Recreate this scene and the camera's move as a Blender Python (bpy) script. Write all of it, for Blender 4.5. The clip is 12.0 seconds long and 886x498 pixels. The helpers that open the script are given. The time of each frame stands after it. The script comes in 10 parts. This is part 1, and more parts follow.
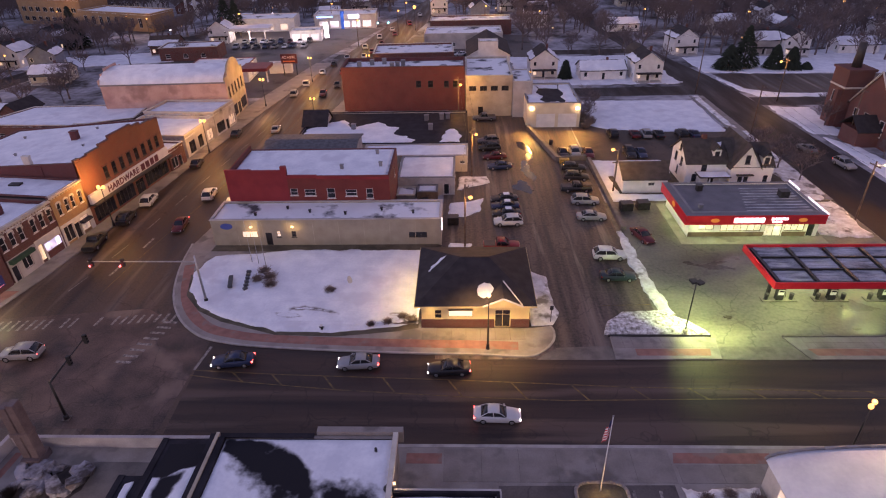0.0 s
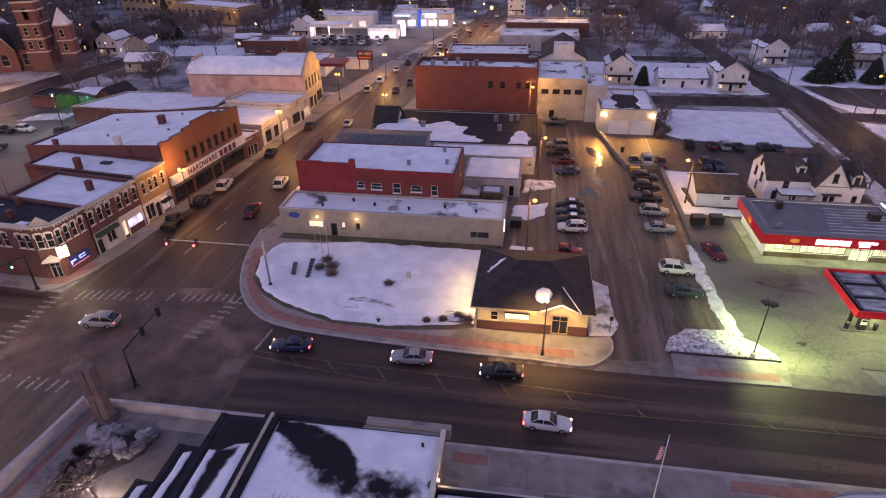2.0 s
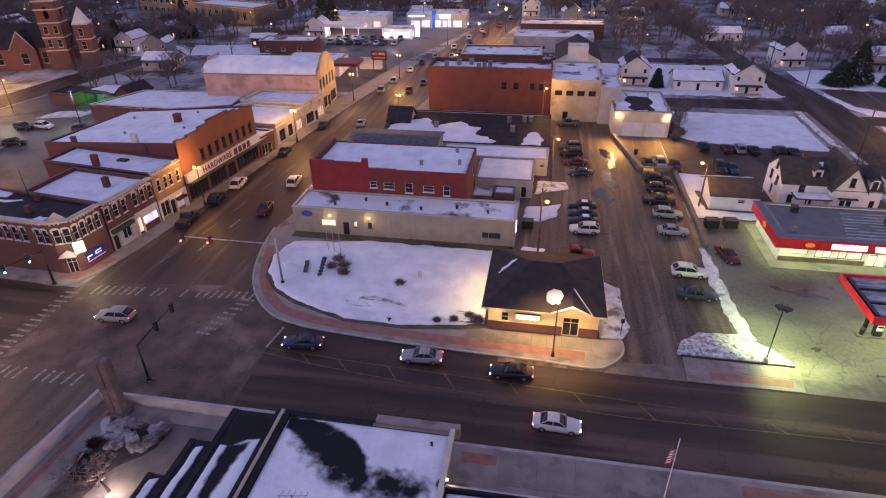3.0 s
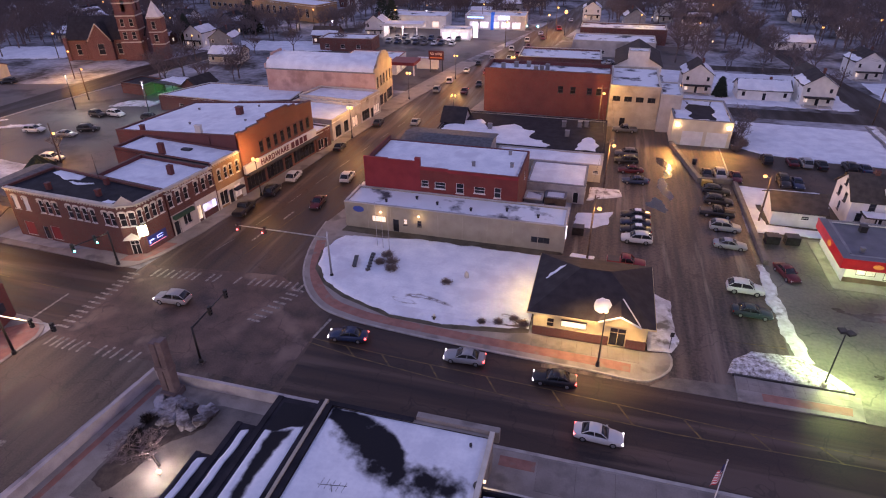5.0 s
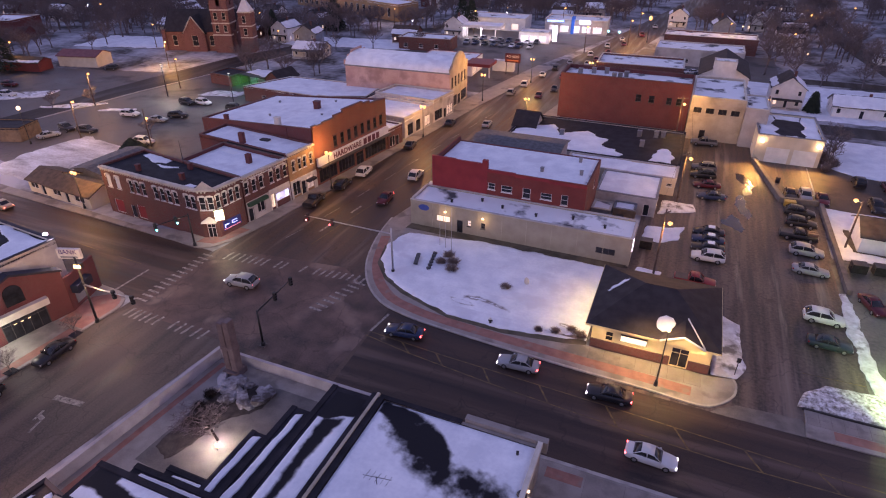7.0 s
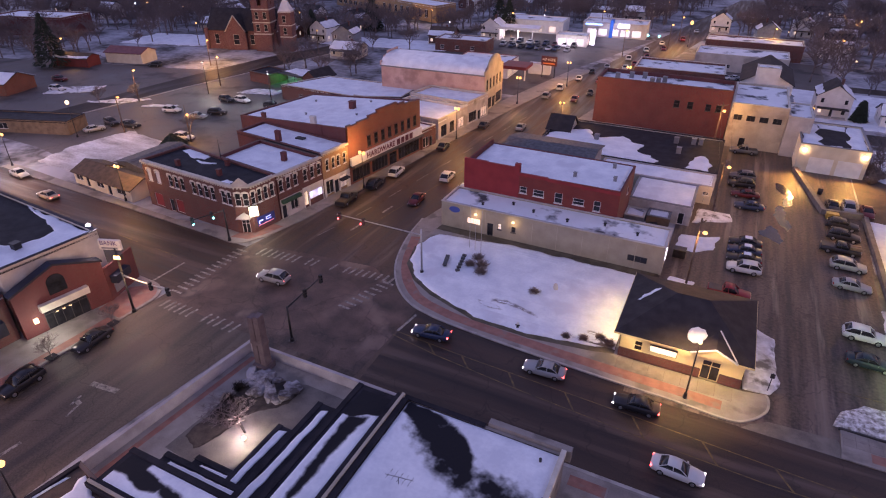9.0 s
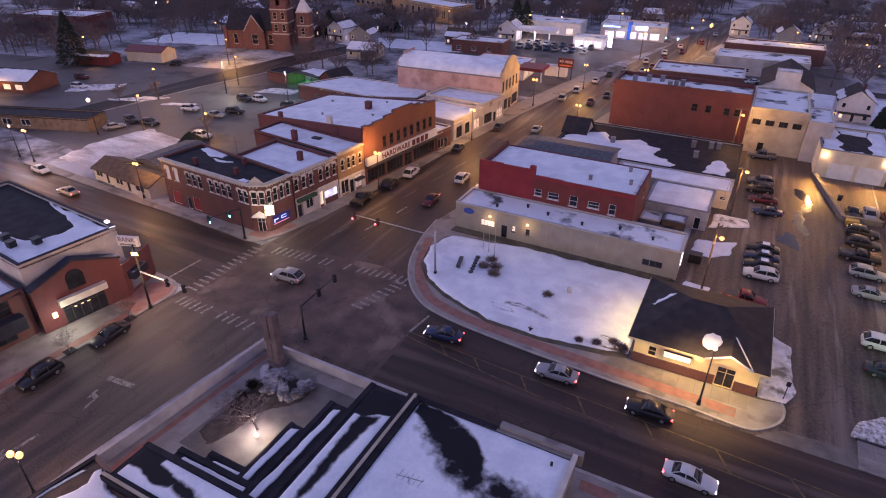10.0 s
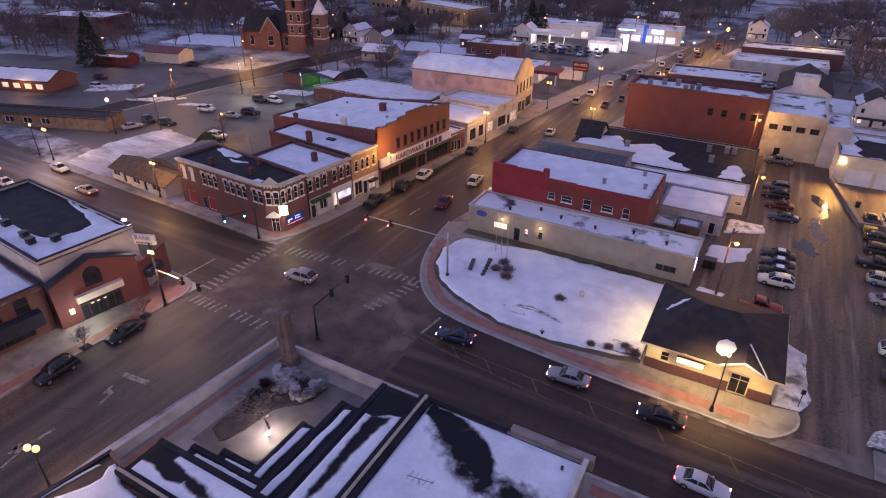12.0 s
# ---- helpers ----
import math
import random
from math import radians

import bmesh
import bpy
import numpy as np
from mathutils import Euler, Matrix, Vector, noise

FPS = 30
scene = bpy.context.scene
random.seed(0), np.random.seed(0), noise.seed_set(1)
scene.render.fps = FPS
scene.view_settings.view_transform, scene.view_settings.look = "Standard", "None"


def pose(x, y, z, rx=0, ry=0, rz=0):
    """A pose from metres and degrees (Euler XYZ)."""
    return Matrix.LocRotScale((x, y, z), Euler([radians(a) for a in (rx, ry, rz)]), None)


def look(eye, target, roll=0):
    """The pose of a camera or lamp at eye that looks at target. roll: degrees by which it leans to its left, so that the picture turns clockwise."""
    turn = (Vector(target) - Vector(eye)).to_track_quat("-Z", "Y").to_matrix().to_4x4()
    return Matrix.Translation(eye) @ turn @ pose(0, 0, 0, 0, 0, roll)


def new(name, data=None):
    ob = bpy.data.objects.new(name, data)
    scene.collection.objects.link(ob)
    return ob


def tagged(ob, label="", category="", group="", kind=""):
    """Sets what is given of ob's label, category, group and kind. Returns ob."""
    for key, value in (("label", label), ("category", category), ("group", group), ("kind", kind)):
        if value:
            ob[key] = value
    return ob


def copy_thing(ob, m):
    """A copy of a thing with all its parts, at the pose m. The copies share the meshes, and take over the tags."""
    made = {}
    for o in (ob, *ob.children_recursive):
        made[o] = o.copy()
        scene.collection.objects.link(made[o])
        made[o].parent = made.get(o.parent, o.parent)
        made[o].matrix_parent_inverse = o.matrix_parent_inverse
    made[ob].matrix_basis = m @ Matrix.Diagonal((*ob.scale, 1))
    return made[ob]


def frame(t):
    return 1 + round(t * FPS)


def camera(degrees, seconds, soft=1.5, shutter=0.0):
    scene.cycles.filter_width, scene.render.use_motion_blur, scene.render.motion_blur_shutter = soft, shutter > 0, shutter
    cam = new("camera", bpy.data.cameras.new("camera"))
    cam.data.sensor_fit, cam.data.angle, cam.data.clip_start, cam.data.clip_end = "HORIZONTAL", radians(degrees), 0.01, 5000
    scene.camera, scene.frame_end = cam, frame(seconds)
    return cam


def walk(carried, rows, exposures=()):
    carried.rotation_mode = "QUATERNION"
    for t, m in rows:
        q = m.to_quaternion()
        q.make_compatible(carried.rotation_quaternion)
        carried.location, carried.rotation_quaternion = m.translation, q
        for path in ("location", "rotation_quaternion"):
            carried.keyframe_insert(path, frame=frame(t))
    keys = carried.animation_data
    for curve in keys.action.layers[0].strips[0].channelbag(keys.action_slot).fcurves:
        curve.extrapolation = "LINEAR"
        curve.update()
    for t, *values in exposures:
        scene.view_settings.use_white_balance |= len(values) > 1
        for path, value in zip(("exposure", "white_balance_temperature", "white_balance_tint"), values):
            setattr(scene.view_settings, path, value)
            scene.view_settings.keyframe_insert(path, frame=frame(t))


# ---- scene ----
cam = camera(74.14, 12.0, soft=1.12)
# seconds, place, yaw, pitch, roll
PATH = [
    (0.0, 0.00, 0.00, 45.60, 2.13, -30.57, -1.41),
    (0.5, 0.01, 0.04, 45.56, 3.84, -30.55, -1.32),
    (1.0, 0.02, -0.00, 45.48, 6.25, -30.48, -1.15),
    (1.5, -0.01, 0.01, 45.37, 7.81, -30.37, -1.02),
    (2.0, -0.00, 0.06, 45.33, 8.98, -30.34, -0.93),
    (2.5, 0.04, 0.00, 45.30, 9.63, -30.28, -0.90),
    (4.5, -0.23, -0.24, 45.30, 13.64, -30.14, -0.56),
    (5.0, -0.28, -0.24, 45.36, 15.43, -30.12, -0.41),
    (5.5, -0.28, -0.19, 45.31, 17.37, -30.05, -0.24),
    (6.0, -0.26, -0.18, 45.34, 19.20, -30.02, -0.10),
    (6.5, -0.16, -0.17, 45.42, 20.93, -30.01, 0.02),
    (7.0, -0.05, -0.16, 45.52, 22.58, -30.01, 0.12),
    (9.0, 0.03, -0.11, 45.70, 25.97, -29.92, 0.24),
    (9.5, 0.00, -0.09, 45.73, 26.79, -29.88, 0.30),
    (10.0, -0.03, -0.15, 45.79, 27.46, -29.85, 0.38),
    (10.5, -0.08, -0.17, 45.82, 27.94, -29.82, 0.39),
    (11.0, -0.11, -0.23, 45.82, 28.28, -29.74, 0.43),
    (11.5, -0.08, -0.29, 45.81, 28.53, -29.68, 0.43),
    (12.0, -0.07, -0.30, 45.82, 28.78, -29.64, 0.44),
]
walk(cam, [(t, pose(x, y, z, 90 + pitch, 0, yaw) @ pose(0, 0, 0, 0, 0, roll)) for t, x, y, z, yaw, pitch, roll in PATH],
     exposures=[(0.0, 0.08, 6100, 49), (2.0, 0.14, 5880, 50), (4.5, 0.15, 5690, 50), (6.5, 0.14, 5590, 52), (9.0, 0.11, 5600, 52), (12.0, 0.09, 5480, 49)])

from mathutils.geometry import tessellate_polygon

# ---- light ----
world = bpy.data.worlds.new("dusk")
scene.world = world
world.use_nodes = True
wn = world.node_tree
sky = wn.nodes.new("ShaderNodeTexSky")
sky.sky_type, sky.sun_disc = "NISHITA", False
sky.sun_elevation, sky.sun_rotation = radians(-2.0), radians(250)
wn.links.new(sky.outputs["Color"], wn.nodes["Background"].inputs["Color"])
wn.nodes["Background"].inputs["Strength"].default_value = 2.95

SODIUM = (1.0, 0.52, 0.07)
WARM = (1.0, 0.67, 0.15)
FLOOD = (0.70, 1.0, 0.24)


GAIN = 1.5


def lamp(x, y, z, watts, color=SODIUM, size=0.25):
    data = bpy.data.lights.new("lamp_light", "POINT")
    data.energy, data.color, data.shadow_soft_size = watts * GAIN, color, size
    ob = new("lamp_light", data)
    ob.location = (x, y, z)
    return ob


def spot(x, y, z, target, watts, color, angle=120, size=0.3):
    data = bpy.data.lights.new("flood_light", "SPOT")
    data.energy, data.color, data.shadow_soft_size = watts * GAIN, color, size
    data.spot_size, data.spot_blend = radians(angle), 0.8
    ob = new("flood_light", data)
    ob.matrix_world = look((x, y, z), target)
    return ob


# ---- materials ----
def surface(name, c1, c2, scale=1.0, rough=0.7, bump=0.2, fine=12.0, metal=0.0, c3=None, spread=0.5, rough2=None, stretch=None, spec=0.5, cracks=0.0):
    """Two scales of colour: broad blotches from c1 to c2 and fine grain; c3 adds sparse stains."""
    m = bpy.data.materials.new(name)
    m.use_nodes = True
    n, l = m.node_tree.nodes, m.node_tree.links
    b = n["Principled BSDF"]
    geo = n.new("ShaderNodeNewGeometry")
    big = n.new("ShaderNodeTexNoise")
    big.inputs["Scale"].default_value, big.inputs["Detail"].default_value = scale, 5
    where = geo.outputs["Position"]
    if stretch:
        pull = n.new("ShaderNodeMapping")
        pull.inputs["Scale"].default_value, pull.inputs["Rotation"].default_value = (stretch[0], stretch[1], 1), (0, 0, radians(stretch[2]))
        l.new(where, pull.inputs["Vector"])
        where = pull.outputs[0]
    l.new(where, big.inputs["Vector"])
    small = n.new("ShaderNodeTexNoise")
    small.inputs["Scale"].default_value, small.inputs["Detail"].default_value = fine, 3
    l.new(geo.outputs["Position"], small.inputs["Vector"])
    add = n.new("ShaderNodeMath")
    add.operation = "MULTIPLY_ADD"
    add.inputs[1].default_value = 0.35
    l.new(small.outputs["Fac"], add.inputs[0])
    l.new(big.outputs["Fac"], add.inputs[2])
    ramp = n.new("ShaderNodeValToRGB")
    ramp.color_ramp.elements[0].position, ramp.color_ramp.elements[1].position = 0.67 - spread / 3, 0.67 + spread / 3
    ramp.color_ramp.elements[0].color, ramp.color_ramp.elements[1].color = (*c1, 1), (*c2, 1)
    l.new(add.outputs[0], ramp.inputs[0])
    color = ramp.outputs[0]
    if c3:
        stain = n.new("ShaderNodeTexNoise")
        stain.inputs["Scale"].default_value, stain.inputs["Detail"].default_value = scale * 0.6, 7
        shift = n.new("ShaderNodeVectorMath")
        shift.inputs[1].default_value = (31, 17, 5)
        l.new(where, shift.inputs[0])
        l.new(shift.outputs[0], stain.inputs["Vector"])
        edge = n.new("ShaderNodeMapRange")
        edge.inputs[1].default_value, edge.inputs[2].default_value = 0.56, 0.66
        l.new(stain.outputs["Fac"], edge.inputs[0])
        mix = n.new("ShaderNodeMixRGB")
        mix.inputs[2].default_value = (*c3, 1)
        l.new(edge.outputs[0], mix.inputs[0])
        l.new(color, mix.inputs[1])
        color = mix.outputs[0]
    if cracks:
        warp = n.new("ShaderNodeMixRGB")
        warp.blend_type = "ADD"
        warp.inputs[0].default_value = 1.0
        sway = n.new("ShaderNodeTexNoise")
        sway.inputs["Scale"].default_value = 0.35
        l.new(geo.outputs["Position"], sway.inputs["Vector"])
        far = n.new("ShaderNodeVectorMath")
        far.operation = "SCALE"
        far.inputs[3].default_value = 4.0
        l.new(sway.outputs["Color"], far.inputs[0])
        l.new(geo.outputs["Position"], warp.inputs[1])
        l.new(far.outputs[0], warp.inputs[2])
        cell = n.new("ShaderNodeTexVoronoi")
        cell.feature = "DISTANCE_TO_EDGE"
        cell.inputs["Scale"].default_value = cracks
        l.new(warp.outputs[0], cell.inputs["Vector"])
        seam = n.new("ShaderNodeMapRange")
        seam.inputs[1].default_value, seam.inputs[2].default_value, seam.inputs[3].default_value, seam.inputs[4].default_value = 0.004, 0.012, 0.35, 0.0
        l.new(cell.outputs["Distance"], seam.inputs[0])
        tar = n.new("ShaderNodeMixRGB")
        tar.inputs[2].default_value = (0.012, 0.010, 0.010, 1)
        l.new(seam.outputs[0], tar.inputs[0])
        l.new(color, tar.inputs[1])
        color = tar.outputs[0]
    l.new(color, b.inputs["Base Color"])
    b.inputs["Metallic"].default_value, b.inputs["Specular IOR Level"].default_value = metal, spec
    if rough2 is None:
        b.inputs["Roughness"].default_value = rough
    else:
        rr = n.new("ShaderNodeMapRange")
        rr.inputs[1].default_value, rr.inputs[2].default_value, rr.inputs[3].default_value, rr.inputs[4].default_value = 0.35, 0.65, rough, rough2
        l.new(big.outputs["Fac"], rr.inputs[0])
        l.new(rr.outputs[0], b.inputs["Roughness"])
    if bump:
        bp = n.new("ShaderNodeBump")
        bp.inputs["Strength"].default_value, bp.inputs["Distance"].default_value = bump, 0.05
        l.new(small.outputs["Fac"], bp.inputs["Height"])
        l.new(bp.outputs[0], b.inputs["Normal"])
    return m


def masonry(name, c1, c2, mortar, rough=0.85, course=0.075, length=0.22, blotch=0.4):
    """Brickwork too fine to be told apart: courses, mortar and sooty blotches."""
    m = surface(name, c1, c2, blotch, rough, 0.15, 9.0)
    n, l = m.node_tree.nodes, m.node_tree.links
    b = n["Principled BSDF"]
    geo = n.new("ShaderNodeNewGeometry")
    sep = n.new("ShaderNodeSeparateXYZ")
    l.new(geo.outputs["Position"], sep.inputs[0])
    along = n.new("ShaderNodeMath")
    l.new(sep.outputs[0], along.inputs[0])
    l.new(sep.outputs[1], along.inputs[1])
    com = n.new("ShaderNodeCombineXYZ")
    l.new(along.outputs[0], com.inputs[0])
    l.new(sep.outputs[2], com.inputs[1])
    br = n.new("ShaderNodeTexBrick")
    br.inputs["Scale"].default_value = 1.0
    br.inputs["Brick Width"].default_value, br.inputs["Row Height"].default_value, br.inputs["Mortar Size"].default_value = length, course, 0.012
    br.inputs["Mortar"].default_value = (*mortar, 1)
    l.new(com.outputs[0], br.inputs["Vector"])
    src = b.inputs["Base Color"].links[0].from_socket
    dark = n.new("ShaderNodeMixRGB")
    dark.blend_type = "MULTIPLY"
    dark.inputs[0].default_value, dark.inputs[2].default_value = 1.0, (0.75, 0.72, 0.70, 1)
    l.new(src, dark.inputs[1])
    l.new(src, br.inputs["Color1"])
    l.new(dark.outputs[0], br.inputs["Color2"])
    l.new(br.outputs["Color"], b.inputs["Base Color"])
    return m


def glow(name, color, power, base=(0.8, 0.8, 0.8)):
    m = bpy.data.materials.new(name)
    m.use_nodes = True
    b = m.node_tree.nodes["Principled BSDF"]
    b.inputs["Base Color"].default_value = (*base, 1)
    b.inputs["Emission Color"].default_value, b.inputs["Emission Strength"].default_value = (*color, 1), power
    b.inputs["Specular IOR Level"].default_value = 0.1
    return m


ASPHALT = surface("wet_asphalt", (0.030, 0.0198, 0.016), (0.112, 0.079, 0.061), 0.45, 0.36, 0.4, 4, c3=(0.15, 0.11, 0.088), rough2=0.78, stretch=(1.5, 0.10, -7), spread=0.5, cracks=0.16, spec=0.34)
ASPHALT_ACROSS = surface("wet_asphalt_across", (0.021, 0.0132, 0.0112), (0.070, 0.0465, 0.038), 0.45, 0.42, 0.35, 9, c3=(0.098, 0.068, 0.055), rough2=0.75, stretch=(0.09, 1.5, 0), spread=0.5, spec=0.32, cracks=0.16)
# lighter grey carries part of the light that falls before the bank
ASPHALT_GREY = surface("greyish_lit_asphalt", (0.036, 0.029, 0.024), (0.125, 0.101, 0.083), 0.4, 0.42, 0.35, 5, c3=(0.13, 0.107, 0.088), rough2=0.78, stretch=(1.3, 0.12, -4), spread=0.5, spec=0.34, cracks=0.14)
# worn crossing asphalt; lamp light over the crossing is put into the paler tone
ASPHALT_LAMPLIT = surface("worn_lamplit_asphalt", (0.040, 0.0265, 0.022), (0.158, 0.107, 0.087), 0.3, 0.4, 0.35, 6, c3=(0.195, 0.136, 0.110), rough2=0.78, spread=0.5, spec=0.32, cracks=0.14)
# plain lot asphalt with the garage lamps' brown glow put into its colour
LOT_LAMPLIT = surface("lamplit_lot_asphalt", (0.058, 0.043, 0.034), (0.135, 0.102, 0.081), 0.2, 0.6, 0.3, 5, c3=(0.040, 0.031, 0.026), rough2=0.85, cracks=0.1, spec=0.3)
ASPHALT_SIDE = surface("dark_side_street_asphalt", (0.016, 0.0115, 0.0105), (0.046, 0.034, 0.030), 0.3, 0.5, 0.35, 5, c3=(0.060, 0.046, 0.040), rough2=0.8, stretch=(1.0, 0.16, 0), spread=0.6, spec=0.25, cracks=0.14)
BROWN_SHINGLE = surface("weathered_brown_shingles", (0.052, 0.045, 0.042), (0.088, 0.076, 0.070), 0.9, 0.8, 0.2, 14, spec=0.2)
LOT = surface("lot_asphalt", (0.026, 0.0195, 0.017), (0.150, 0.116, 0.096), 0.5, 0.45, 0.45, 2.6, c3=(0.20, 0.162, 0.136), rough2=0.85, stretch=(1.9, 0.12, 4), spread=0.45, cracks=0.14, spec=0.45)
LOT_PLAIN = surface("plain_lot_asphalt", (0.066, 0.055, 0.052), (0.135, 0.115, 0.108), 0.16, 0.5, 0.3, 5, c3=(0.048, 0.041, 0.039), rough2=0.8, cracks=0.1)
CONCRETE_LOT = surface("stained_concrete_lot", (0.048, 0.044, 0.036), (0.225, 0.21, 0.168), 0.16, 0.24, 0.25, 2.2, c3=(0.040, 0.037, 0.032), rough2=0.8, stretch=(0.5, 1.1, 24), spread=0.62, cracks=0.1)
PUDDLE = surface("standing_melt_water", (0.012, 0.010, 0.009), (0.030, 0.024, 0.020), 0.8, 0.10, 0.12, 2.0, rough2=0.24)
CONCRETE = surface("pavement_concrete", (0.215, 0.19, 0.175), (0.315, 0.285, 0.265), 0.5, 0.6, 0.2, 10, c3=(0.16, 0.143, 0.133), rough2=0.85)
KERB = surface("kerb_concrete", (0.28, 0.26, 0.25), (0.42, 0.40, 0.38), 0.8, 0.8, 0.2, 14)
PAVER = surface("brick_pavers", (0.235, 0.105, 0.082), (0.33, 0.155, 0.122), 1.0, 0.7, 0.2, 16, c3=(0.25, 0.165, 0.14))
SNOW = surface("old_snow", (0.70, 0.725, 0.80), (0.88, 0.90, 0.95), 0.4, 0.75, 0.6, 2.6, c3=(0.69, 0.70, 0.77), spread=0.6)
PATCHED_YARD = surface("worn_yard_snow", (0.22, 0.20, 0.20), (0.74, 0.75, 0.80), 0.22, 0.8, 0.5, 2.4, spread=0.7, stretch=(0.5, 1.6, 24))
DIRTY_SNOW = surface("dirty_snow", (0.55, 0.53, 0.53), (0.86, 0.86, 0.88), 0.8, 0.8, 0.9, 3.0, c3=(0.20, 0.18, 0.16))
GRASS = surface("winter_grass_ground", (0.06, 0.052, 0.035), (0.13, 0.11, 0.075), 0.6, 0.95, 0.8, 6)
TOWN_GROUND = surface("town_ground_with_snow", (0.035, 0.029, 0.027), (0.44, 0.44, 0.49), 0.07, 0.85, 0.4, 0.5, spread=0.45)
SNOWY_MEMBRANE = surface("roof_with_patchy_snow", (0.80, 0.81, 0.84), (0.86, 0.87, 0.9), 0.4, 0.8, 0.4, 3, c3=(0.075, 0.075, 0.085))
TAR = surface("tar_roof", (0.013, 0.0125, 0.018), (0.030, 0.028, 0.037), 0.6, 0.7, 0.3, 8, spec=0.15)
MELTING = surface("thin_melting_snow", (0.10, 0.105, 0.13), (0.55, 0.56, 0.60), 0.7, 0.7, 0.3, 6, spread=0.6, stretch=(0.5, 2.2, 0))
SPECKLED = surface("dirt_speckled_snow", (0.16, 0.14, 0.12), (0.80, 0.80, 0.82), 2.2, 0.85, 0.9, 6, spread=0.55)
BLUE_MEMBRANE = surface("blue_grey_membrane", (0.085, 0.09, 0.115), (0.13, 0.135, 0.165), 0.5, 0.5, 0.1, 6)
SHRUB = surface("brown_shrub_twigs", (0.17, 0.125, 0.11), (0.30, 0.235, 0.21), 2, 0.95, 0.2, 10)
OLD_CONCRETE = surface("weathered_concrete", (0.12, 0.105, 0.092), (0.20, 0.178, 0.155), 0.7, 0.9, 0.3, 8)
DEPOT_CREAM = surface("yellow_cream_paint", (0.60, 0.50, 0.27), (0.70, 0.60, 0.35), 0.6, 0.7, 0.15, 10)
SHINGLE = surface("dark_shingles", (0.029, 0.026, 0.029), (0.048, 0.043, 0.046), 0.8, 0.75, 0.2, 16, spec=0.2)
SHINGLE_GREY = surface("grey_shingles", (0.07, 0.07, 0.08), (0.13, 0.13, 0.14), 1.5, 0.8, 0.5, 14)
BROWN_ROOF = surface("brown_shakes", (0.05, 0.035, 0.028), (0.10, 0.07, 0.05), 1.2, 0.85, 0.6, 12)
BLOCK = surface("tan_precast_panels", (0.30, 0.265, 0.205), (0.40, 0.36, 0.28), 0.6, 0.85, 0.2, 7, stretch=(1.0, 1.0, 0), spread=0.7)
RED_BRICK = masonry("red_brick", (0.125, 0.028, 0.030), (0.185, 0.044, 0.044), (0.13, 0.066, 0.062))
DARK_BRICK = masonry("dark_red_brick", (0.125, 0.036, 0.034), (0.19, 0.058, 0.05), (0.14, 0.1, 0.085))
ORANGE_BRICK = masonry("orange_brick", (0.185, 0.056, 0.034), (0.26, 0.086, 0.050), (0.17, 0.10, 0.072))
YELLOW_BRICK = masonry("yellow_brick", (0.33, 0.20, 0.095), (0.45, 0.29, 0.15), (0.29, 0.21, 0.13))
RED_PAINT = surface("red_painted_brick", (0.22, 0.016, 0.022), (0.29, 0.026, 0.030), 0.5, 0.6, 0.25, 12)
RED_WORN = masonry("worn_crimson_brick", (0.19, 0.030, 0.024), (0.265, 0.050, 0.036), (0.16, 0.045, 0.04))
PINK_STUCCO = surface("pinkish_stucco", (0.50, 0.31, 0.26), (0.64, 0.44, 0.38), 0.35, 0.85, 0.25, 6, c3=(0.40, 0.25, 0.21))
CREAM = surface("cream_paint", (0.60, 0.53, 0.40), (0.72, 0.65, 0.51), 0.5, 0.7, 0.15, 10)
GREY_RENDER = surface("grey_render", (0.40, 0.37, 0.35), (0.55, 0.52, 0.50), 0.4, 0.8, 0.2, 7, c3=(0.32, 0.29, 0.27))
BEIGE = surface("beige_render", (0.36, 0.31, 0.24), (0.50, 0.44, 0.35), 0.35, 0.85, 0.2, 6, c3=(0.28, 0.24, 0.19))
WHITE_PAINT = surface("white_paint", (0.70, 0.69, 0.68), (0.82, 0.81, 0.80), 0.8, 0.55, 0.1, 10)
PALE_TRIM = surface("pale_painted_trim", (0.58, 0.55, 0.50), (0.72, 0.69, 0.64), 0.9, 0.7, 0.15, 11)
LIMESTONE = surface("pale_limestone", (0.50, 0.46, 0.40), (0.64, 0.60, 0.53), 0.7, 0.8, 0.2, 9)
GREY_METAL = surface("grey_sheet_metal", (0.18, 0.18, 0.20), (0.26, 0.26, 0.28), 0.6, 0.5, 0.1, 5, metal=0.3)
DARK_METAL = surface("dark_painted_metal", (0.02, 0.02, 0.022), (0.04, 0.04, 0.042), 2, 0.45, 0.05, 20, metal=0.3)
STEEL = surface("galvanised_steel", (0.36, 0.36, 0.37), (0.5, 0.5, 0.5), 2, 0.4, 0.05, 20, metal=0.8)
RED_BAND = surface("red_fascia_metal", (0.52, 0.015, 0.025), (0.62, 0.025, 0.035), 0.8, 0.35, 0.03, 10)
DARK_TRIM = surface("dark_trim", (0.03, 0.028, 0.028), (0.05, 0.045, 0.045), 1, 0.5, 0.1, 10)
BROWN_TRIM = surface("brown_trim", (0.12, 0.08, 0.05), (0.2, 0.14, 0.09), 1, 0.7, 0.2, 12)
GREEN_TRIM = surface("green_canvas", (0.02, 0.07, 0.04), (0.035, 0.1, 0.06), 1, 0.8, 0.2, 12)
NAVY_CANVAS = surface("navy_canvas", (0.012, 0.014, 0.028), (0.02, 0.024, 0.045), 1, 0.8, 0.2, 12)
WOOD_POLE = surface("weathered_pole_wood", (0.10, 0.07, 0.05), (0.18, 0.13, 0.10), 2, 0.9, 0.4, 15)
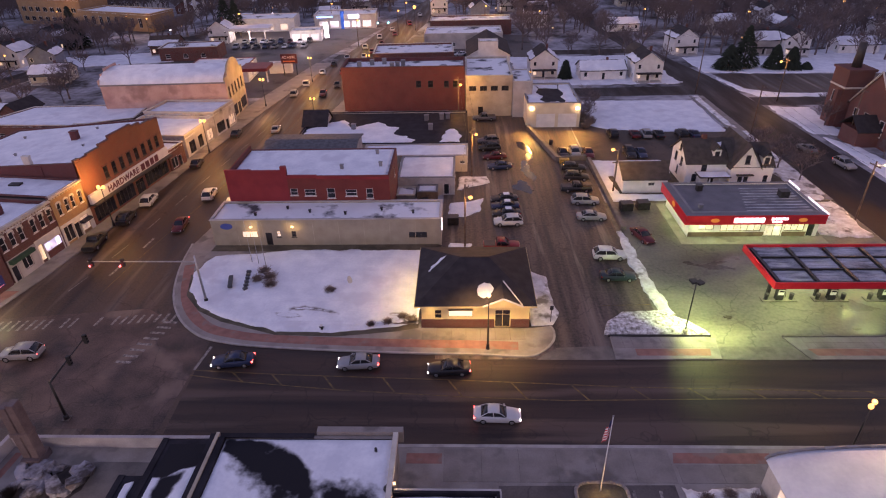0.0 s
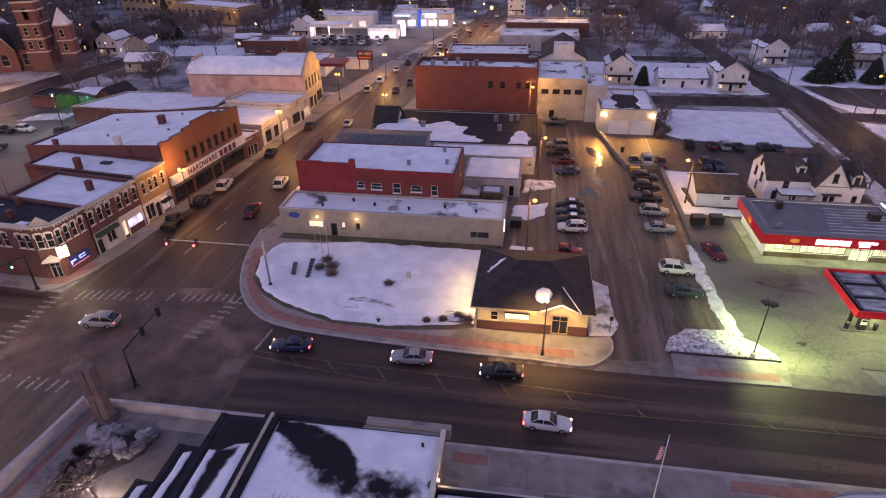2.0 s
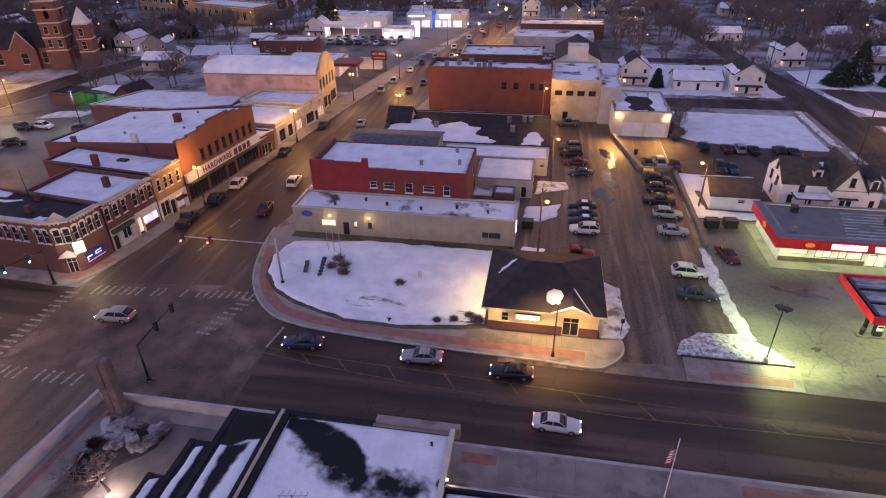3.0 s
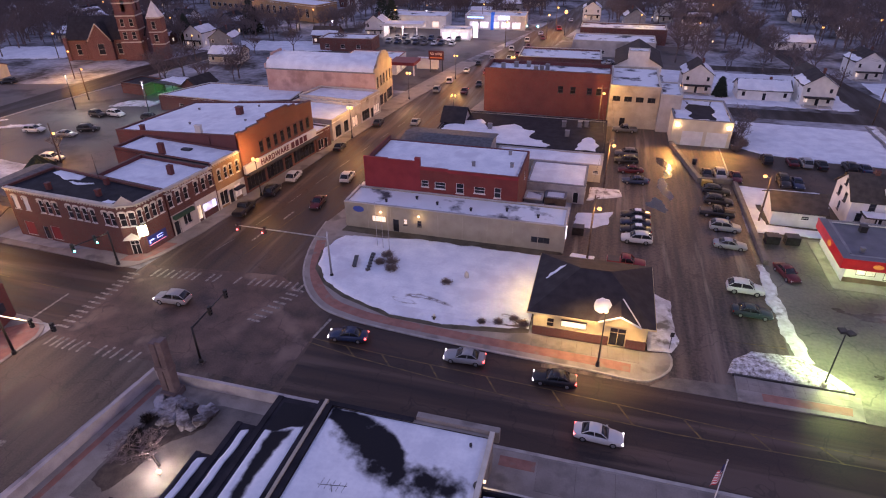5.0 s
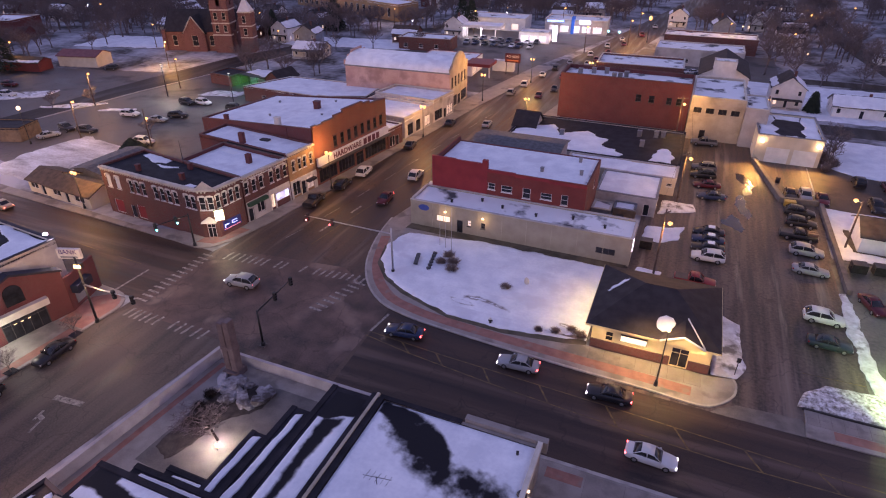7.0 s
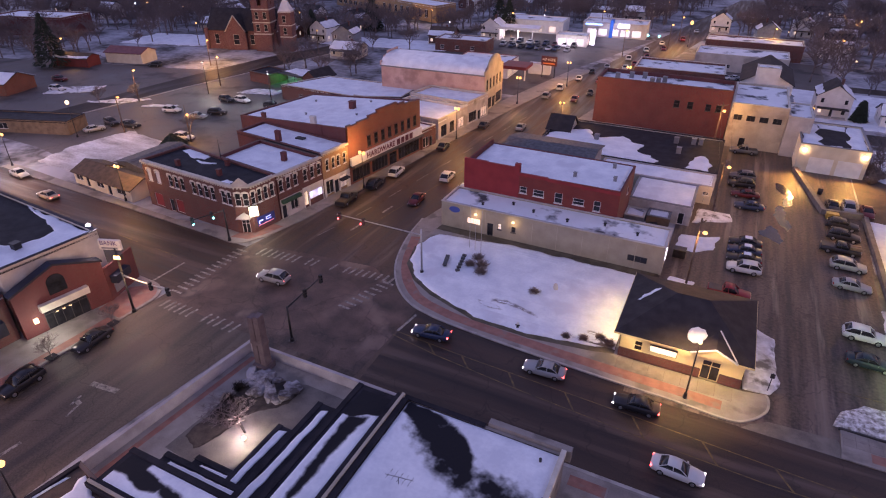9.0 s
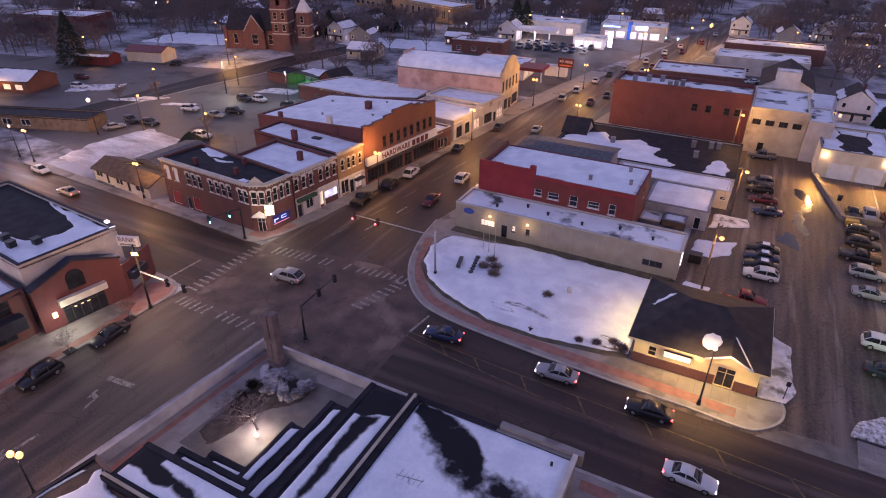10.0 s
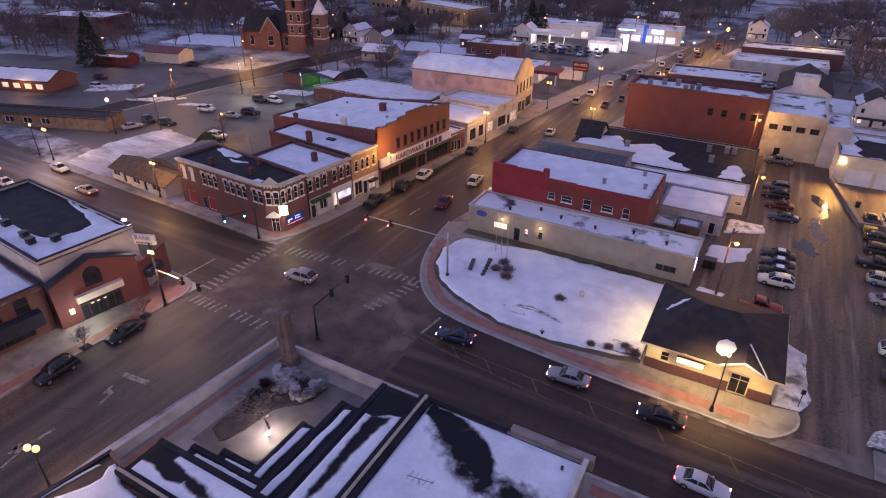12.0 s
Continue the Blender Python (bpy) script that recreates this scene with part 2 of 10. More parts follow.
# bark tone raised to stand in for haze over the far trees
BARK = surface("winter_bark", (0.115, 0.090, 0.090), (0.20, 0.160, 0.158), 1.5, 0.95, 0.3, 10)
# near-black tone; on the court tree it paints a backlit silhouette
DARK_BARK = surface("near_black_bark", (0.012, 0.009, 0.009), (0.030, 0.023, 0.021), 1.5, 0.8, 0.3, 10, spec=0.2)
NEEDLES = surface("conifer_needles", (0.010, 0.018, 0.012), (0.028, 0.042, 0.026), 1.2, 0.9, 0.3, 8)
YELLOW_LINE = surface("worn_yellow_paint", (0.035, 0.026, 0.018), (0.19, 0.122, 0.032), 1.4, 0.6, 0.1, 9, spread=0.6)
WHITE_LINE = surface("worn_white_paint", (0.060, 0.050, 0.046), (0.36, 0.33, 0.30), 2.3, 0.6, 0.1, 9, spread=0.55)
GLASS = surface("dark_window_glass", (0.015, 0.016, 0.02), (0.03, 0.032, 0.04), 0.7, 0.06, 0.0, 5)
LIT = glow("lit_window", (1.0, 0.74, 0.36), 0.9)


def display(name, color, power, scale=1.6):
    """A lit shop window: shelves and goods seen as bright and dark patches."""
    m = glow(name, color, power)
    n, l = m.node_tree.nodes, m.node_tree.links
    b = n["Principled BSDF"]
    geo = n.new("ShaderNodeNewGeometry")
    vor = n.new("ShaderNodeTexVoronoi")
    vor.inputs["Scale"].default_value = scale
    l.new(geo.outputs["Position"], vor.inputs["Vector"])
    ramp = n.new("ShaderNodeValToRGB")
    ramp.color_ramp.elements[0].position, ramp.color_ramp.elements[1].position = 0.2, 0.75
    ramp.color_ramp.elements[0].color = (color[0] * 0.10, color[1] * 0.08, color[2] * 0.06, 1)
    ramp.color_ramp.elements[1].color = (*color, 1)
    l.new(vor.outputs["Color"], ramp.inputs[0])
    l.new(ramp.outputs[0], b.inputs["Emission Color"])
    return m


BRIGHT_SHOP = display("blazing_shop_window", (1.0, 0.96, 0.80), 1.2, 2.2)
LIT_WHITE = display("bright_shop_window", (1.0, 0.84, 0.42), 0.62, 3.4)
DIM = display("dim_shop_window", (1.0, 0.75, 0.4), 0.35)
BULB = glow("sodium_globe", (1.0, 0.50, 0.09), 2.8, (0.03, 0.03, 0.03))
BULB_WHITE = glow("white_globe", (1.0, 0.70, 0.28), 3.0, (0.03, 0.03, 0.03))
FLOOD_GLOW = glow("flood_lens", (0.95, 1.0, 0.85), 22)
PALE_BULB = glow("pale_lamp_glow", (0.95, 0.93, 0.88), 5.0, (0.03, 0.03, 0.03))
LOT_LENS = glow("lot_lamp_lens", (1.0, 0.95, 0.75), 2.0)
CHURCH_BRICK = masonry("pinkish_church_brick", (0.135, 0.052, 0.050), (0.20, 0.080, 0.074), (0.22, 0.13, 0.115))


# ---- mesh helpers ----
def part(name, bm, material, parent, label="", m=None):
    data = bpy.data.meshes.new(name)
    bm.to_mesh(data)
    bm.free()
    for one in (material if isinstance(material, (list, tuple)) else [material]):
        data.materials.append(one)
    return share(name, data, parent, label, m)


def share(name, data, parent, label="", m=None):
    ob = new(name, data)
    if parent is not None:
        ob.parent = parent
    if m is not None:
        ob.matrix_basis = m
    if label:
        ob["label"] = label
    return ob


def thing(name, label, category, m=None, group="", kind=""):
    ob = tagged(new(name), label, category, group, kind)
    ob.empty_display_size = 0.1
    if m is not None:
        ob.matrix_basis = m
    return ob


def block(bm, x0, x1, y0, y1, z0, z1, mi=0):
    v = [bm.verts.new((x, y, z)) for z in (z0, z1) for x, y in ((x0, y0), (x1, y0), (x1, y1), (x0, y1))]
    for q in ((3, 2, 1, 0), (4, 5, 6, 7), (0, 1, 5, 4), (1, 2, 6, 5), (2, 3, 7, 6), (3, 0, 4, 7)):
        bm.faces.new([v[i] for i in q]).material_index = mi
    return v


def boxes(*rows):
    bm = bmesh.new()
    for r in rows:
        block(bm, *r)
    return bm


def tube(bm, a, b, r0, r1, sides=8, mi=0):
    a, b = Vector(a), Vector(b)
    q = (b - a).to_track_quat("Z", "Y")
    rings = []
    for p, r in ((a, r0), (b, r1)):
        rings.append([bm.verts.new(p + q @ Vector((r * math.cos(2 * math.pi * i / sides), r * math.sin(2 * math.pi * i / sides), 0))) for i in range(sides)])
    for i in range(sides):
        f = bm.faces.new((rings[0][i], rings[0][(i + 1) % sides], rings[1][(i + 1) % sides], rings[1][i]))
        f.smooth, f.material_index = True, mi
    bm.faces.new(rings[0][::-1]).material_index = mi
    bm.faces.new(rings[1]).material_index = mi


def globe(bm, at, r, squash=1.0, seg=10):
    bmesh.ops.create_uvsphere(bm, u_segments=seg, v_segments=max(5, seg // 2 + 1), radius=r, matrix=Matrix.Translation(at) @ Matrix.Diagonal((1, 1, squash, 1)))
    for f in bm.faces:
        f.smooth = True


def prism(points, z0, z1):
    bm = bmesh.new()
    lo = [bm.verts.new((x, y, z0)) for x, y in points]
    hi = [bm.verts.new((x, y, z1)) for x, y in points]
    bm.faces.new(hi)
    for i in range(len(points)):
        j = (i + 1) % len(points)
        bm.faces.new((lo[i], lo[j], hi[j], hi[i]))
    bmesh.ops.recalc_face_normals(bm, faces=bm.faces)
    return bm


def ragged(points, step=0.8, wobble=0.35, seed=1.0):
    """A closed outline, cut fine and shaken by noise."""
    out = []
    for i, (x, y) in enumerate(points):
        x2, y2 = points[(i + 1) % len(points)]
        far = math.hypot(x2 - x, y2 - y)
        k = max(1, int(far / step))
        for s in range(k):
            px, py = x + (x2 - x) * s / k, y + (y2 - y) * s / k
            w = noise.noise_vector(Vector((px * 0.45, py * 0.45, seed))) * wobble + noise.noise_vector(Vector((px * 1.7, py * 1.7, seed + 9))) * wobble * 0.5
            out.append((px + w.x, py + w.y))
    return out


def snow_sheet(points, z, depth, wobble=0.35, step=0.8, rise=0.5, seed=1.0, lumps=0.0):
    """A sheet of snow with a ragged rim, a rounded shoulder and a lumpy top."""
    pts = ragged(points, step, wobble, seed)
    cx, cy = sum(p[0] for p in pts) / len(pts), sum(p[1] for p in pts) / len(pts)
    bm = bmesh.new()
    rings = []
    area = sum(pts[i][0] * pts[(i + 1) % len(pts)][1] - pts[(i + 1) % len(pts)][0] * pts[i][1] for i in range(len(pts)))
    sign = 1 if area > 0 else -1
    for inset, lift in ((0, 0), (0.12 * rise, 0.6), (rise, 1.0)):
        ring = []
        for i, (x, y) in enumerate(pts):
            x0, y0 = pts[i - 1]
            x1, y1 = pts[(i + 1) % len(pts)]
            dx, dy = x1 - x0, y1 - y0
            far = math.hypot(dx, dy) or 1
            nx, ny = -dy / far * sign, dx / far * sign
            h = depth * lift * (1 + lumps * noise.noise(Vector((x * 0.5, y * 0.5, seed))))
            ring.append(bm.verts.new((x + nx * inset, y + ny * inset, z + h)))
        rings.append(ring)
    n = len(pts)
    for a, b in zip(rings, rings[1:]):
        for i in range(n):
            f = bm.faces.new((a[i], a[(i + 1) % n], b[(i + 1) % n], b[i]) if sign > 0 else (a[(i + 1) % n], a[i], b[i], b[(i + 1) % n]))
            f.smooth = True
    for tri in tessellate_polygon([[Vector((v.co.x, v.co.y, 0)) for v in rings[-1]]]):
        f = bm.faces.new([rings[-1][i] for i in tri])
        f.normal_update()
        if f.normal.z < 0:
            f.normal_flip()
    return bm


def flat(points, z):
    bm = bmesh.new()
    f = bm.faces.new([bm.verts.new((x, y, z)) for x, y in points])
    f.normal_update()
    if f.normal.z < 0:
        f.normal_flip()
    return bm


def fading_snow(name="snow_thinning_on_tar", under=(0.014, 0.0135, 0.019)):
    """Snow that thins out into a bare black roof; the mesh says how much of it lies where."""
    m = surface(name, (0.70, 0.725, 0.80), (0.88, 0.90, 0.95), 0.4, 0.75, 0.5, 2.6)
    n, l = m.node_tree.nodes, m.node_tree.links
    b = n["Principled BSDF"]
    src = b.inputs["Base Color"].links[0].from_socket
    lies = n.new("ShaderNodeAttribute")
    lies.attribute_name = "cover"
    geo = n.new("ShaderNodeNewGeometry")
    grain = n.new("ShaderNodeTexNoise")
    grain.inputs["Scale"].default_value, grain.inputs["Detail"].default_value = 1.1, 6
    l.new(geo.outputs["Position"], grain.inputs["Vector"])
    add = n.new("ShaderNodeMath")
    add.operation = "MULTIPLY_ADD"
    add.inputs[1].default_value = 0.9
    l.new(grain.outputs["Fac"], add.inputs[0])
    l.new(lies.outputs["Fac"], add.inputs[2])
    step = n.new("ShaderNodeMapRange")
    step.interpolation_type = "SMOOTHSTEP"
    step.inputs[1].default_value, step.inputs[2].default_value = 0.62, 1.16
    l.new(add.outputs[0], step.inputs[0])
    mix = n.new("ShaderNodeMixRGB")
    mix.inputs[1].default_value = (*under, 1)
    l.new(step.outputs[0], mix.inputs[0])
    l.new(src, mix.inputs[2])
    l.new(mix.outputs[0], b.inputs["Base Color"])
    b.inputs["Specular IOR Level"].default_value = 0.2
    return m


def inside_by(points, x, y):
    """Distance to an outline, positive within it."""
    best, within = 1e9, False
    for i, (ax, ay) in enumerate(points):
        bx, by = points[(i + 1) % len(points)]
        dx, dy = bx - ax, by - ay
        t = max(0.0, min(1.0, ((x - ax) * dx + (y - ay) * dy) / (dx * dx + dy * dy)))
        best = min(best, math.hypot(x - ax - t * dx, y - ay - t * dy))
        if (ay > y) != (by > y) and x < ax + (y - ay) * dx / dy:
            within = not within
    return best if within else -best


def fade_sheet(x0, x1, y0, y1, z, bare, step=0.3, depth=0.1):
    """A roof-wide layer of snow with bare patches; bare: (outline, softness) pairs."""
    bm = bmesh.new()
    lies = bm.verts.layers.float.new("cover")
    nx, ny = round((x1 - x0) / step), round((y1 - y0) / step)
    rows = []
    for j in range(ny + 1):
        row = []
        for i in range(nx + 1):
            x, y = x0 + (x1 - x0) * i / nx, y0 + (y1 - y0) * j / ny
            cover = 1.0
            for outline, soft in bare:
                cover = min(cover, max(0.0, min(1.0, 0.5 - inside_by(outline, x, y) / (2 * soft))))
            rim = min(i, j, nx - i, ny - j)
            v = bm.verts.new((x, y, z + (depth * cover * (0.8 + 0.3 * noise.noise(Vector((x * 0.6, y * 0.6, 2)))) + 0.005 if rim else 0)))
            v[lies] = cover
            row.append(v)
        rows.append(row)
    for a, b in zip(rows, rows[1:]):
        for i in range(nx):
            bm.faces.new((a[i], a[i + 1], b[i + 1], b[i])).smooth = True
    return bm


FADING = fading_snow()
FADING_EARTH = fading_snow("snow_thinning_on_earth", (0.17, 0.145, 0.135))


def slab(name, points, z0, z1, material, label, category, kind="structure"):
    return tagged(part(name, prism(points, z0, z1), material, None), label, category, "", kind)


def snow(points, z, depth, label, material=None, **more):
    return tagged(part("snow_patch", snow_sheet(points, z, depth, **more), material or SNOW, None), label, "snow", "", "structure")


def smooth(points, n=5):
    """A soft line through a few corners."""
    out = []
    for i in range(len(points) - 1):
        p0, p1, p2, p3 = (Vector(points[max(0, min(len(points) - 1, k))]) for k in (i - 1, i, i + 1, i + 2))
        for j in range(n):
            t = j / n
            q = 0.5 * (2 * p1 + (p2 - p0) * t + (2 * p0 - 5 * p1 + 4 * p2 - p3) * t * t + (3 * p1 - p0 - 3 * p2 + p3) * t ** 3)
            out.append((q.x, q.y))
    return out + [tuple(points[-1])]


def beside(line, off):
    """The same line moved sideways, to the left of its run."""
    out = []
    for i, p in enumerate(line):
        a, b = Vector(line[max(0, i - 1)]), Vector(line[min(len(line) - 1, i + 1)])
        d = (b - a).normalized()
        out.append((p[0] - d.y * off, p[1] + d.x * off))
    return out


# ---- ground, roads, pavements ----
def main_west(y):
    """The west kerb of the main street, which runs askew to the cross streets."""
    return float(np.interp(y, (-60, 20, 56, 62, 70, 79, 94, 112, 130, 150, 260, 420), (-69.0, -64.5, -63.0, -62.0, -60.3, -58.9, -57.2, -55.3, -53.1, -50.7, -32.6, -6.0)))


def main_east(y):
    return float(np.interp(y, (-60, 20, 52, 78, 110, 150, 260, 420), (-53.0, -48.5, -45.0, -42.3, -37.6, -32.6, -17.0, 8.0)))


tagged(part("ground", boxes((-900, 900, -500, 1500, -0.6, -0.02)), TOWN_GROUND, None), "winter town ground with old patchy snow", "ground", "", "structure")
ys = [-60, -20, 20, 40, 52, 56, 78, 110, 130, 150, 200, 260, 340, 420]
slab("road_main", [(main_west(y), y) for y in ys] + [(main_east(y), y) for y in ys[::-1]], -0.3, 0.0, ASPHALT, "wet dark asphalt main street with worn markings", "road")
slab("road_crossing", [(-49, 38), (-4, 38), (-3.0, 53), (-12, 56), (-20, 60), (-38, 79.5), (-46, 79.5), (-49, 52)], -0.3, -0.004, ASPHALT, "wet dark asphalt street crossing", "road")
slab("road_cross", [(-30.2, 39.3), (200, 39.3), (200, 53.4), (-3.0, 54.2), (-14, 54.6), (-24, 55.2), (-30.9, 56.6)], -0.3, 0.004, ASPHALT_ACROSS, "dark wet asphalt cross street with yellow centre lines", "road")
slab("road_near", [(main_west(y) + 0.02, y) for y in (-58, -20, 20, 39)] + [(-62.6, 42.0), (-46.2, 41.4)] + [(main_east(y) - 0.02, y) for y in (39, 20, -20, -58)], -0.3, 0.006, ASPHALT_GREY, "greyish worn asphalt before the bank, paled to look lit", "road")
slab("road_crossing", [(-62.6, 42.0), (-46.2, 41.4), (-31.0, 41.4), (-30.9, 55.0), (-36.5, 58.6), (-41.5, 62.0), (-62.0, 59.6)], -0.3, 0.007, ASPHALT_LAMPLIT, "worn asphalt in the middle of the crossing, paled to look lamplit", "road")
slab("road_west", [(-62.9, 44.2), (-62.8, 58.2), (-132, 61.6), (-260, 84), (-260, 68), (-132, 46.5)], -0.3, 0.004, ASPHALT_ACROSS, "wet asphalt side street in warm lamp light", "road")
slab("road_side", [(64.0, 52), (78.2, 52), (76.8, 118), (75.6, 149), (72.8, 177), (68.6, 196), (66.2, 214), (62.4, 246), (58.8, 282), (52, 360), (44, 360), (50.8, 282), (54.6, 246), (58.4, 214), (60.6, 188), (63.4, 162), (63.4, 140), (64.2, 120)], -0.3, -0.004, ASPHALT_SIDE, "wide wet asphalt street beside a snowy verge", "road")
slab("road_back", [(-30, 156), (64, 157.5), (64, 166), (-30, 164)], -0.3, -0.008, ASPHALT_SIDE, "narrow asphalt back street between snowy lots", "road")
slab("road_far", [(-44, 206), (64, 208), (64, 215), (-43, 213)], -0.3, -0.008, ASPHALT_SIDE, "far asphalt side street", "road")
slab("parking_lot", [(-3.2, 52), (24.6, 52), (25.6, 156), (-3.2, 156)], -0.3, 0.006, LOT, "wet worn asphalt parking lot with tyre tracks", "parking lot")
slab("parking_lot", [(25.6, 112), (64, 112), (64, 131), (25.6, 133)], -0.3, 0.010, LOT_LAMPLIT, "asphalt parking lot behind a white house, browned to look lamplit", "parking lot")
slab("gas_lot", [(24.6, 51.9), (64, 51.9), (64, 92.5), (24.6, 92.5)], -0.3, 0.014, CONCRETE_LOT, "stained wet concrete filling station forecourt", "forecourt")
slab("parking_lot", [(-300, 76), (-136, 72), (-100, 66), (-88, 76), (-96, 118), (-130, 150), (-250, 120)], -0.3, -0.006, LOT_PLAIN, "large asphalt parking lot with scattered cars", "parking lot")
PARK_EAST = [(-150.6, 88), (-149.3, 95), (-146.3, 123), (-142.4, 144), (-137, 176), (-130, 214)]
slab("road_park", PARK_EAST + [(-140, 216), (-147, 186), (-152.6, 166.6), (-156.2, 130), (-157.6, 99.2), (-158.4, 89)], -0.3, -0.002, ASPHALT_SIDE, "asphalt street beside the parking lot", "road")
slab("kerb", PARK_EAST + beside(PARK_EAST, -0.5)[::-1], -0.2, 0.12, KERB, "pale kerb along the parking lot", "kerb")
slab("parking_lot", [(-104, 200), (main_west(200) - 6, 200), (main_west(262) - 1, 262), (-100, 262)], -0.3, -0.006, LOT_PLAIN, "wide asphalt forecourts far up the street", "parking lot")
slab("parking_lot", [(main_east(200) + 1, 196), (26, 198), (26, 243), (main_east(243) + 1, 243)], -0.3, -0.006, LOT_PLAIN, "asphalt lot of far shops", "parking lot")
slab("parking_lot", [(-84, 160), (main_west(160) - 6, 160), (main_west(200) - 6, 199.9), (-84, 199.9)], -0.3, -0.006, LOT_PLAIN, "asphalt forecourt beside the tall hall", "parking lot")
slab("planting_bed", [(-38.6, 76.6), (-5.4, 76.2), (-3.4, 78.39), (-38.4, 78.39)], 0.1, 0.152, GRASS, "strip of dark winter earth along a wall", "planting bed")
slab("planting_bed", [(-39.0, 70), (-37.6, 64.8), (-34.6, 61.3), (-30.8, 59.0), (-23.0, 56.3), (-15.4, 56.0), (-8.0, 57.0), (-5.45, 57.65), (-5.45, 62), (-20, 62), (-34, 70)], 0.1, 0.150, GRASS, "dark winter earth along the snow edge", "planting bed")
slab("yard", [(25.6, 92.5), (64, 92.5), (64, 112), (25.6, 112)], -0.3, 0.012, GRASS, "winter lawn around a white house", "yard")


def kerbed(points, name, label, z=0.14, material=None):
    return slab(name, points, -0.3, z, material or CONCRETE, label, "pavement")


def corner(cx, cy, r, a0, a1, n=10):
    return [(cx + r * math.cos(radians(a0 + (a1 - a0) * i / n)), cy + r * math.sin(radians(a0 + (a1 - a0) * i / n))) for i in range(n + 1)]


# north-east block: pavement sweeps round the park corner
KERB_LINE = smooth([(-42.4, 79), (-41.5, 72), (-39.4, 64.8), (-36.4, 59.7), (-32.6, 56.3), (-28.6, 54.9), (-24.0, 54.2), (-15.0, 53.5), (-5.0, 53.0), (2.0, 52.8), (7.4, 52.45), (9.4, 53.3), (10.9, 55.2), (11.2, 57.0), (10.9, 58.1)])
kerbed(KERB_LINE + [(8.8, 57.6), (-5.4, 57.6), (-5.4, 79)], "pavement", "pale concrete pavement round the park corner")
slab("apron", [(8.6, 51.9), (18.6, 51.9), (17.4, 54.4), (11.2, 54.0), (9.6, 52.9)], -0.1, 0.03, OLD_CONCRETE, "worn concrete apron at the lot entrance", "pavement")
slab("apron", [(27.6, 51.9), (39.8, 51.9), (38.2, 54.2), (29.8, 54.2)], -0.1, 0.03, OLD_CONCRETE, "worn concrete apron at the forecourt entrance", "pavement")
BAND_LINE = smooth([(-41.0, 72.5), (-38.6, 65.2), (-35.8, 60.4), (-32.2, 57.1), (-28.2, 55.7), (-23.8, 54.95), (-15.0, 54.35), (-5.0, 53.95), (2.0, 53.75), (6.6, 53.5)])
slab("brick_band", BAND_LINE + beside(BAND_LINE, 1.45)[::-1], 0.1, 0.147, PAVER, "red brick paver band along the pavement", "pavement")
slab("kerb", beside(KERB_LINE, -0.14) + beside(KERB_LINE, 0.12)[::-1], -0.2, 0.16, KERB, "pale worn concrete kerb", "kerb")
kerbed([(17.6, 51.9), (29.6, 51.9), (30.2, 55.6), (17.8, 56.0)], "pavement", "concrete pavement by the filling station")
slab("brick_band", [(20.2, 52.5), (28.6, 52.5), (28.9, 53.7), (20.2, 53.7)], 0.1, 0.147, PAVER, "red brick paver band along the pavement", "pavement")
kerbed([(39.6, 51.9), (64, 51.9), (64, 55.8), (38.2, 55.8)], "pavement", "concrete pavement by the filling station")
slab("brick_band", [(40.6, 52.5), (64, 52.5), (64, 53.7), (40.0, 53.7)], 0.1, 0.147, PAVER, "red brick paver band along the pavement", "pavement")
kerbed([(33.4, 78.0), (55.4, 78.0), (55.4, 80.3), (34.8, 80.3), (34.8, 91.6), (33.4, 91.6)], "pavement", "concrete walk around the filling station shop", z=0.12)
# south side
kerbed([(-45.8, 39.3), (200, 39.3), (200, 14), (-48.4, 14)], "pavement", "concrete pavement and apron before the near buildings")
slab("drive", [(3.2, 14.2), (19.0, 14.2), (19.0, 35.0), (3.2, 34.8)], 0.1, 0.146, LOT_PLAIN, "dark asphalt drive before the near buildings", "driveway")
for x in (14.9, 17.3):
    slab("road_marking", [(x, 32.0), (x + 0.3, 32.0), (x + 0.4, 34.4), (x + 0.1, 34.4)], 0.14, 0.152, WHITE_LINE, "worn white parking stall line", "road marking")
slab("brick_band", [(19.6, 37.4), (28.8, 37.4), (28.9, 38.6), (19.9, 38.6)], 0.1, 0.147, PAVER, "red brick paver band along the pavement", "pavement")
slab("brick_band", [(-5.4, 37.2), (-2.0, 37.2), (-2.0, 38.4), (-5.4, 38.4)], 0.1, 0.147, PAVER, "red brick paver band along the pavement", "pavement")
kerbed([(-41.65, 42.35), (-40.95, 42.35), (-40.95, 43.05), (-41.65, 43.05)], "footing", "small dark pad under a signal mast", z=0.14, material=LOT_PLAIN)
# west side of the main street, north
wp = [62, 70, 90, 110, 130, 150, 175, 200]
kerbed([(main_west(y) + (0.0 if y > 66 else 0), y) for y in wp] + [(main_west(y) - 6, y) for y in wp[::-1]] + [(-80, 60.0), (-130, 63.5), (-131, 61.2), (-70, 58.4)] + corner(-66.2, 61.4, 3.4, 270, 350, 6),
       "pavement", "concrete pavement before the brick shops")
kerbed(corner(-67.2, 41.0, 3.6, 85, 0, 6) + [(main_west(20) - 0.1, 20), (main_west(-40), -40), (main_west(-40) - 7, -40), (-72.5, 20), (-74, 43), (-120, 46), (-120, 47.8)], "pavement", "concrete pavement before the bank")
slab("brick_corner", corner(-67.2, 41.0, 3.1, 80, 0, 6) + [(-64.2, 36.5), (-68.2, 36.5), (-69, 42)], 0.1, 0.147, PAVER, "red brick pavers at the street corner", "pavement")
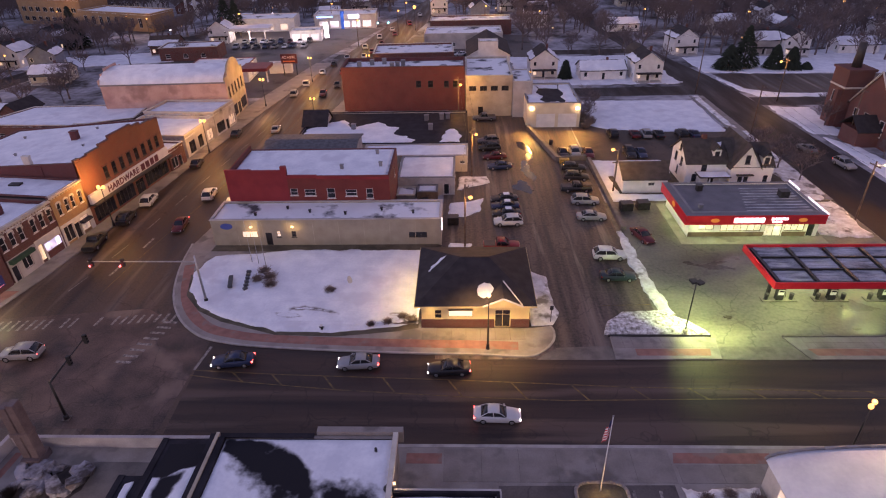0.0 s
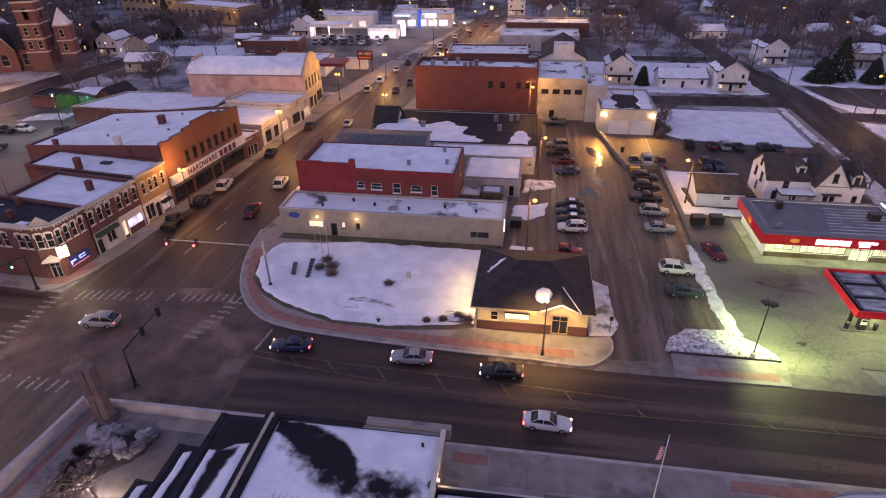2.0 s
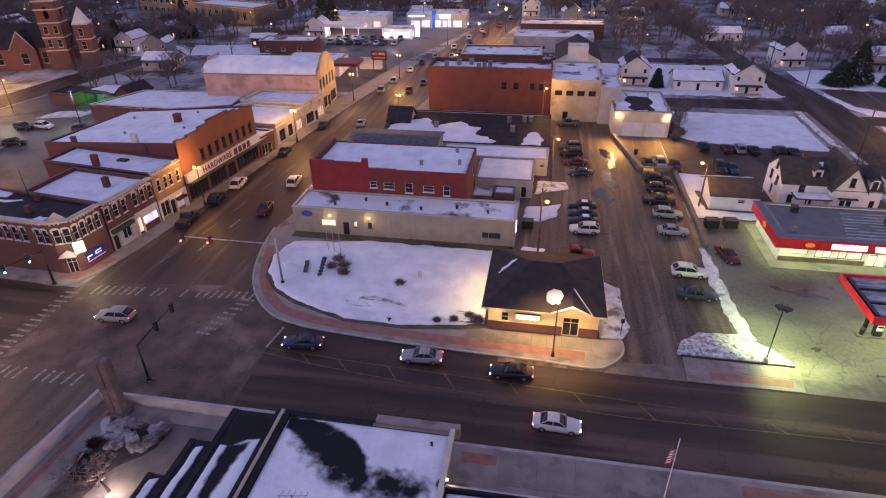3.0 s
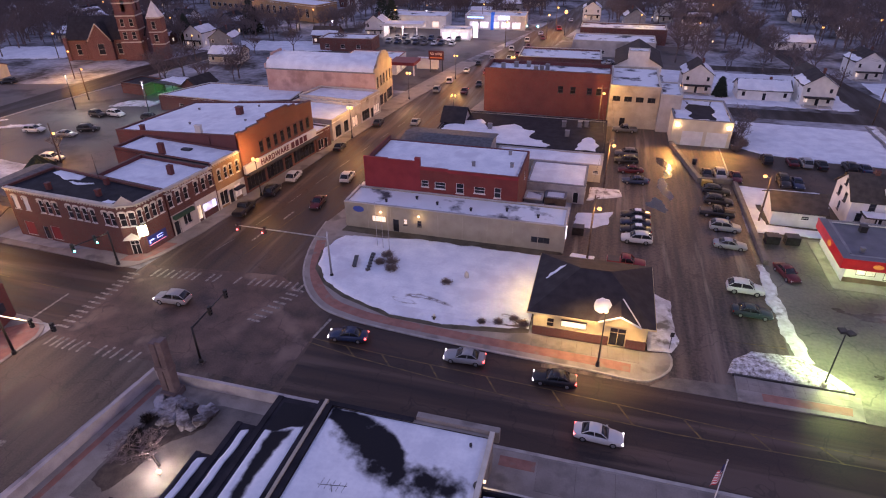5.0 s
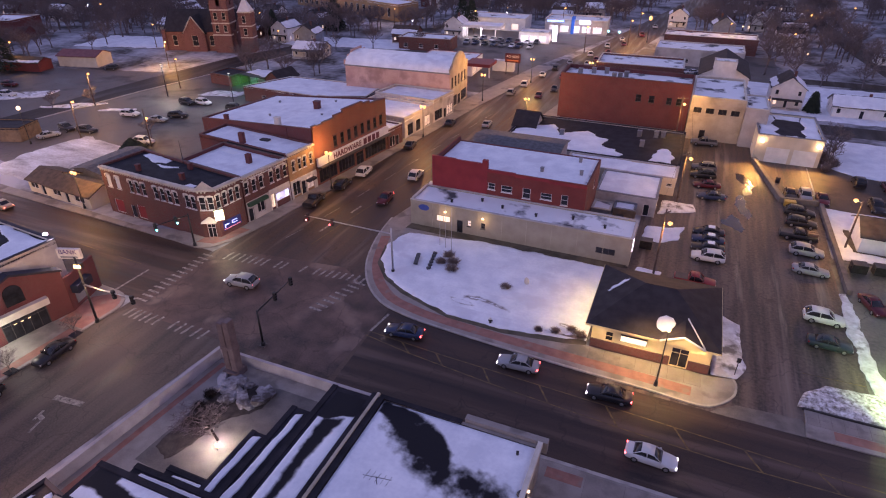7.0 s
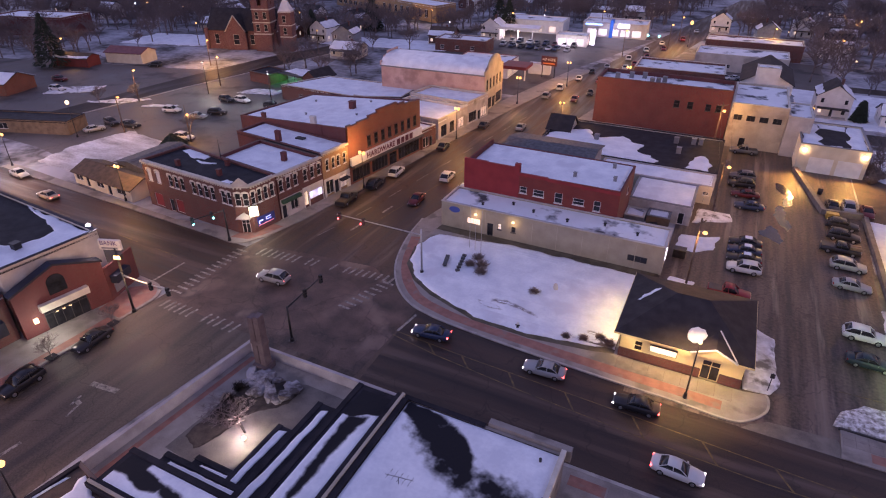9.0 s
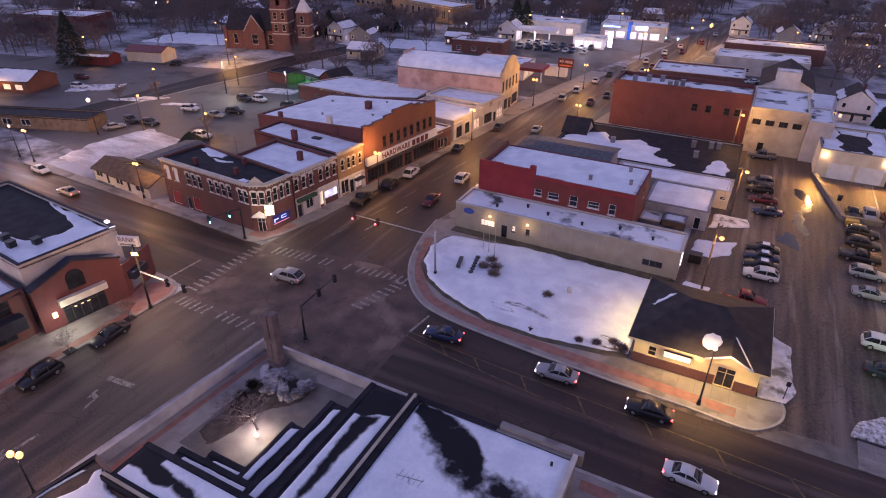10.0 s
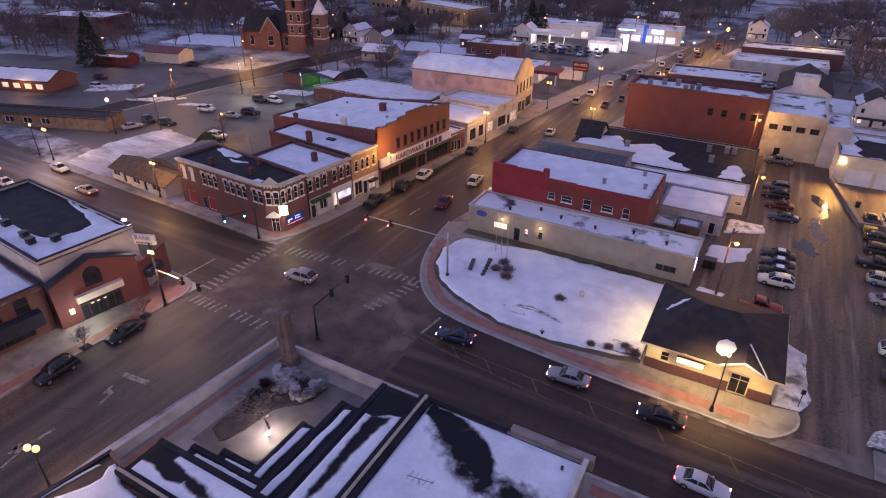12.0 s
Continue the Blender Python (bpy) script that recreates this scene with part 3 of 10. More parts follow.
slab("brick_corner", [(-64.0, 60.0), (-62.9, 62.0), (-61.8, 66), (-63.8, 66), (-66.5, 62.2), (-67, 59.4)], 0.1, 0.147, PAVER, "red brick pavers at the street corner", "pavement")
slab("brick_band", [(main_west(y) - 0.5, y) for y in (36, 20, 0, -30)] + [(main_west(y) - 1.8, y) for y in (-30, 0, 20, 36)], 0.1, 0.147, PAVER, "red brick paver band along the kerb", "pavement")
# east side of the main street, further north
ep = [79, 110, 130, 150, 200]
kerbed([(main_east(y), y) for y in ep] + [(main_east(y) + 4.2, y) for y in ep[::-1]], "pavement", "concrete pavement beside the main street")
# verge of the side street
kerbed([(62.6, 93), (64, 93), (64, 156), (60.5, 156), (60.5, 131)], "pavement", "narrow concrete pavement beside the side street")


# painted lines
def stripe(a, b, w, material, label, z=0.012):
    a, b = Vector((*a, 0)), Vector((*b, 0))
    d = (b - a).normalized()
    s = Vector((-d.y, d.x, 0)) * w / 2
    bm = flat([(p.x, p.y) for p in (a - s, b - s, b + s, a + s)], z)
    return tagged(part("road_marking", bm, material, None), label, "road marking", "road markings", "structure")


UPPER = [(-30.6, 50.1), (-20.4, 49.4), (-1.2, 48.6), (18.4, 47.5), (43.8, 46.9), (64, 46.7)]
LOWER = [(-30.9, 49.3), (-24.4, 48.2), (-13.5, 47.0), (0.1, 46.0), (10.8, 45.5), (28.6, 45.8), (64, 46.1)]
for line in (UPPER, LOWER):
    for p, q in zip(line, line[1:]):
        stripe(p, q, 0.14, YELLOW_LINE, "worn yellow lane line of a painted median")
for x in (-26.2, -21.6, -15.6, -8.9, -1.6, 5.3, 11.8, 18.2, 24.3, 30.4, 36.6, 43.0, 49.4):
    y0, y1 = np.interp(x, *zip(*UPPER)), np.interp(x + 1.6, *zip(*LOWER))
    stripe((x, y0), (x + 1.6, y1), 0.2, YELLOW_LINE, "worn diagonal yellow hatching")
stripe((-30.3, 54.3), (-30.8, 50.2), 0.35, WHITE_LINE, "worn white stop line")
BAR = "worn white crosswalk bar"
for k in range(13):
    stripe((-63.5, 44.3 + 1.06 * k), (-61.6, 44.25 + 1.06 * k), 0.36, WHITE_LINE, BAR)
for x in (-61.9, -60.9, -60.1, -59.1, -58.1, -57.0, -54.5, -53.3, -52.2, -50.8, -49.6):
    stripe((x, 40.6), (x + 0.25, 42.5), 0.36, WHITE_LINE, BAR)
for k in range(8):
    stripe((-40.7 + 0.33 * k, 51.6 + 1.08 * k), (-38.8 + 0.33 * k, 51.4 + 1.08 * k), 0.4, WHITE_LINE, BAR)
for k in range(22):
    if k not in (7, 10, 11, 13):
        stripe((-59.7 + 1.06 * k, 57.0 + 0.11 * k), (-59.5 + 1.06 * k, 59.2 + 0.085 * k), 0.36, WHITE_LINE, BAR)
stripe((-67.75, 44.6), (-67.6, 50.4), 0.35, WHITE_LINE, "worn white stop line")
stripe((-56.6, 26.9), (-52.9, 27.3), 0.7, WHITE_LINE, "worn white stop line")
for y in (15, 70, 78):
    stripe((main_west(y) + 9.2, y), (main_west(y) + 9.5, y + 3.2), 0.4, WHITE_LINE, "worn white lane dash")

for k in range(9):
    y = 66 + 9 * k
    stripe((main_west(y) + 6.2, y), (main_west(y + 4) + 6.2, y + 4), 0.15, WHITE_LINE, "worn white lane dash")
    stripe((main_east(y) - 6.4, y), (main_east(y + 9) - 6.4, y + 9), 0.14, YELLOW_LINE, "worn yellow lane line")
for dx, dy in ((0, 0), (-0.4, -9.6)):
    stripe((-54.5 + dx, 22.4 + dy), (-54.9 + dx, 24.2 + dy), 0.25, WHITE_LINE, "worn white turn arrow")
    stripe((-54.85 + dx, 24.2 + dy), (-55.9 + dx, 24.5 + dy), 0.5, WHITE_LINE, "worn white turn arrow")
    stripe((-55.6 + dx, 23.7 + dy), (-55.9 + dx, 25.1 + dy), 0.3, WHITE_LINE, "worn white turn arrow")
for k in range(7):
    stripe((-70 - 9 * k, 51.2 + 0.5 * k), (-75 - 9 * k, 51.5 + 0.5 * k), 0.14, YELLOW_LINE, "worn yellow lane line")
stripe((24.5, 62.6), (18.2, 62.4), 0.12, YELLOW_LINE, "yellow parking stall line", 0.02)


# ---- buildings ----
THICK = 0.3
CACHE = {}


def wall_bm(length, height, holes, thick=THICK, ends=True):
    """A wall with real openings: two skins and the reveals between them. x along, y inwards, z up."""
    bm = bmesh.new()
    us = sorted({0, length, *[h[0] for h in holes], *[h[0] + h[2] for h in holes]})
    vs = sorted({0, height, *[h[1] for h in holes], *[h[1] + h[3] for h in holes]})

    def hole(u, v):
        return any(h[0] - 1e-4 <= u < h[0] + h[2] - 1e-4 and h[1] - 1e-4 <= v < h[1] + h[3] - 1e-4 for h in holes)

    for i in range(len(us) - 1):
        for j in range(len(vs) - 1):
            if hole(us[i], vs[j]):
                continue
            a, b, c, d = us[i], us[i + 1], vs[j], vs[j + 1]
            bm.faces.new([bm.verts.new(p) for p in ((a, 0, c), (b, 0, c), (b, 0, d), (a, 0, d))])
            bm.faces.new([bm.verts.new(p) for p in ((b, thick, c), (a, thick, c), (a, thick, d), (b, thick, d))])
    for u, v, w, h, *_ in holes:
        for q in (((u, 0, v), (u, 0, v + h), (u, thick, v + h), (u, thick, v)), ((u + w, 0, v), (u + w, thick, v), (u + w, thick, v + h), (u + w, 0, v + h)),
                  ((u, 0, v), (u, thick, v), (u + w, thick, v), (u + w, 0, v)), ((u, 0, v + h), (u + w, 0, v + h), (u + w, thick, v + h), (u, thick, v + h))):
            bm.faces.new([bm.verts.new(p) for p in q])
    bm.faces.new([bm.verts.new(p) for p in ((0, 0, height), (length, 0, height), (length, thick, height), (0, thick, height))])
    for x in ((0, length) if ends else ()):
        bm.faces.new([bm.verts.new(p) for p in ((x, 0, 0), (x, thick, 0), (x, thick, height), (x, 0, height))])
    return bm


def cached(key, make, materials):
    if key not in CACHE:
        bm = make()
        data = bpy.data.meshes.new(key[0])
        bm.to_mesh(data)
        bm.free()
        for one in materials:
            data.materials.append(one)
        CACHE[key] = data
    return CACHE[key]


def far_window(parent, m, w, h, trim, pane, door):
    """Frame and pane of a far house in one mesh."""
    f = 0.1
    data = cached(("far", w, h, trim.name, pane.name), lambda: boxes((0, w, -0.05, 0.12, 0, f), (0, w, -0.05, 0.12, h - f, h), (0, f, -0.05, 0.12, f, h - f), (w - f, w, -0.05, 0.12, f, h - f), (f, w - f, 0.06, 0.1, f, h - f, 1)), [trim, pane])
    return share("door" if door else "window", data, parent, "", m)


def window(parent, m, w, h, style="plain", trim=None, pane=None):
    """Frame and pane set back in an opening, with a sill and, on old fronts, a stone hood."""
    trim, pane = trim or WHITE_PAINT, pane or GLASS
    f = 0.07 if w < 3 else 0.1

    def frame_bm():
        bm = boxes((0, w, 0.06, 0.16, 0, f), (0, w, 0.06, 0.16, h - f, h), (0, f, 0.06, 0.16, f, h - f), (w - f, w, 0.06, 0.16, f, h - f))
        if style in ("plain", "hood", "arch"):
            block(bm, f, w - f, 0.07, 0.15, h * 0.5 - 0.03, h * 0.5 + 0.03)
        return bm

    ob = share("door" if style in ("door", "doors", "garage") else "window", cached(("frame", round(w, 2), round(h, 2), style, trim.name), frame_bm, [trim]), parent, "", m)
    share("pane" if style != "garage" else "door_leaf", cached(("pane", round(w, 2), round(h, 2), pane.name), lambda: boxes((f * 0.5, w - f * 0.5, 0.1, 0.13, f * 0.5, h - f * 0.5)), [pane]), ob)
    bar = cached(("mullion", round(h, 2), trim.name), lambda: boxes((-0.03, 0.03, 0.07, 0.15, f, h - f)), [trim])
    if style in ("shop", "doors", "grid"):
        k = max(2, round(w / 1.1))
        for i in range(1, k):
            share("mullion", bar, ob, "", pose(w * i / k, 0, 0))
        if style == "doors":
            share("transom", cached(("transom", round(w, 2), trim.name), lambda: boxes((f, w - f, 0.075, 0.145, 0, 0.06)), [trim]), ob, "", pose(0, 0, h * 0.72))
    if style == "garage":
        rail = cached(("door_rail", round(w, 2), trim.name), lambda: boxes((f, w - f, 0.08, 0.14, -0.02, 0.02)), [trim])
        for i in range(1, 5):
            share("door_rail", rail, ob, "", pose(0, 0, h * i / 5))
    if style in ("plain", "hood", "arch"):
        share("sill", cached(("sill", round(w, 2), trim.name), lambda: boxes((-0.1, w + 0.1, -0.07, 0.06, -0.13, -0.003)), [trim]), ob)
    if style == "hood":
        def hood_bm():
            bm = boxes((-0.12, 0.02, -0.08, -0.003, h - 0.5, h + 0.05), (w - 0.02, w + 0.12, -0.08, -0.003, h - 0.5, h + 0.05))
            for i in range(8):
                a, b = math.pi * i / 8, math.pi * (i + 1) / 8
                c = [(w / 2 - (w / 2 + 0.12) * math.cos(t), h + 0.05 + 0.26 * math.sin(t)) for t in (a, b)]
                v = [bm.verts.new((x, y, z)) for y in (-0.1, -0.003) for x, z in (c[0], c[1], (c[1][0], h), (c[0][0], h))]
                for q in ((0, 1, 2, 3), (0, 4, 5, 1)):
                    bm.faces.new([v[k] for k in q])
            bmesh.ops.remove_doubles(bm, verts=bm.verts, dist=0.001)
            return bm
        share("hood", cached(("hood", round(w, 2), round(h, 2)), hood_bm, [PALE_TRIM]), ob)
    return ob


SIDES = {"S": 0, "E": 90, "N": 180, "W": 270}


def side_matrix(side, w, d, inset=0.0):
    at = {"S": (0, 0), "E": (w, inset), "N": (w, d), "W": (0, d - inset)}[side]
    return pose(at[0], at[1], 0, 0, 0, SIDES[side])


def building(name, label, category, x, y, turn, w, d, h, wall, parapet=0.5, holes=None, roof=None, coping=None, walls=None, snow_roof=None, trim=None, heights=None):
    """A flat-roofed building: four walls with openings, roof deck, coping. x, y: its south-west corner; holes: by side, (u, v, w, h, style, pane)."""
    ob = thing(name, label, category, pose(x, y, 0, 0, 0, turn))
    holes, walls, heights = holes or {}, walls or {}, heights or {}
    for side in "SENW":
        full = w if side in "SN" else d
        inset = 0 if side in "SN" else THICK
        mine = [(q[0] - inset, *q[1:]) for q in holes.get(side, ())]
        m = side_matrix(side, w, d, inset)
        top = h + heights.get(side, parapet)
        part("wall", wall_bm(full - 2 * inset, top, mine), walls.get(side, wall), ob, "", m)
        part("coping", boxes((-0.06 if side in "SN" else 0.28, full - 2 * inset + (0.06 if side in "SN" else -0.28), -0.06, THICK + 0.05, top + 0.002, top + 0.12)), coping or LIMESTONE, ob, "", m)
        for q in mine:
            window(ob, m @ pose(q[0], 0, q[1]), q[2], q[3], q[4] if len(q) > 4 else "plain", trim, q[5] if len(q) > 5 else None)
    part("roof", boxes((THICK, w - THICK, THICK, d - THICK, h - 0.3, h)), roof or SNOWY_MEMBRANE, ob)
    if snow_roof is not None:
        for pts in snow_roof:
            part("roof_snow", snow_sheet(pts, h + 0.004, 0.12, wobble=0.5, rise=0.3, seed=x + y), SNOW, ob, "thin white snow on the roof")
    return ob


def rows_of(n, u0, step, v, w, h, style="plain", pane=None):
    return [(u0 + i * step, v, w, h, style, pane) for i in range(n)]


def vent(parent, x, y, z, w=0.7, d=0.7, h=0.8, material=None, name="vent"):
    return part(name, boxes((-w / 2, w / 2, -d / 2, d / 2, 0, h), (-w / 2 - 0.06, w / 2 + 0.06, -d / 2 - 0.06, d / 2 + 0.06, h, h + 0.1)), material or GREY_METAL, parent, "", pose(x, y, z + 0.002))


def gable_bm(w, d, rise, over=0.4, thick=0.16, axis="x"):
    """Two roof slopes; the ridge runs along x (or y)."""
    bm = bmesh.new()
    if axis == "y":
        w, d = d, w
    for s in (0, 1):
        y0, y1 = (-over, d / 2) if s == 0 else (d + over, d / 2)
        z0 = -over * rise / (d / 2)
        pts = [(-over, y0, z0), (w + over, y0, z0), (w + over, y1, rise), (-over, y1, rise)]
        lo = [bm.verts.new(p) for p in pts]
        hi = [bm.verts.new((p[0], p[1], p[2] + thick)) for p in pts]
        bm.faces.new(hi)
        bm.faces.new(lo[::-1])
        for i in range(4):
            bm.faces.new((lo[i], lo[(i + 1) % 4], hi[(i + 1) % 4], hi[i]))
    if axis == "y":
        bmesh.ops.transform(bm, matrix=Matrix(((0, 1, 0, 0), (1, 0, 0, 0), (0, 0, 1, 0), (0, 0, 0, 1))), verts=bm.verts)
    bmesh.ops.recalc_face_normals(bm, faces=bm.faces)
    return bm


def gable_end_bm(span, rise, thick=THICK):
    bm = bmesh.new()
    a = [bm.verts.new(p) for p in ((0, 0, 0), (span, 0, 0), (span / 2, 0, rise))]
    b = [bm.verts.new(p) for p in ((0, thick, 0), (span, thick, 0), (span / 2, thick, rise))]
    bm.faces.new(a)
    bm.faces.new(b[::-1])
    for i in range(3):
        bm.faces.new((a[i], b[i], b[(i + 1) % 3], a[(i + 1) % 3]))
    return bm


def hip_bm(w, d, rise, over=0.6, ridge=None, thick=0.2):
    """A hipped roof over w by d."""
    bm = bmesh.new()
    r = ridge if ridge is not None else max(0.0, w - d)
    x0, x1, y0, y1 = -over, w + over, -over, d + over
    lo = [bm.verts.new(p) for p in ((x0, y0, -thick), (x1, y0, -thick), (x1, y1, -thick), (x0, y1, -thick))]
    ed = [bm.verts.new(p) for p in ((x0, y0, 0), (x1, y0, 0), (x1, y1, 0), (x0, y1, 0))]
    t = [bm.verts.new((w / 2 - r / 2, d / 2, rise)), bm.verts.new((w / 2 + r / 2, d / 2, rise))]
    bm.faces.new((ed[0], ed[1], t[1], t[0]))
    bm.faces.new((ed[1], ed[2], t[1]))
    bm.faces.new((ed[2], ed[3], t[0], t[1]))
    bm.faces.new((ed[3], ed[0], t[0]))
    for i in range(4):
        bm.faces.new((lo[i], lo[(i + 1) % 4], ed[(i + 1) % 4], ed[i]))
    bm.faces.new(lo[::-1])
    return bm


def gabled(name, label, category, x, y, turn, w, d, h, rise, wall, roof, axis="x", holes=None, trim=None, snowy=None, over=0.4, far=False):
    """A pitched-roof building: four walls, two gable ends, roof; snowy: share of each slope under snow."""
    ob = thing(name, label, category, pose(x, y, 0, 0, 0, turn))
    holes = holes or {}
    for side in "SENW":
        full, inset = (w, 0) if side in "SN" else (d, THICK)
        mine = [(q[0] - inset, *q[1:]) for q in holes.get(side, ())]
        m = side_matrix(side, w, d, inset)
        part("wall", wall_bm(full - 2 * inset, h, [q for q in mine if q[1] + q[3] < h]), wall, ob, "", m)
        for q in mine:
            if far:
                far_window(ob, m @ pose(q[0], 0, q[1]), q[2], q[3], trim or WHITE_PAINT, (q[5] if len(q) > 5 else None) or GLASS, len(q) > 4 and q[4] == "door")
                continue
            window(ob, m @ pose(q[0], 0 if q[1] + q[3] < h else -0.17, q[1]), q[2], q[3], q[4] if len(q) > 4 else "plain", trim, q[5] if len(q) > 5 else None)
    span = d if axis == "x" else w
    for side in ("EW" if axis == "x" else "SN"):
        part("gable", gable_end_bm(span, rise), wall, ob, "", side_matrix(side, w, d) @ pose(0, 0, h + 0.002))
    part("roof", gable_bm(w, d, rise, over, 0.16, axis), roof, ob, "", pose(0, 0, h + 0.01))
    if snowy:
        for s in (0, 1):
            share_, z = snowy[s], rise / (span / 2)
            if share_ <= 0:
                continue
            length = (w if axis == "x" else d) + over
            pts = [(-over * 0.5, -over * 0.6), (length - over * 0.5, -over * 0.6), (length - over * 0.5, span / 2 * share_), (-over * 0.5, span / 2 * share_)]
            bm = snow_sheet(pts, 0.0, 0.1, wobble=0.35, rise=0.25, seed=x * 0.7 + s)
            ang = math.degrees(math.atan(z))
            for v in bm.verts:
                v.co.z += v.co.y * z
            base = pose(0, 0, h + 0.18) if axis == "x" else pose(w, 0, h + 0.18, 0, 0, 90)
            if s == 1:
                base = base @ pose(w if axis == "x" else d, span, 0, 0, 0, 180)
            part("roof_snow", bm, SNOW, ob, "white snow lying on the slope", base)
    return ob


def lot_building(name, label, category, points, h, wall, parapet=0.5, holes=None, roof=None, coping=None, walls=None, trim=None, snow_inset=None, cornice=None):
    """A flat-roofed building on an irregular lot. points: its corners, counter-clockwise; holes, walls: by the number of the edge."""
    ox, oy = points[0]
    pts = [(x - ox, y - oy) for x, y in points]
    ob = thing(name, label, category, pose(ox, oy, 0))
    holes, walls = holes or {}, walls or {}
    for i, (ax, ay) in enumerate(pts):
        bx, by = pts[(i + 1) % len(pts)]
        far, ang = math.hypot(bx - ax, by - ay), math.degrees(math.atan2(by - ay, bx - ax))
        m = pose(ax, ay, 0, 0, 0, ang)
        top = h + parapet
        part("wall", wall_bm(far, top, holes.get(i, ()), ends=False), walls.get(i, wall), ob, "", m)
        part("coping", boxes((-0.05, far + 0.05, -0.06, THICK + 0.05, top + 0.003 + 0.002 * i, top + 0.12 + 0.002 * i)), DARK_BRICK if cornice and i not in cornice else coping or LIMESTONE, ob, "", m)
        if cornice and i in cornice:
            rows = [(-0.05, far + 0.05, -0.28, -0.004, top - 0.28, top - 0.02)]
            rows += [(0.3 + 0.55 * k, 0.46 + 0.55 * k, -0.22, -0.004, top - 0.55, top - 0.282) for k in range(int((far - 0.5) / 0.55))]
            part("cornice", boxes(*rows), LIMESTONE, ob, "pale bracketed cornice", m)
        for q in holes.get(i, ()):
            window(ob, m @ pose(q[0], 0, q[1]), q[2], q[3], q[4] if len(q) > 4 else "plain", trim, q[5] if len(q) > 5 else None)
    part("roof", prism(pts, h - 0.25, h), roof or SNOWY_MEMBRANE, ob)
    if snow_inset is not None:
        cx, cy = sum(p[0] for p in pts) / len(pts), sum(p[1] for p in pts) / len(pts)
        inner = [(x + (cx - x) * snow_inset, y + (cy - y) * snow_inset) for x, y in pts]
        part("roof_snow", snow_sheet(inner, h + 0.004, 0.14, 0.25, 1.0, 0.3, ox), SNOW, ob, "white snow over the roof")
    return ob


# ---- the depot beside the park ----
def depot():
    ob = thing("depot_office", "small cream depot with dark hipped roof and brick wainscot", "office building", pose(-5.0, 57.8, 0.14))
    w, d, h = 13.2, 12.6, 3.5
    holes = {"S": [(1.6, 1.35, 0.9, 1.3, "plain"), (9.0, 0.02, 1.9, 2.6, "doors")], "W": [(3, 1.3, 1.2, 1.3, "plain"), (8, 1.3, 1.2, 1.3, "plain")], "E": [(4, 1.3, 1.2, 1.3, "plain")]}
    for side in "SENW":
        full, inset = (w, 0) if side in "SN" else (d, THICK)
        m = side_matrix(side, w, d, inset)
        mine = [(q[0] - inset, *q[1:]) for q in holes.get(side, ())]
        part("wall", wall_bm(full - 2 * inset, h, mine), DEPOT_CREAM, ob, "", m)
        spans = [(-0.05, 8.95), (10.95, w + 0.05)] if side == "S" else [(0.0, full - 2 * inset)]
        for a, b in spans:
            part("wainscot", boxes((a, b, -0.09, -0.004, 0, 1.2), (a, b, -0.13, -0.002, 1.2, 1.28)), DARK_BRICK, ob, "dark brick wainscot", m)
        for q in mine:
            window(ob, m @ pose(q[0], 0, q[1]), q[2], q[3], q[4], DEPOT_CREAM, q[5] if len(q) > 5 else None)
    part("roof", hip_bm(w, d, 2.7, 0.75, 3.6), SHINGLE, ob, "dark grey shingled hip roof", pose(0, 0, h + 0.22))
    part("fascia", boxes((-0.78, w + 0.78, -0.80, -0.755, h - 0.02, h + 0.2), (-0.80, -0.755, -0.75, d + 0.75, h - 0.02, h + 0.2), (w + 0.755, w + 0.8, -0.75, d + 0.75, h - 0.02, h + 0.2)), DEPOT_CREAM, ob)
    bm = bmesh.new()
    for s in (-1, 1):
        lo = [bm.verts.new(p) for p in ((0, -0.95, 1.25), (s * 2.3, -0.95, 0.15), (s * 2.3, 2.2, 0.15), (0, 2.9, 1.25))]
        hi = [bm.verts.new((v.co.x, v.co.y, v.co.z + 0.14)) for v in lo]
        bm.faces.new(hi), bm.faces.new(lo[::-1])
        for i in range(4):
            bm.faces.new((lo[i], lo[(i + 1) % 4], hi[(i + 1) % 4], hi[i]))
    bmesh.ops.recalc_face_normals(bm, faces=bm.faces)
    part("porch_gable", bm, SHINGLE, ob, "", pose(9.9, 0, h + 0.1))
    bm = bmesh.new()
    for s in (-1, 1):
        tube(bm, (0, -1.0, 1.34), (s * 2.4, -1.0, 0.22), 0.13, 0.13, 4)
    tube(bm, (2.3, -0.85, 0.36), (0.2, 2.6, 1.52), 0.09, 0.09, 4)
    part("gable_trim", bm, WHITE_PAINT, ob, "white gable trim", pose(9.9, 0, h + 0.1))
    part("gable_wall", gable_end_bm(4.2, 1.0, 0.1), DEPOT_CREAM, ob, "", pose(7.8, -0.85, h + 0.22))
    sign = part("sign_box", boxes((0, 3.0, -0.32, -0.1, 0, 0.85)), DARK_TRIM, ob, "", pose(3.3, 0, 1.95))
    part("sign_face", boxes((0.06, 2.94, -0.35, -0.325, 0.06, 0.79)), glow("sign_face_glow", (1.0, 0.82, 0.36), 1.5, (0.1, 0.1, 0.1)), sign, "bright yellow-white lit sign face")
    bm = snow_sheet([(7.0, 0.6), (7.6, 0.4), (8.5, 0.9), (8.9, 1.7), (8.4, 2.4), (7.7, 2.5), (7.1, 2.0), (6.8, 1.3)], 0, 0.12, 0.3, 0.3, 0.25, 5)
    for v in bm.verts:
        v.co.z += h + 0.26 + (v.co.y + 0.75) * 2.7 / (d / 2 + 0.75)
    part("roof_snow", bm, SNOW, ob, "melting snow left on the roof")
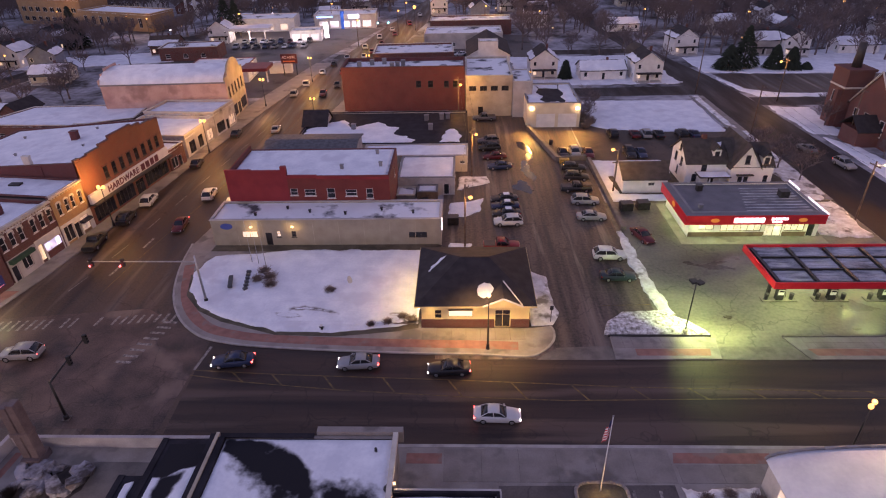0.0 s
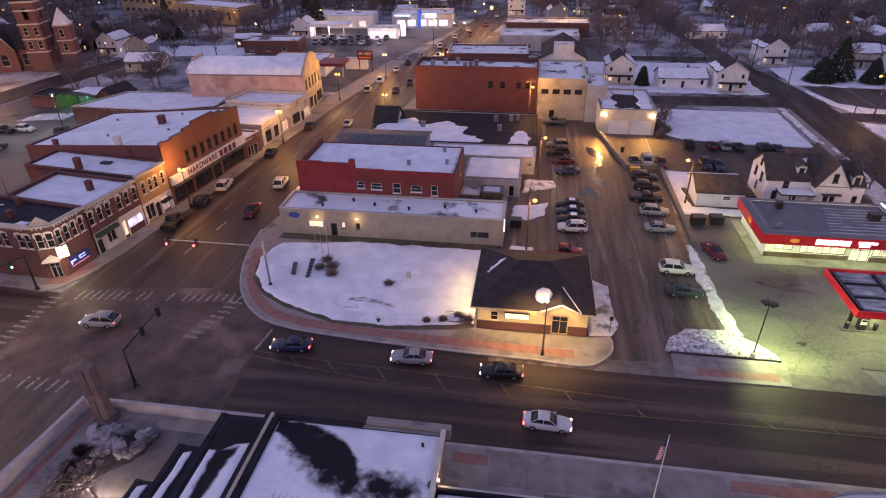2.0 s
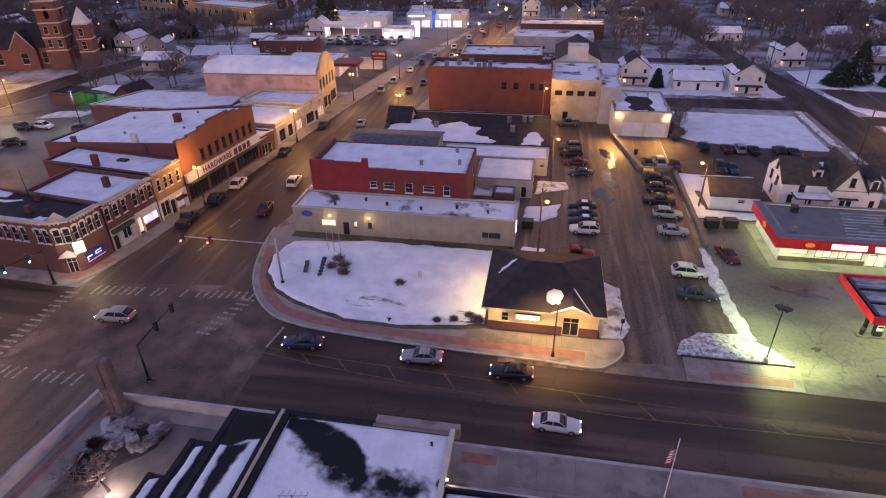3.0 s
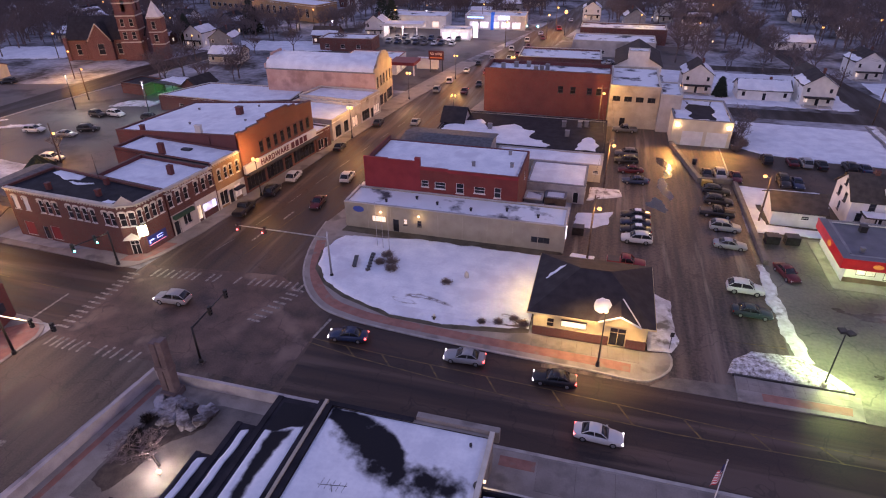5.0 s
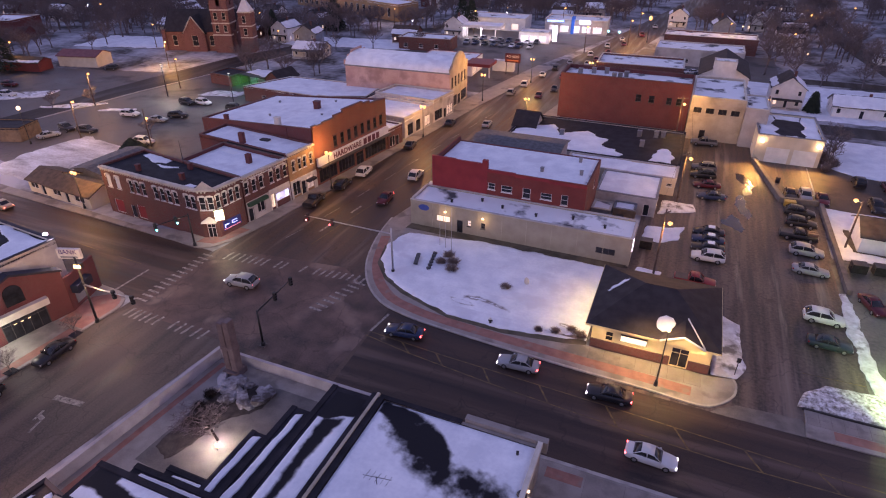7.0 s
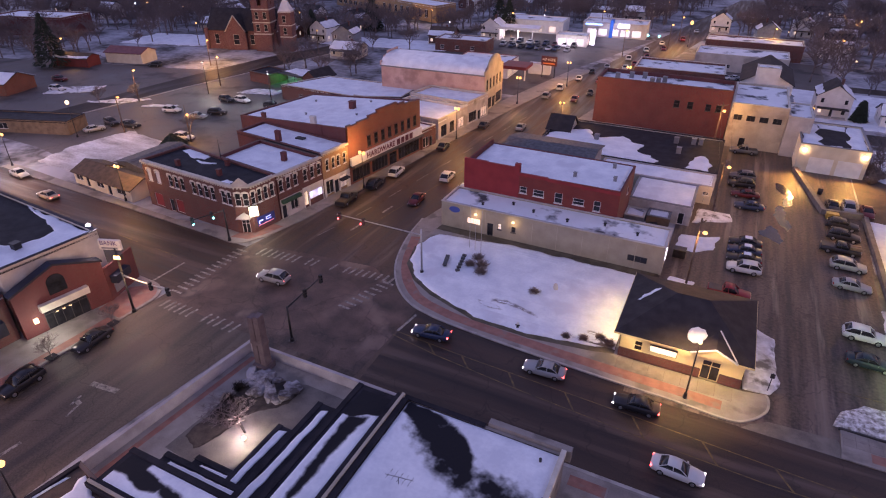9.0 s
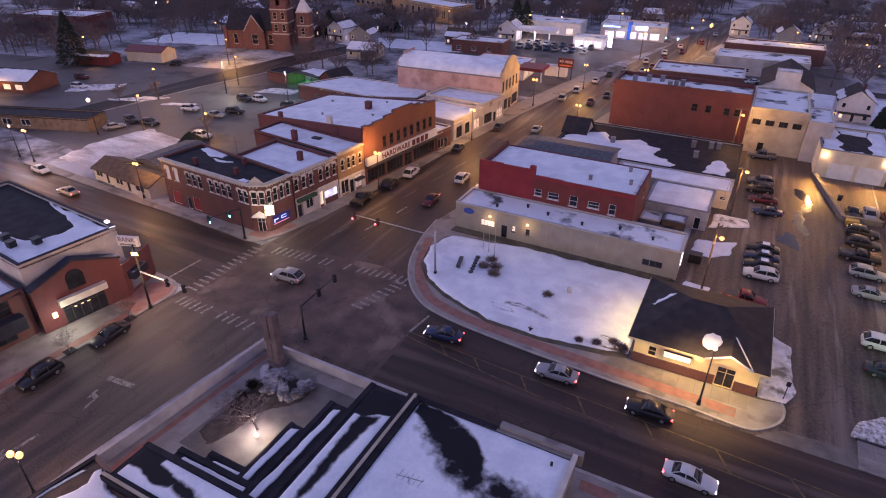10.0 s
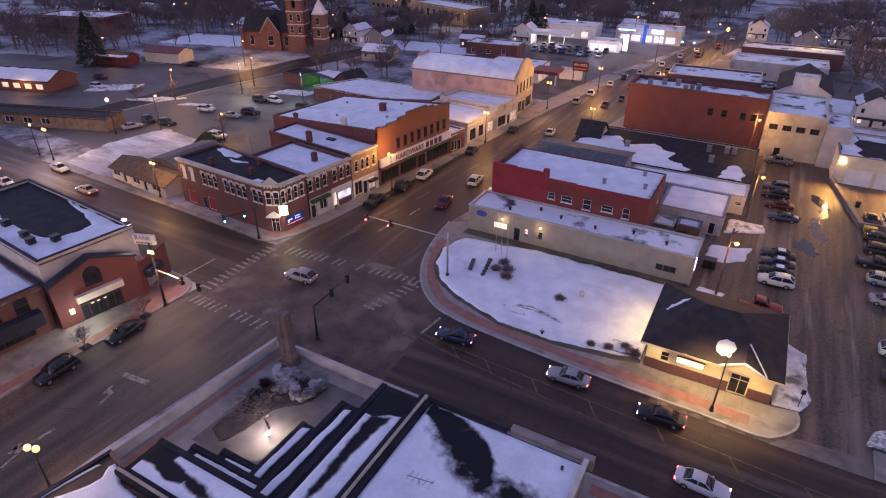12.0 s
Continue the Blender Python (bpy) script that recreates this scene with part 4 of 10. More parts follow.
    bm = snow_sheet([(0.6, 6.2), (1.1, 6.0), (1.5, 6.6), (2.1, 7.0), (2.6, 7.9), (2.0, 8.1), (1.6, 7.4), (1.0, 7.3)], 0, 0.06, 0.5, 0.25, 0.15, 7)
    for v in bm.verts:
        v.co.z += h + 0.26 + (v.co.x + 0.75) * 2.7 / (w / 2 - 1.8 + 0.75)
    part("roof_snow", bm, SNOW, ob, "melting snow left on the roof")
    for u in (1.2, 6.9, 11.6):
        part("soffit_light", boxes((-0.15, 0.15, -0.5, -0.3, h - 0.08, h - 0.03)), BULB_WHITE, ob, "", pose(u, 0, 0))
        spot(-5.0 + u, 57.35, h + 0.02, (-5.0 + u, 57.5, 0), 150, WARM, 150, 0.1)
    for v in (3.4, 9.2):
        part("soffit_light", boxes((-0.5, -0.3, v - 0.15, v + 0.15, h - 0.08, h - 0.03)), BULB_WHITE, ob)
    part("soffit_light", boxes((w + 0.3, w + 0.5, 4.05, 4.35, h - 0.08, h - 0.03)), BULB_WHITE, ob)
    part("wall_box", boxes((-0.3, -0.01, 6.0, 6.5, 1.6, 2.3)), GREY_METAL, ob, "grey meter box on the wall")
    return ob


depot()
for y in (61.2, 67.0):
    spot(-5.55, y, 3.45, (-8.0, y, 0), 460, WARM, 160, 0.15)
spot(8.75, 62.0, 3.45, (10.5, 62, 0), 130, WARM, 160, 0.15)
lamp(-0.2, 56.9, 2.4, 70, WARM, 0.4)

# ---- the block behind the park ----
tan = building("office_building", "long low tan block building with snowy flat roof", "building", -38.5, 78.4, 0, 35.4, 6.6, 4.3, BLOCK, 0.22,
               {"S": [(4.6, 1.5, 2.4, 1.1, "grid", LIT), (8.2, 0.05, 1.0, 2.3, "door"), (10.0, 1.6, 0.6, 1.0, "plain", LIT), (12.3, 1.6, 0.7, 1.0, "plain"), (30.4, 1.3, 2.8, 1.0, "grid")],
                "E": [(2.5, 0.05, 1.0, 2.2, "door")]}, trim=DARK_TRIM, coping=GREY_RENDER)
for u in (6.2, 12.6):
    lens = part("wall_lamp", boxes((-0.18, 0.18, -0.3, -0.01, 0, 0.22)), BULB_WHITE, tan, "", pose(u, 0, 3.3))
    lamp(-38.5 + u, 77.7, 3.2, 36, WARM, 0.12)
part("lit_panel", boxes((35.41, 35.55, 0.7, 1.3, 2.2, 4.1)), glow("lit_panel_glow", (1.0, 0.96, 0.85), 1.6), tan, "bright white lit panel on the end wall")
for k in range(1, 9):
    part("panel_seam", boxes((3.93 * k - 0.03, 3.93 * k + 0.03, -0.012, -0.002, 0, 4.3)), BEIGE, tan)
bm = bmesh.new()
bmesh.ops.create_cone(bm, cap_ends=True, segments=20, radius1=0.95, radius2=0.95, depth=0.08, matrix=pose(0, 0, 0, 90) @ Matrix.Diagonal((1, 0.55, 1, 1)))
part("sign_board", bm, surface("blue_sign_paint", (0.04, 0.07, 0.30), (0.06, 0.10, 0.38), 1, 0.5, 0.0), tan, "blue oval sign board", pose(2.4, -0.06, 3.5))
for x, y in ((6.5, 2.0), (11, 4.2), (14.8, 3.0), (20.5, 2.2), (26, 3.5), (31, 2.5)):
    vent(tan, x, y, 4.3, 0.3, 0.3, 0.4, DARK_METAL)

red = thing("brick_shop", "two-storey crimson painted brick building with snowy flat roof", "building", pose(-37.4, 84.9, 0))
RED_HOLES = [(10.0, 5.6, 1.2, 1.15), (12.3, 5.5, 1.8, 1.15), (15.9, 5.05, 1.3, 1.75), (18.9, 5.4, 1.8, 1.1), (22.2, 4.95, 1.1, 1.75)]
part("wall", wall_bm(9.8, 9.9, []), RED_PAINT, red, "")
part("wall", wall_bm(16.2, 8.9, [(q[0] - 9.8, *q[1:]) for q in RED_HOLES]), RED_WORN, red, "", pose(9.8, 0, 0))
for q in RED_HOLES:
    window(red, pose(q[0], 0, q[1]), q[2], q[3], "plain")
for a, b, z in ((0, 4.2, 9.9), (4.2, 8.9, 9.75), (9.8, 14.5, 8.9), (14.5, 20, 8.75), (20, 26, 8.6)):
    part("parapet", boxes((a, b, -0.03, 0.35, z - 0.35, z + 0.12)), RED_PAINT, red)
part("chimney", boxes((8.9, 9.8, -0.05, 0.6, 9.0, 10.5)), RED_PAINT, red)
part("wall", wall_bm(12.2, 8.6, [(3, 1.2, 1, 1.5), (7, 5.5, 1, 1.4)]), RED_BRICK, red, "", pose(26, 0.3, 0, 0, 0, 90))
part("wall", wall_bm(26, 8.6, []), RED_BRICK, red, "", pose(26, 12.8, 0, 0, 0, 180))
part("wall", wall_bm(12.2, 9.4, [(2 + 3.2 * k, 5.6, 1, 1.6) for k in range(3)]), RED_BRICK, red, "", pose(0, 12.5, 0, 0, 0, 270))
for k in range(3):
    window(red, pose(0, 12.5, 0, 0, 0, 270) @ pose(2 + 3.2 * k, 0, 5.6), 1, 1.6)
for q in ((3, 1.2, 1, 1.5), (7, 5.5, 1, 1.4)):
    window(red, pose(26, 0.3, 0, 0, 0, 90) @ pose(q[0], 0, q[1]), q[2], q[3])
part("roof", boxes((0.3, 25.7, 0.36, 12.5, 8.1, 8.45)), SNOWY_MEMBRANE, red)
part("roof_snow", snow_sheet([(0.4, 0.5), (25.4, 0.5), (25.4, 12.2), (0.4, 12.2)], 8.46, 0.2, 0.12, 1.2, 0.3, 3), SNOW, red, "smooth white snow over the roof")
for x, y in ((18, 3.5), (24.2, 4.5), (23, 10)):
    vent(red, x, y, 8.6, 0.5, 0.5, 0.7)

building("back_building", "grey rendered back building with snowy flat roof", "building", -11.4, 96.5, 0, 10.2, 10.3, 3.2, GREY_RENDER, 0.15, {"S": [(8.2, 0.05, 1, 2.1, "door")], "E": [(2, 1.2, 1.2, 1.1), (5, 1.2, 1.2, 1.1)]}, coping=GREY_METAL, snow_roof=[[(0.2, 0.2), (10.0, 0.2), (10.0, 10.1), (0.2, 10.1)]])
building("storage_shed", "small white flat-roofed shed under snow", "shed", -7.8, 93.4, 0, 3.6, 3.05, 1.9, BROWN_TRIM, 0.1, {}, coping=GREY_METAL, snow_roof=[[(0.2, 0.2), (3.4, 0.2), (3.4, 2.85), (0.2, 2.85)]])
building("storage_shed", "low grey lean-to beside the brick shop", "shed", -11.3, 92.6, 0, 3.2, 3.6, 1.7, GREY_METAL, 0.05, {}, snow_roof=[[(0.2, 0.2), (3.0, 0.2), (3.0, 2.2), (0.2, 3.2)]])
rng = random.Random(23)
CRATE = [GREY_METAL, BROWN_TRIM, DARK_METAL, WHITE_PAINT]
for k, (x, y) in enumerate(((-10.6, 91.2), (-9.6, 90.4), (-8.7, 91.5), (-8.4, 92.8), (-9.4, 91.6), (-6.4, 92.4), (-10.4, 89.4), (-9.0, 89.0))):
    ob = thing("storage_crate", "weathered crate stacked behind the brick shop", "crate", pose(x, y, 0.01, 0, 0, rng.uniform(-30, 30)), "stored crates")
    a, b, h = rng.uniform(0.35, 0.7), rng.uniform(0.3, 0.5), rng.uniform(0.6, 1.5)
    part("body", boxes((-a, a, -b, b, 0, h)), CRATE[k % 4], ob)
    part("lid", boxes((-a - 0.04, a + 0.04, -b - 0.04, b + 0.04, h + 0.002, h + 0.08)), CRATE[(k + 1) % 4], ob)
building("back_building", "cream block building with white snowy roof", "building", -19.3, 107.0, 0, 20.5, 6.4, 3.2, CREAM, 0.15, {"S": [(19.0, 1.7, 1.0, 0.6)], "E": [(2.0, 1.2, 1.2, 1.2)]}, coping=GREY_RENDER, snow_roof=[[(0.2, 0.2), (20.3, 0.2), (20.3, 6.2), (0.2, 6.2)]])
gabled("back_building", "grey metal-clad building with low dark roof", "building", -36.0, 98.6, 0, 16.6, 10.4, 7.1, 0.9, GREY_METAL, SHINGLE_GREY, "x", {"W": [(4, 1, 2, 2.2, "shop")]})
dark = building("dark_roofed_hall", "long low building with black flat roof and melting snow", "building", -34.6, 113.5, 0, 36.0, 21.0, 3.3, GREY_RENDER, 0.2, {"E": [(3, 1.2, 1.2, 1.2), (8, 0.05, 1.2, 2.3, "door")], "W": rows_of(3, 2, 4, 0.6, 2.6, 2.0, "shop", LIT)}, roof=TAR, coping=TAR)
for pts in ([(0.5, 0.5), (24, 0.5), (25, 2.0), (22.4, 3.4), (20.4, 5.0), (21.0, 7.6), (18.6, 8.8), (16.4, 10.6), (13.5, 9.2), (10.6, 7.8), (9.2, 10.4), (8.2, 11.6), (4, 9.6), (1, 7.5)], [(30.4, 0.7), (34.4, 0.6), (34.8, 3.4), (34.0, 6.2), (32.4, 7.0), (31.6, 4.6), (30.0, 2.8)]):
    part("roof_snow", snow_sheet([(x, 1.36 * y) for x, y in pts], 3.31, 0.14, 0.9, 0.7, 0.35, 2), SNOW, dark, "ragged melting snow on a black roof")
for x, y in ((11.2, 9.6), (28, 9.0), (30.2, 16.0), (31.6, 16.4), (26.8, 15.2)):
    vent(dark, x, y, 3.3, 0.9, 0.9, 1.2)
gabled("dark_gable", "dark shingled cross gable over the main street", "roof gable", -34.9, 125, 0, 5, 6.4, 3.7, 2.4, GREY_RENDER, SHINGLE, "x")

red2 = building("brick_block", "large three-storey red brick block with plain side wall", "building", -29.6, 146.6, 0, 30.6, 10, 10.2, RED_BRICK, 0.8,
                {"S": [(18.4, 5.9, 1.3, 1.7), (21.4, 5.9, 1.3, 1.7), (25.4, 5.9, 1.2, 1.6), (27.6, 5.9, 1.2, 1.6)], "W": rows_of(2, 1.5, 3.4, 5.8, 1.2, 2.0, "hood") + rows_of(1, 2.2, 6, 0.7, 4.6, 2.6, "shop", DIM)}, trim=DARK_TRIM, coping=DARK_BRICK)
for x, y in ((4, 4), (7, 6), (12.5, 2.0), (13.8, 3.0), (15, 5), (10, 7)):
    vent(red2, x, y, 10.2, 1.0, 1.0, 1.3, GREY_METAL)
building("back_building", "cream rendered block with a row of small windows", "building", 1.2, 141.6, 0, 11.2, 20, 9.4, BEIGE, 0.4, {"S": rows_of(4, 0.8, 2.6, 6.2, 1.7, 1.2, "grid") + [(3, 0.05, 1.2, 2.3, "door")]}, trim=DARK_TRIM)
building("back_building", "blank off-white rendered block", "building", 12.5, 140.4, 0, 4.6, 12, 8.4, GREY_RENDER, 0.2, {})
gabled("white_hall", "white gabled hall rising behind the brick block", "building", 2.0, 171, 0, 12, 20, 8.2, 3.2, WHITE_PAINT, SHINGLE, "y", {"S": [(5.2, 5.0, 1.4, 1.6)]})
building("white_tower", "square white stair tower", "building", 5.0, 169.2, 0, 5.4, 4, 12.0, WHITE_PAINT, 0.2, {})

garage = building("garage", "pale rendered garage with two white roller doors", "garage", 15.2, 132.6, 0, 12.2, 17, 5.4, CREAM, 0.3, {"S": [(2.2, 0.02, 4.3, 3.2, "garage", WHITE_PAINT), (7.2, 0.02, 4.3, 3.2, "garage", WHITE_PAINT)], "W": [(5, 1.4, 1.2, 1.2), (10, 1.4, 1.2, 1.2)]}, roof=TAR, coping=GREY_METAL, snow_roof=[[(0.4, 0.4), (4.6, 0.4), (3.4, 3.6), (4.4, 6.4), (3.0, 9.4), (4.0, 13), (3.2, 16.4), (0.4, 16.4)], [(8.2, 0.4), (11.8, 0.4), (11.8, 16.4), (9.4, 16.4), (8.6, 12.6), (9.6, 9.0), (8.4, 6.0), (9.2, 3.0)], [(4.2, 13.6), (8.6, 13.2), (9.2, 16.4), (3.4, 16.4)], [(4.8, 0.4), (7.8, 0.4), (7.2, 2.0), (5.6, 1.6)]])
for u in (1.0, 11.4):
    part("wall_lamp", boxes((-0.3, 0.3, -0.5, -0.01, 0, 0.4)), glow("wall_pack_glow", (1.0, 0.66, 0.2), 30), garage, "", pose(u, 0, 4.3))
    spot(15.2 + u, 131.7, 4.5, (15.2 + u - 2, 118, 0), 4200, SODIUM, 132, 0.25)

shed = gabled("shed", "white shed with dark pitched roof", "shed", 28.9, 96.6, 0, 7.7, 7.4, 2.7, 1.7, WHITE_PAINT, BROWN_SHINGLE, "x", {"S": [(4.3, 1.3, 1.2, 0.7)]})

# ---- the white house ----
def white_house():
    ob = gabled("house", "old white clapboard house with dark gabled roof", "house", 40.4, 99.0, 0, 8.6, 8.2, 4.7, 3.0, WHITE_PAINT, BROWN_SHINGLE, "x",
                {"S": [(2.6, 3.0, 1.0, 1.3), (1.2, 1.0, 0.9, 1.5), (4.2, 0.4, 1.0, 2.1, "door")], "W": [(2, 3.2, 0.9, 1.5), (5, 3.2, 0.9, 1.5), (3.3, 1.0, 0.9, 1.5), (3.7, 5.6, 0.8, 1.1)]}, trim=DARK_TRIM)
    m = pose(7.2, -1.6, 0)
    part("wall", wall_bm(7.4, 4.4, [(1.5, 1.0, 0.8, 1.6), (2.5, 1.0, 0.8, 1.6), (5.9, 1.2, 0.8, 1.6)]), WHITE_PAINT, ob, "", m)
    for u in (1.5, 2.5, 5.9):
        window(ob, m @ pose(u, 0, 1.0 if u < 5 else 1.2), 0.8, 1.6, "plain", DARK_TRIM)
    part("wall", wall_bm(9.0, 4.4, [(2, 1.0, 0.9, 1.5), (5, 1.0, 0.9, 1.5)]), WHITE_PAINT, ob, "", pose(14.6, -1.3, 0, 0, 0, 90))
    for u in (2, 5):
        window(ob, pose(14.6, -1.3, 0, 0, 0, 90) @ pose(u, 0, 1.0), 0.9, 1.5, "plain", DARK_TRIM)
    part("wall", wall_bm(7.4, 4.4, []), WHITE_PAINT, ob, "", pose(14.6, 8.0, 0, 0, 0, 180))
    part("wall", wall_bm(1.3, 4.4, []), WHITE_PAINT, ob, "", pose(7.2, 0.0, 0, 0, 0, 270))
    part("gable", gable_end_bm(5.0, 3.9), WHITE_PAINT, ob, "steep white front gable", pose(7.2, -1.6, 4.402))
    window(ob, pose(9.3, -1.76, 5.1), 0.8, 1.5, "plain", DARK_TRIM)
    part("roof", gable_bm(5.0, 9.6, 3.9, 0.3, 0.15, "y"), BROWN_SHINGLE, ob, "", pose(7.2, -1.6, 4.42))
    part("roof", gable_bm(7.2, 9.0, 2.7, 0.3, 0.15, "x"), BROWN_SHINGLE, ob, "", pose(7.4, -1.3, 4.41))
    part("dormer", boxes((4.6, 6.0, 0.9, 3.2, 4.9, 6.7)), WHITE_PAINT, ob)
    window(ob, pose(4.9, 0.78, 5.1), 0.8, 1.3, "plain", DARK_TRIM)
    part("dormer_roof", gable_bm(1.4, 3.2, 0.8, 0.2, 0.1, "y"), BROWN_SHINGLE, ob, "", pose(4.6, 0.8, 6.7))
    part("dormer", boxes((12.6, 13.9, -1.2, 1.8, 4.6, 6.2)), WHITE_PAINT, ob)
    window(ob, pose(12.85, -1.32, 4.8), 0.8, 1.2, "plain", DARK_TRIM)
    part("dormer_roof", gable_bm(1.4, 3.2, 0.8, 0.2, 0.1, "y"), BROWN_SHINGLE, ob, "", pose(12.6, -1.3, 6.2))
    part("porch_roof", boxes((1.6, 7.1, -2.6, -0.02, 2.75, 2.95)), BROWN_SHINGLE, ob)
    part("porch_snow", snow_sheet([(1.8, -2.5), (7.0, -2.5), (7.0, -0.2), (1.8, -0.2)], 2.96, 0.15, 0.15, 0.6, 0.2, 4), SNOW, ob, "snow on the porch roof")
    part("porch_floor", boxes((1.6, 7.1, -2.5, -0.02, 0, 0.45)), GREY_RENDER, ob)
    for x in (1.8, 3.5, 5.2, 6.9):
        part("porch_post", boxes((x - 0.08, x + 0.08, -2.45, -2.29, 0.45, 2.75)), WHITE_PAINT, ob)
    part("porch_rail", boxes((1.9, 5.2, -2.42, -2.34, 1.2, 1.28), *[(2.0 + 0.3 * k, 2.04 + 0.3 * k, -2.4, -2.36, 0.5, 1.2) for k in range(11)]), WHITE_PAINT, ob)
    part("bay_roof", boxes((8.2, 11.2, -2.2, -1.61, 2.9, 3.05)), BROWN_SHINGLE, ob)
    part("chimney", boxes((3.4, 4.1, 3.8, 4.5, 6.8, 8.5)), DARK_BRICK, ob)
    bm = snow_sheet([(4.6, 1.6), (6.2, 2.2), (6.6, 3.4), (5.2, 3.2)], 0, 0.12, 0.2, 0.4, 0.2, 2)
    for v in bm.verts:
        v.co.z += 4.9 + v.co.y * 3.0 / 4.1
    part("roof_snow", bm, SNOW, ob, "snow left on the slope")


white_house()

# ---- the filling station ----
def bars(x, z, widths, gap, h, y0, y1, material, parent, label, m=None):
    """A row of plain bars in place of a brand's letters."""
    for w in widths:
        part("sign_bar", boxes((x, x + w, y0, y1, z, z + h)), material, parent, label, m)
        x += w + gap


def shop():
    ob = building("filling_station_shop", "low cream shop with bright red fascia and snow-streaked roof", "shop", 35.0, 80.4, 0, 19.6, 11.0, 3.95, WHITE_PAINT, 0.2,
                  {"S": [(1.4, 1.3, 2.4, 1.3, "grid", LIT_WHITE), (4.8, 0.95, 6.2, 1.7, "shop", LIT_WHITE), (11.6, 0.05, 2.6, 2.5, "doors", LIT_WHITE), (14.5, 0.95, 3.0, 1.7, "shop", LIT_WHITE), (18.0, 0.05, 1.0, 2.2, "door")]}, roof=BLUE_MEMBRANE, coping=GREY_METAL, trim=DARK_TRIM)
    for a, b in ((0, 11.5), (14.3, 17.9)):
        part("wainscot", boxes((a, b, -0.08, -0.004, 0, 0.85)), BROWN_TRIM, ob, "brown brick base")
    red_s = part("fascia", boxes((-1.2, 19.7, -1.2, -0.02, 2.75, 4.25)), RED_BAND, ob, "glossy red fascia")
    part("fascia", boxes((-1.2, -0.02, -0.018, 11.2, 2.75, 4.25)), RED_BAND, ob, "glossy red fascia")
    part("fascia_edge", boxes((-1.26, 19.76, -1.26, -1.205, 4.1, 4.32), (-1.26, -1.205, -1.2, 11.25, 4.1, 4.32)), RED_BAND, ob)
    part("overhang_top", boxes((-1.2, 19.7, -1.2, -0.07, 4.252, 4.28), (-1.2, -0.07, -0.068, 11.2, 4.252, 4.28)), BLUE_MEMBRANE, ob, "grey metal top of the overhang")
    part("fascia_edge", boxes((19.705, 19.82, -1.2, 4.8, 3.9, 4.5), (19.705, 19.82, 7.6, 11.2, 3.9, 4.5)), glow("white_edge_glow", (1, 0.96, 0.85), 1.1), ob, "bright lit white edge strip")
    white = glow("white_letter_glow", (1.0, 0.93, 0.86), 2.6)
    bars(6.0, 3.12, [0.62, 0.62, 0.6, 0.55, 0.6, 0.12, 0.55], 0.14, 0.8, -1.3, -1.26, white, red_s, "glowing white bar of a sign")
    bars(11.5, 3.55, [0.5, 0.45, 0.4, 0.4, 0.4], 0.08, 0.36, -1.3, -1.26, white, red_s, "small glowing white bar of a sign")
    bars(11.7, 3.08, [0.45, 0.4, 0.4], 0.08, 0.3, -1.3, -1.26, white, red_s, "small glowing white bar of a sign")
    yellow = glow("yellow_emblem_glow", (1.0, 0.42, 0.05), 0.4, (0.4, 0.14, 0.03))
    for u in (3.2, 16.2):
        bm = bmesh.new()
        bmesh.ops.create_cone(bm, cap_ends=True, segments=18, radius1=0.66, radius2=0.66, depth=0.05, matrix=pose(u, -1.24, 3.5, 90) @ Matrix.Diagonal((1, 0.5, 1, 1)))
        part("emblem", bm, yellow, red_s, "yellow oval emblem")
    bm = bmesh.new()
    bmesh.ops.create_cone(bm, cap_ends=True, segments=18, radius1=0.7, radius2=0.7, depth=0.05, matrix=pose(-1.23, 4.6, 3.5, 0, 90) @ Matrix.Diagonal((0.6, 1, 1, 1)))
    part("emblem", bm, yellow, ob, "yellow oval emblem")
    for k in range(9):
        part("roof_snow", snow_sheet([(8.6 + 0.25 * k, 0.9 + k), (18.6, 0.9 + k), (18.6, 1.3 + k), (8.8 + 0.25 * k, 1.25 + k)], 3.954, 0.05, 0.14, 0.5, 0.08, k), MELTING, ob, "thin streak of snow along a roof seam")
    for k in range(10):
        part("roof_seam", boxes((8.5, 19.2, 0.62 + k * 1.05, 0.68 + k * 1.05, 3.952, 3.97)), BLUE_MEMBRANE, ob)
    vent(ob, 2.0, 2.0, 3.95, 0.5, 0.5, 0.6), vent(ob, 16.4, 6.0, 3.95, 1.4, 1.2, 1.0, DARK_METAL), vent(ob, 4.0, 8.6, 3.95, 0.9, 0.9, 0.9, DARK_METAL)
    for u in (1.5, 6, 10, 14, 18):
        spot(35 + u, 79.6, 2.72, (35 + u, 79.9, 0), 230, FLOOD, 150, 0.15)
    for v in (2, 6, 9.5):
        spot(34.4, 80.4 + v, 2.72, (34.2, 80.4 + v, 0), 200, FLOOD, 150, 0.15)
    return ob


shop()


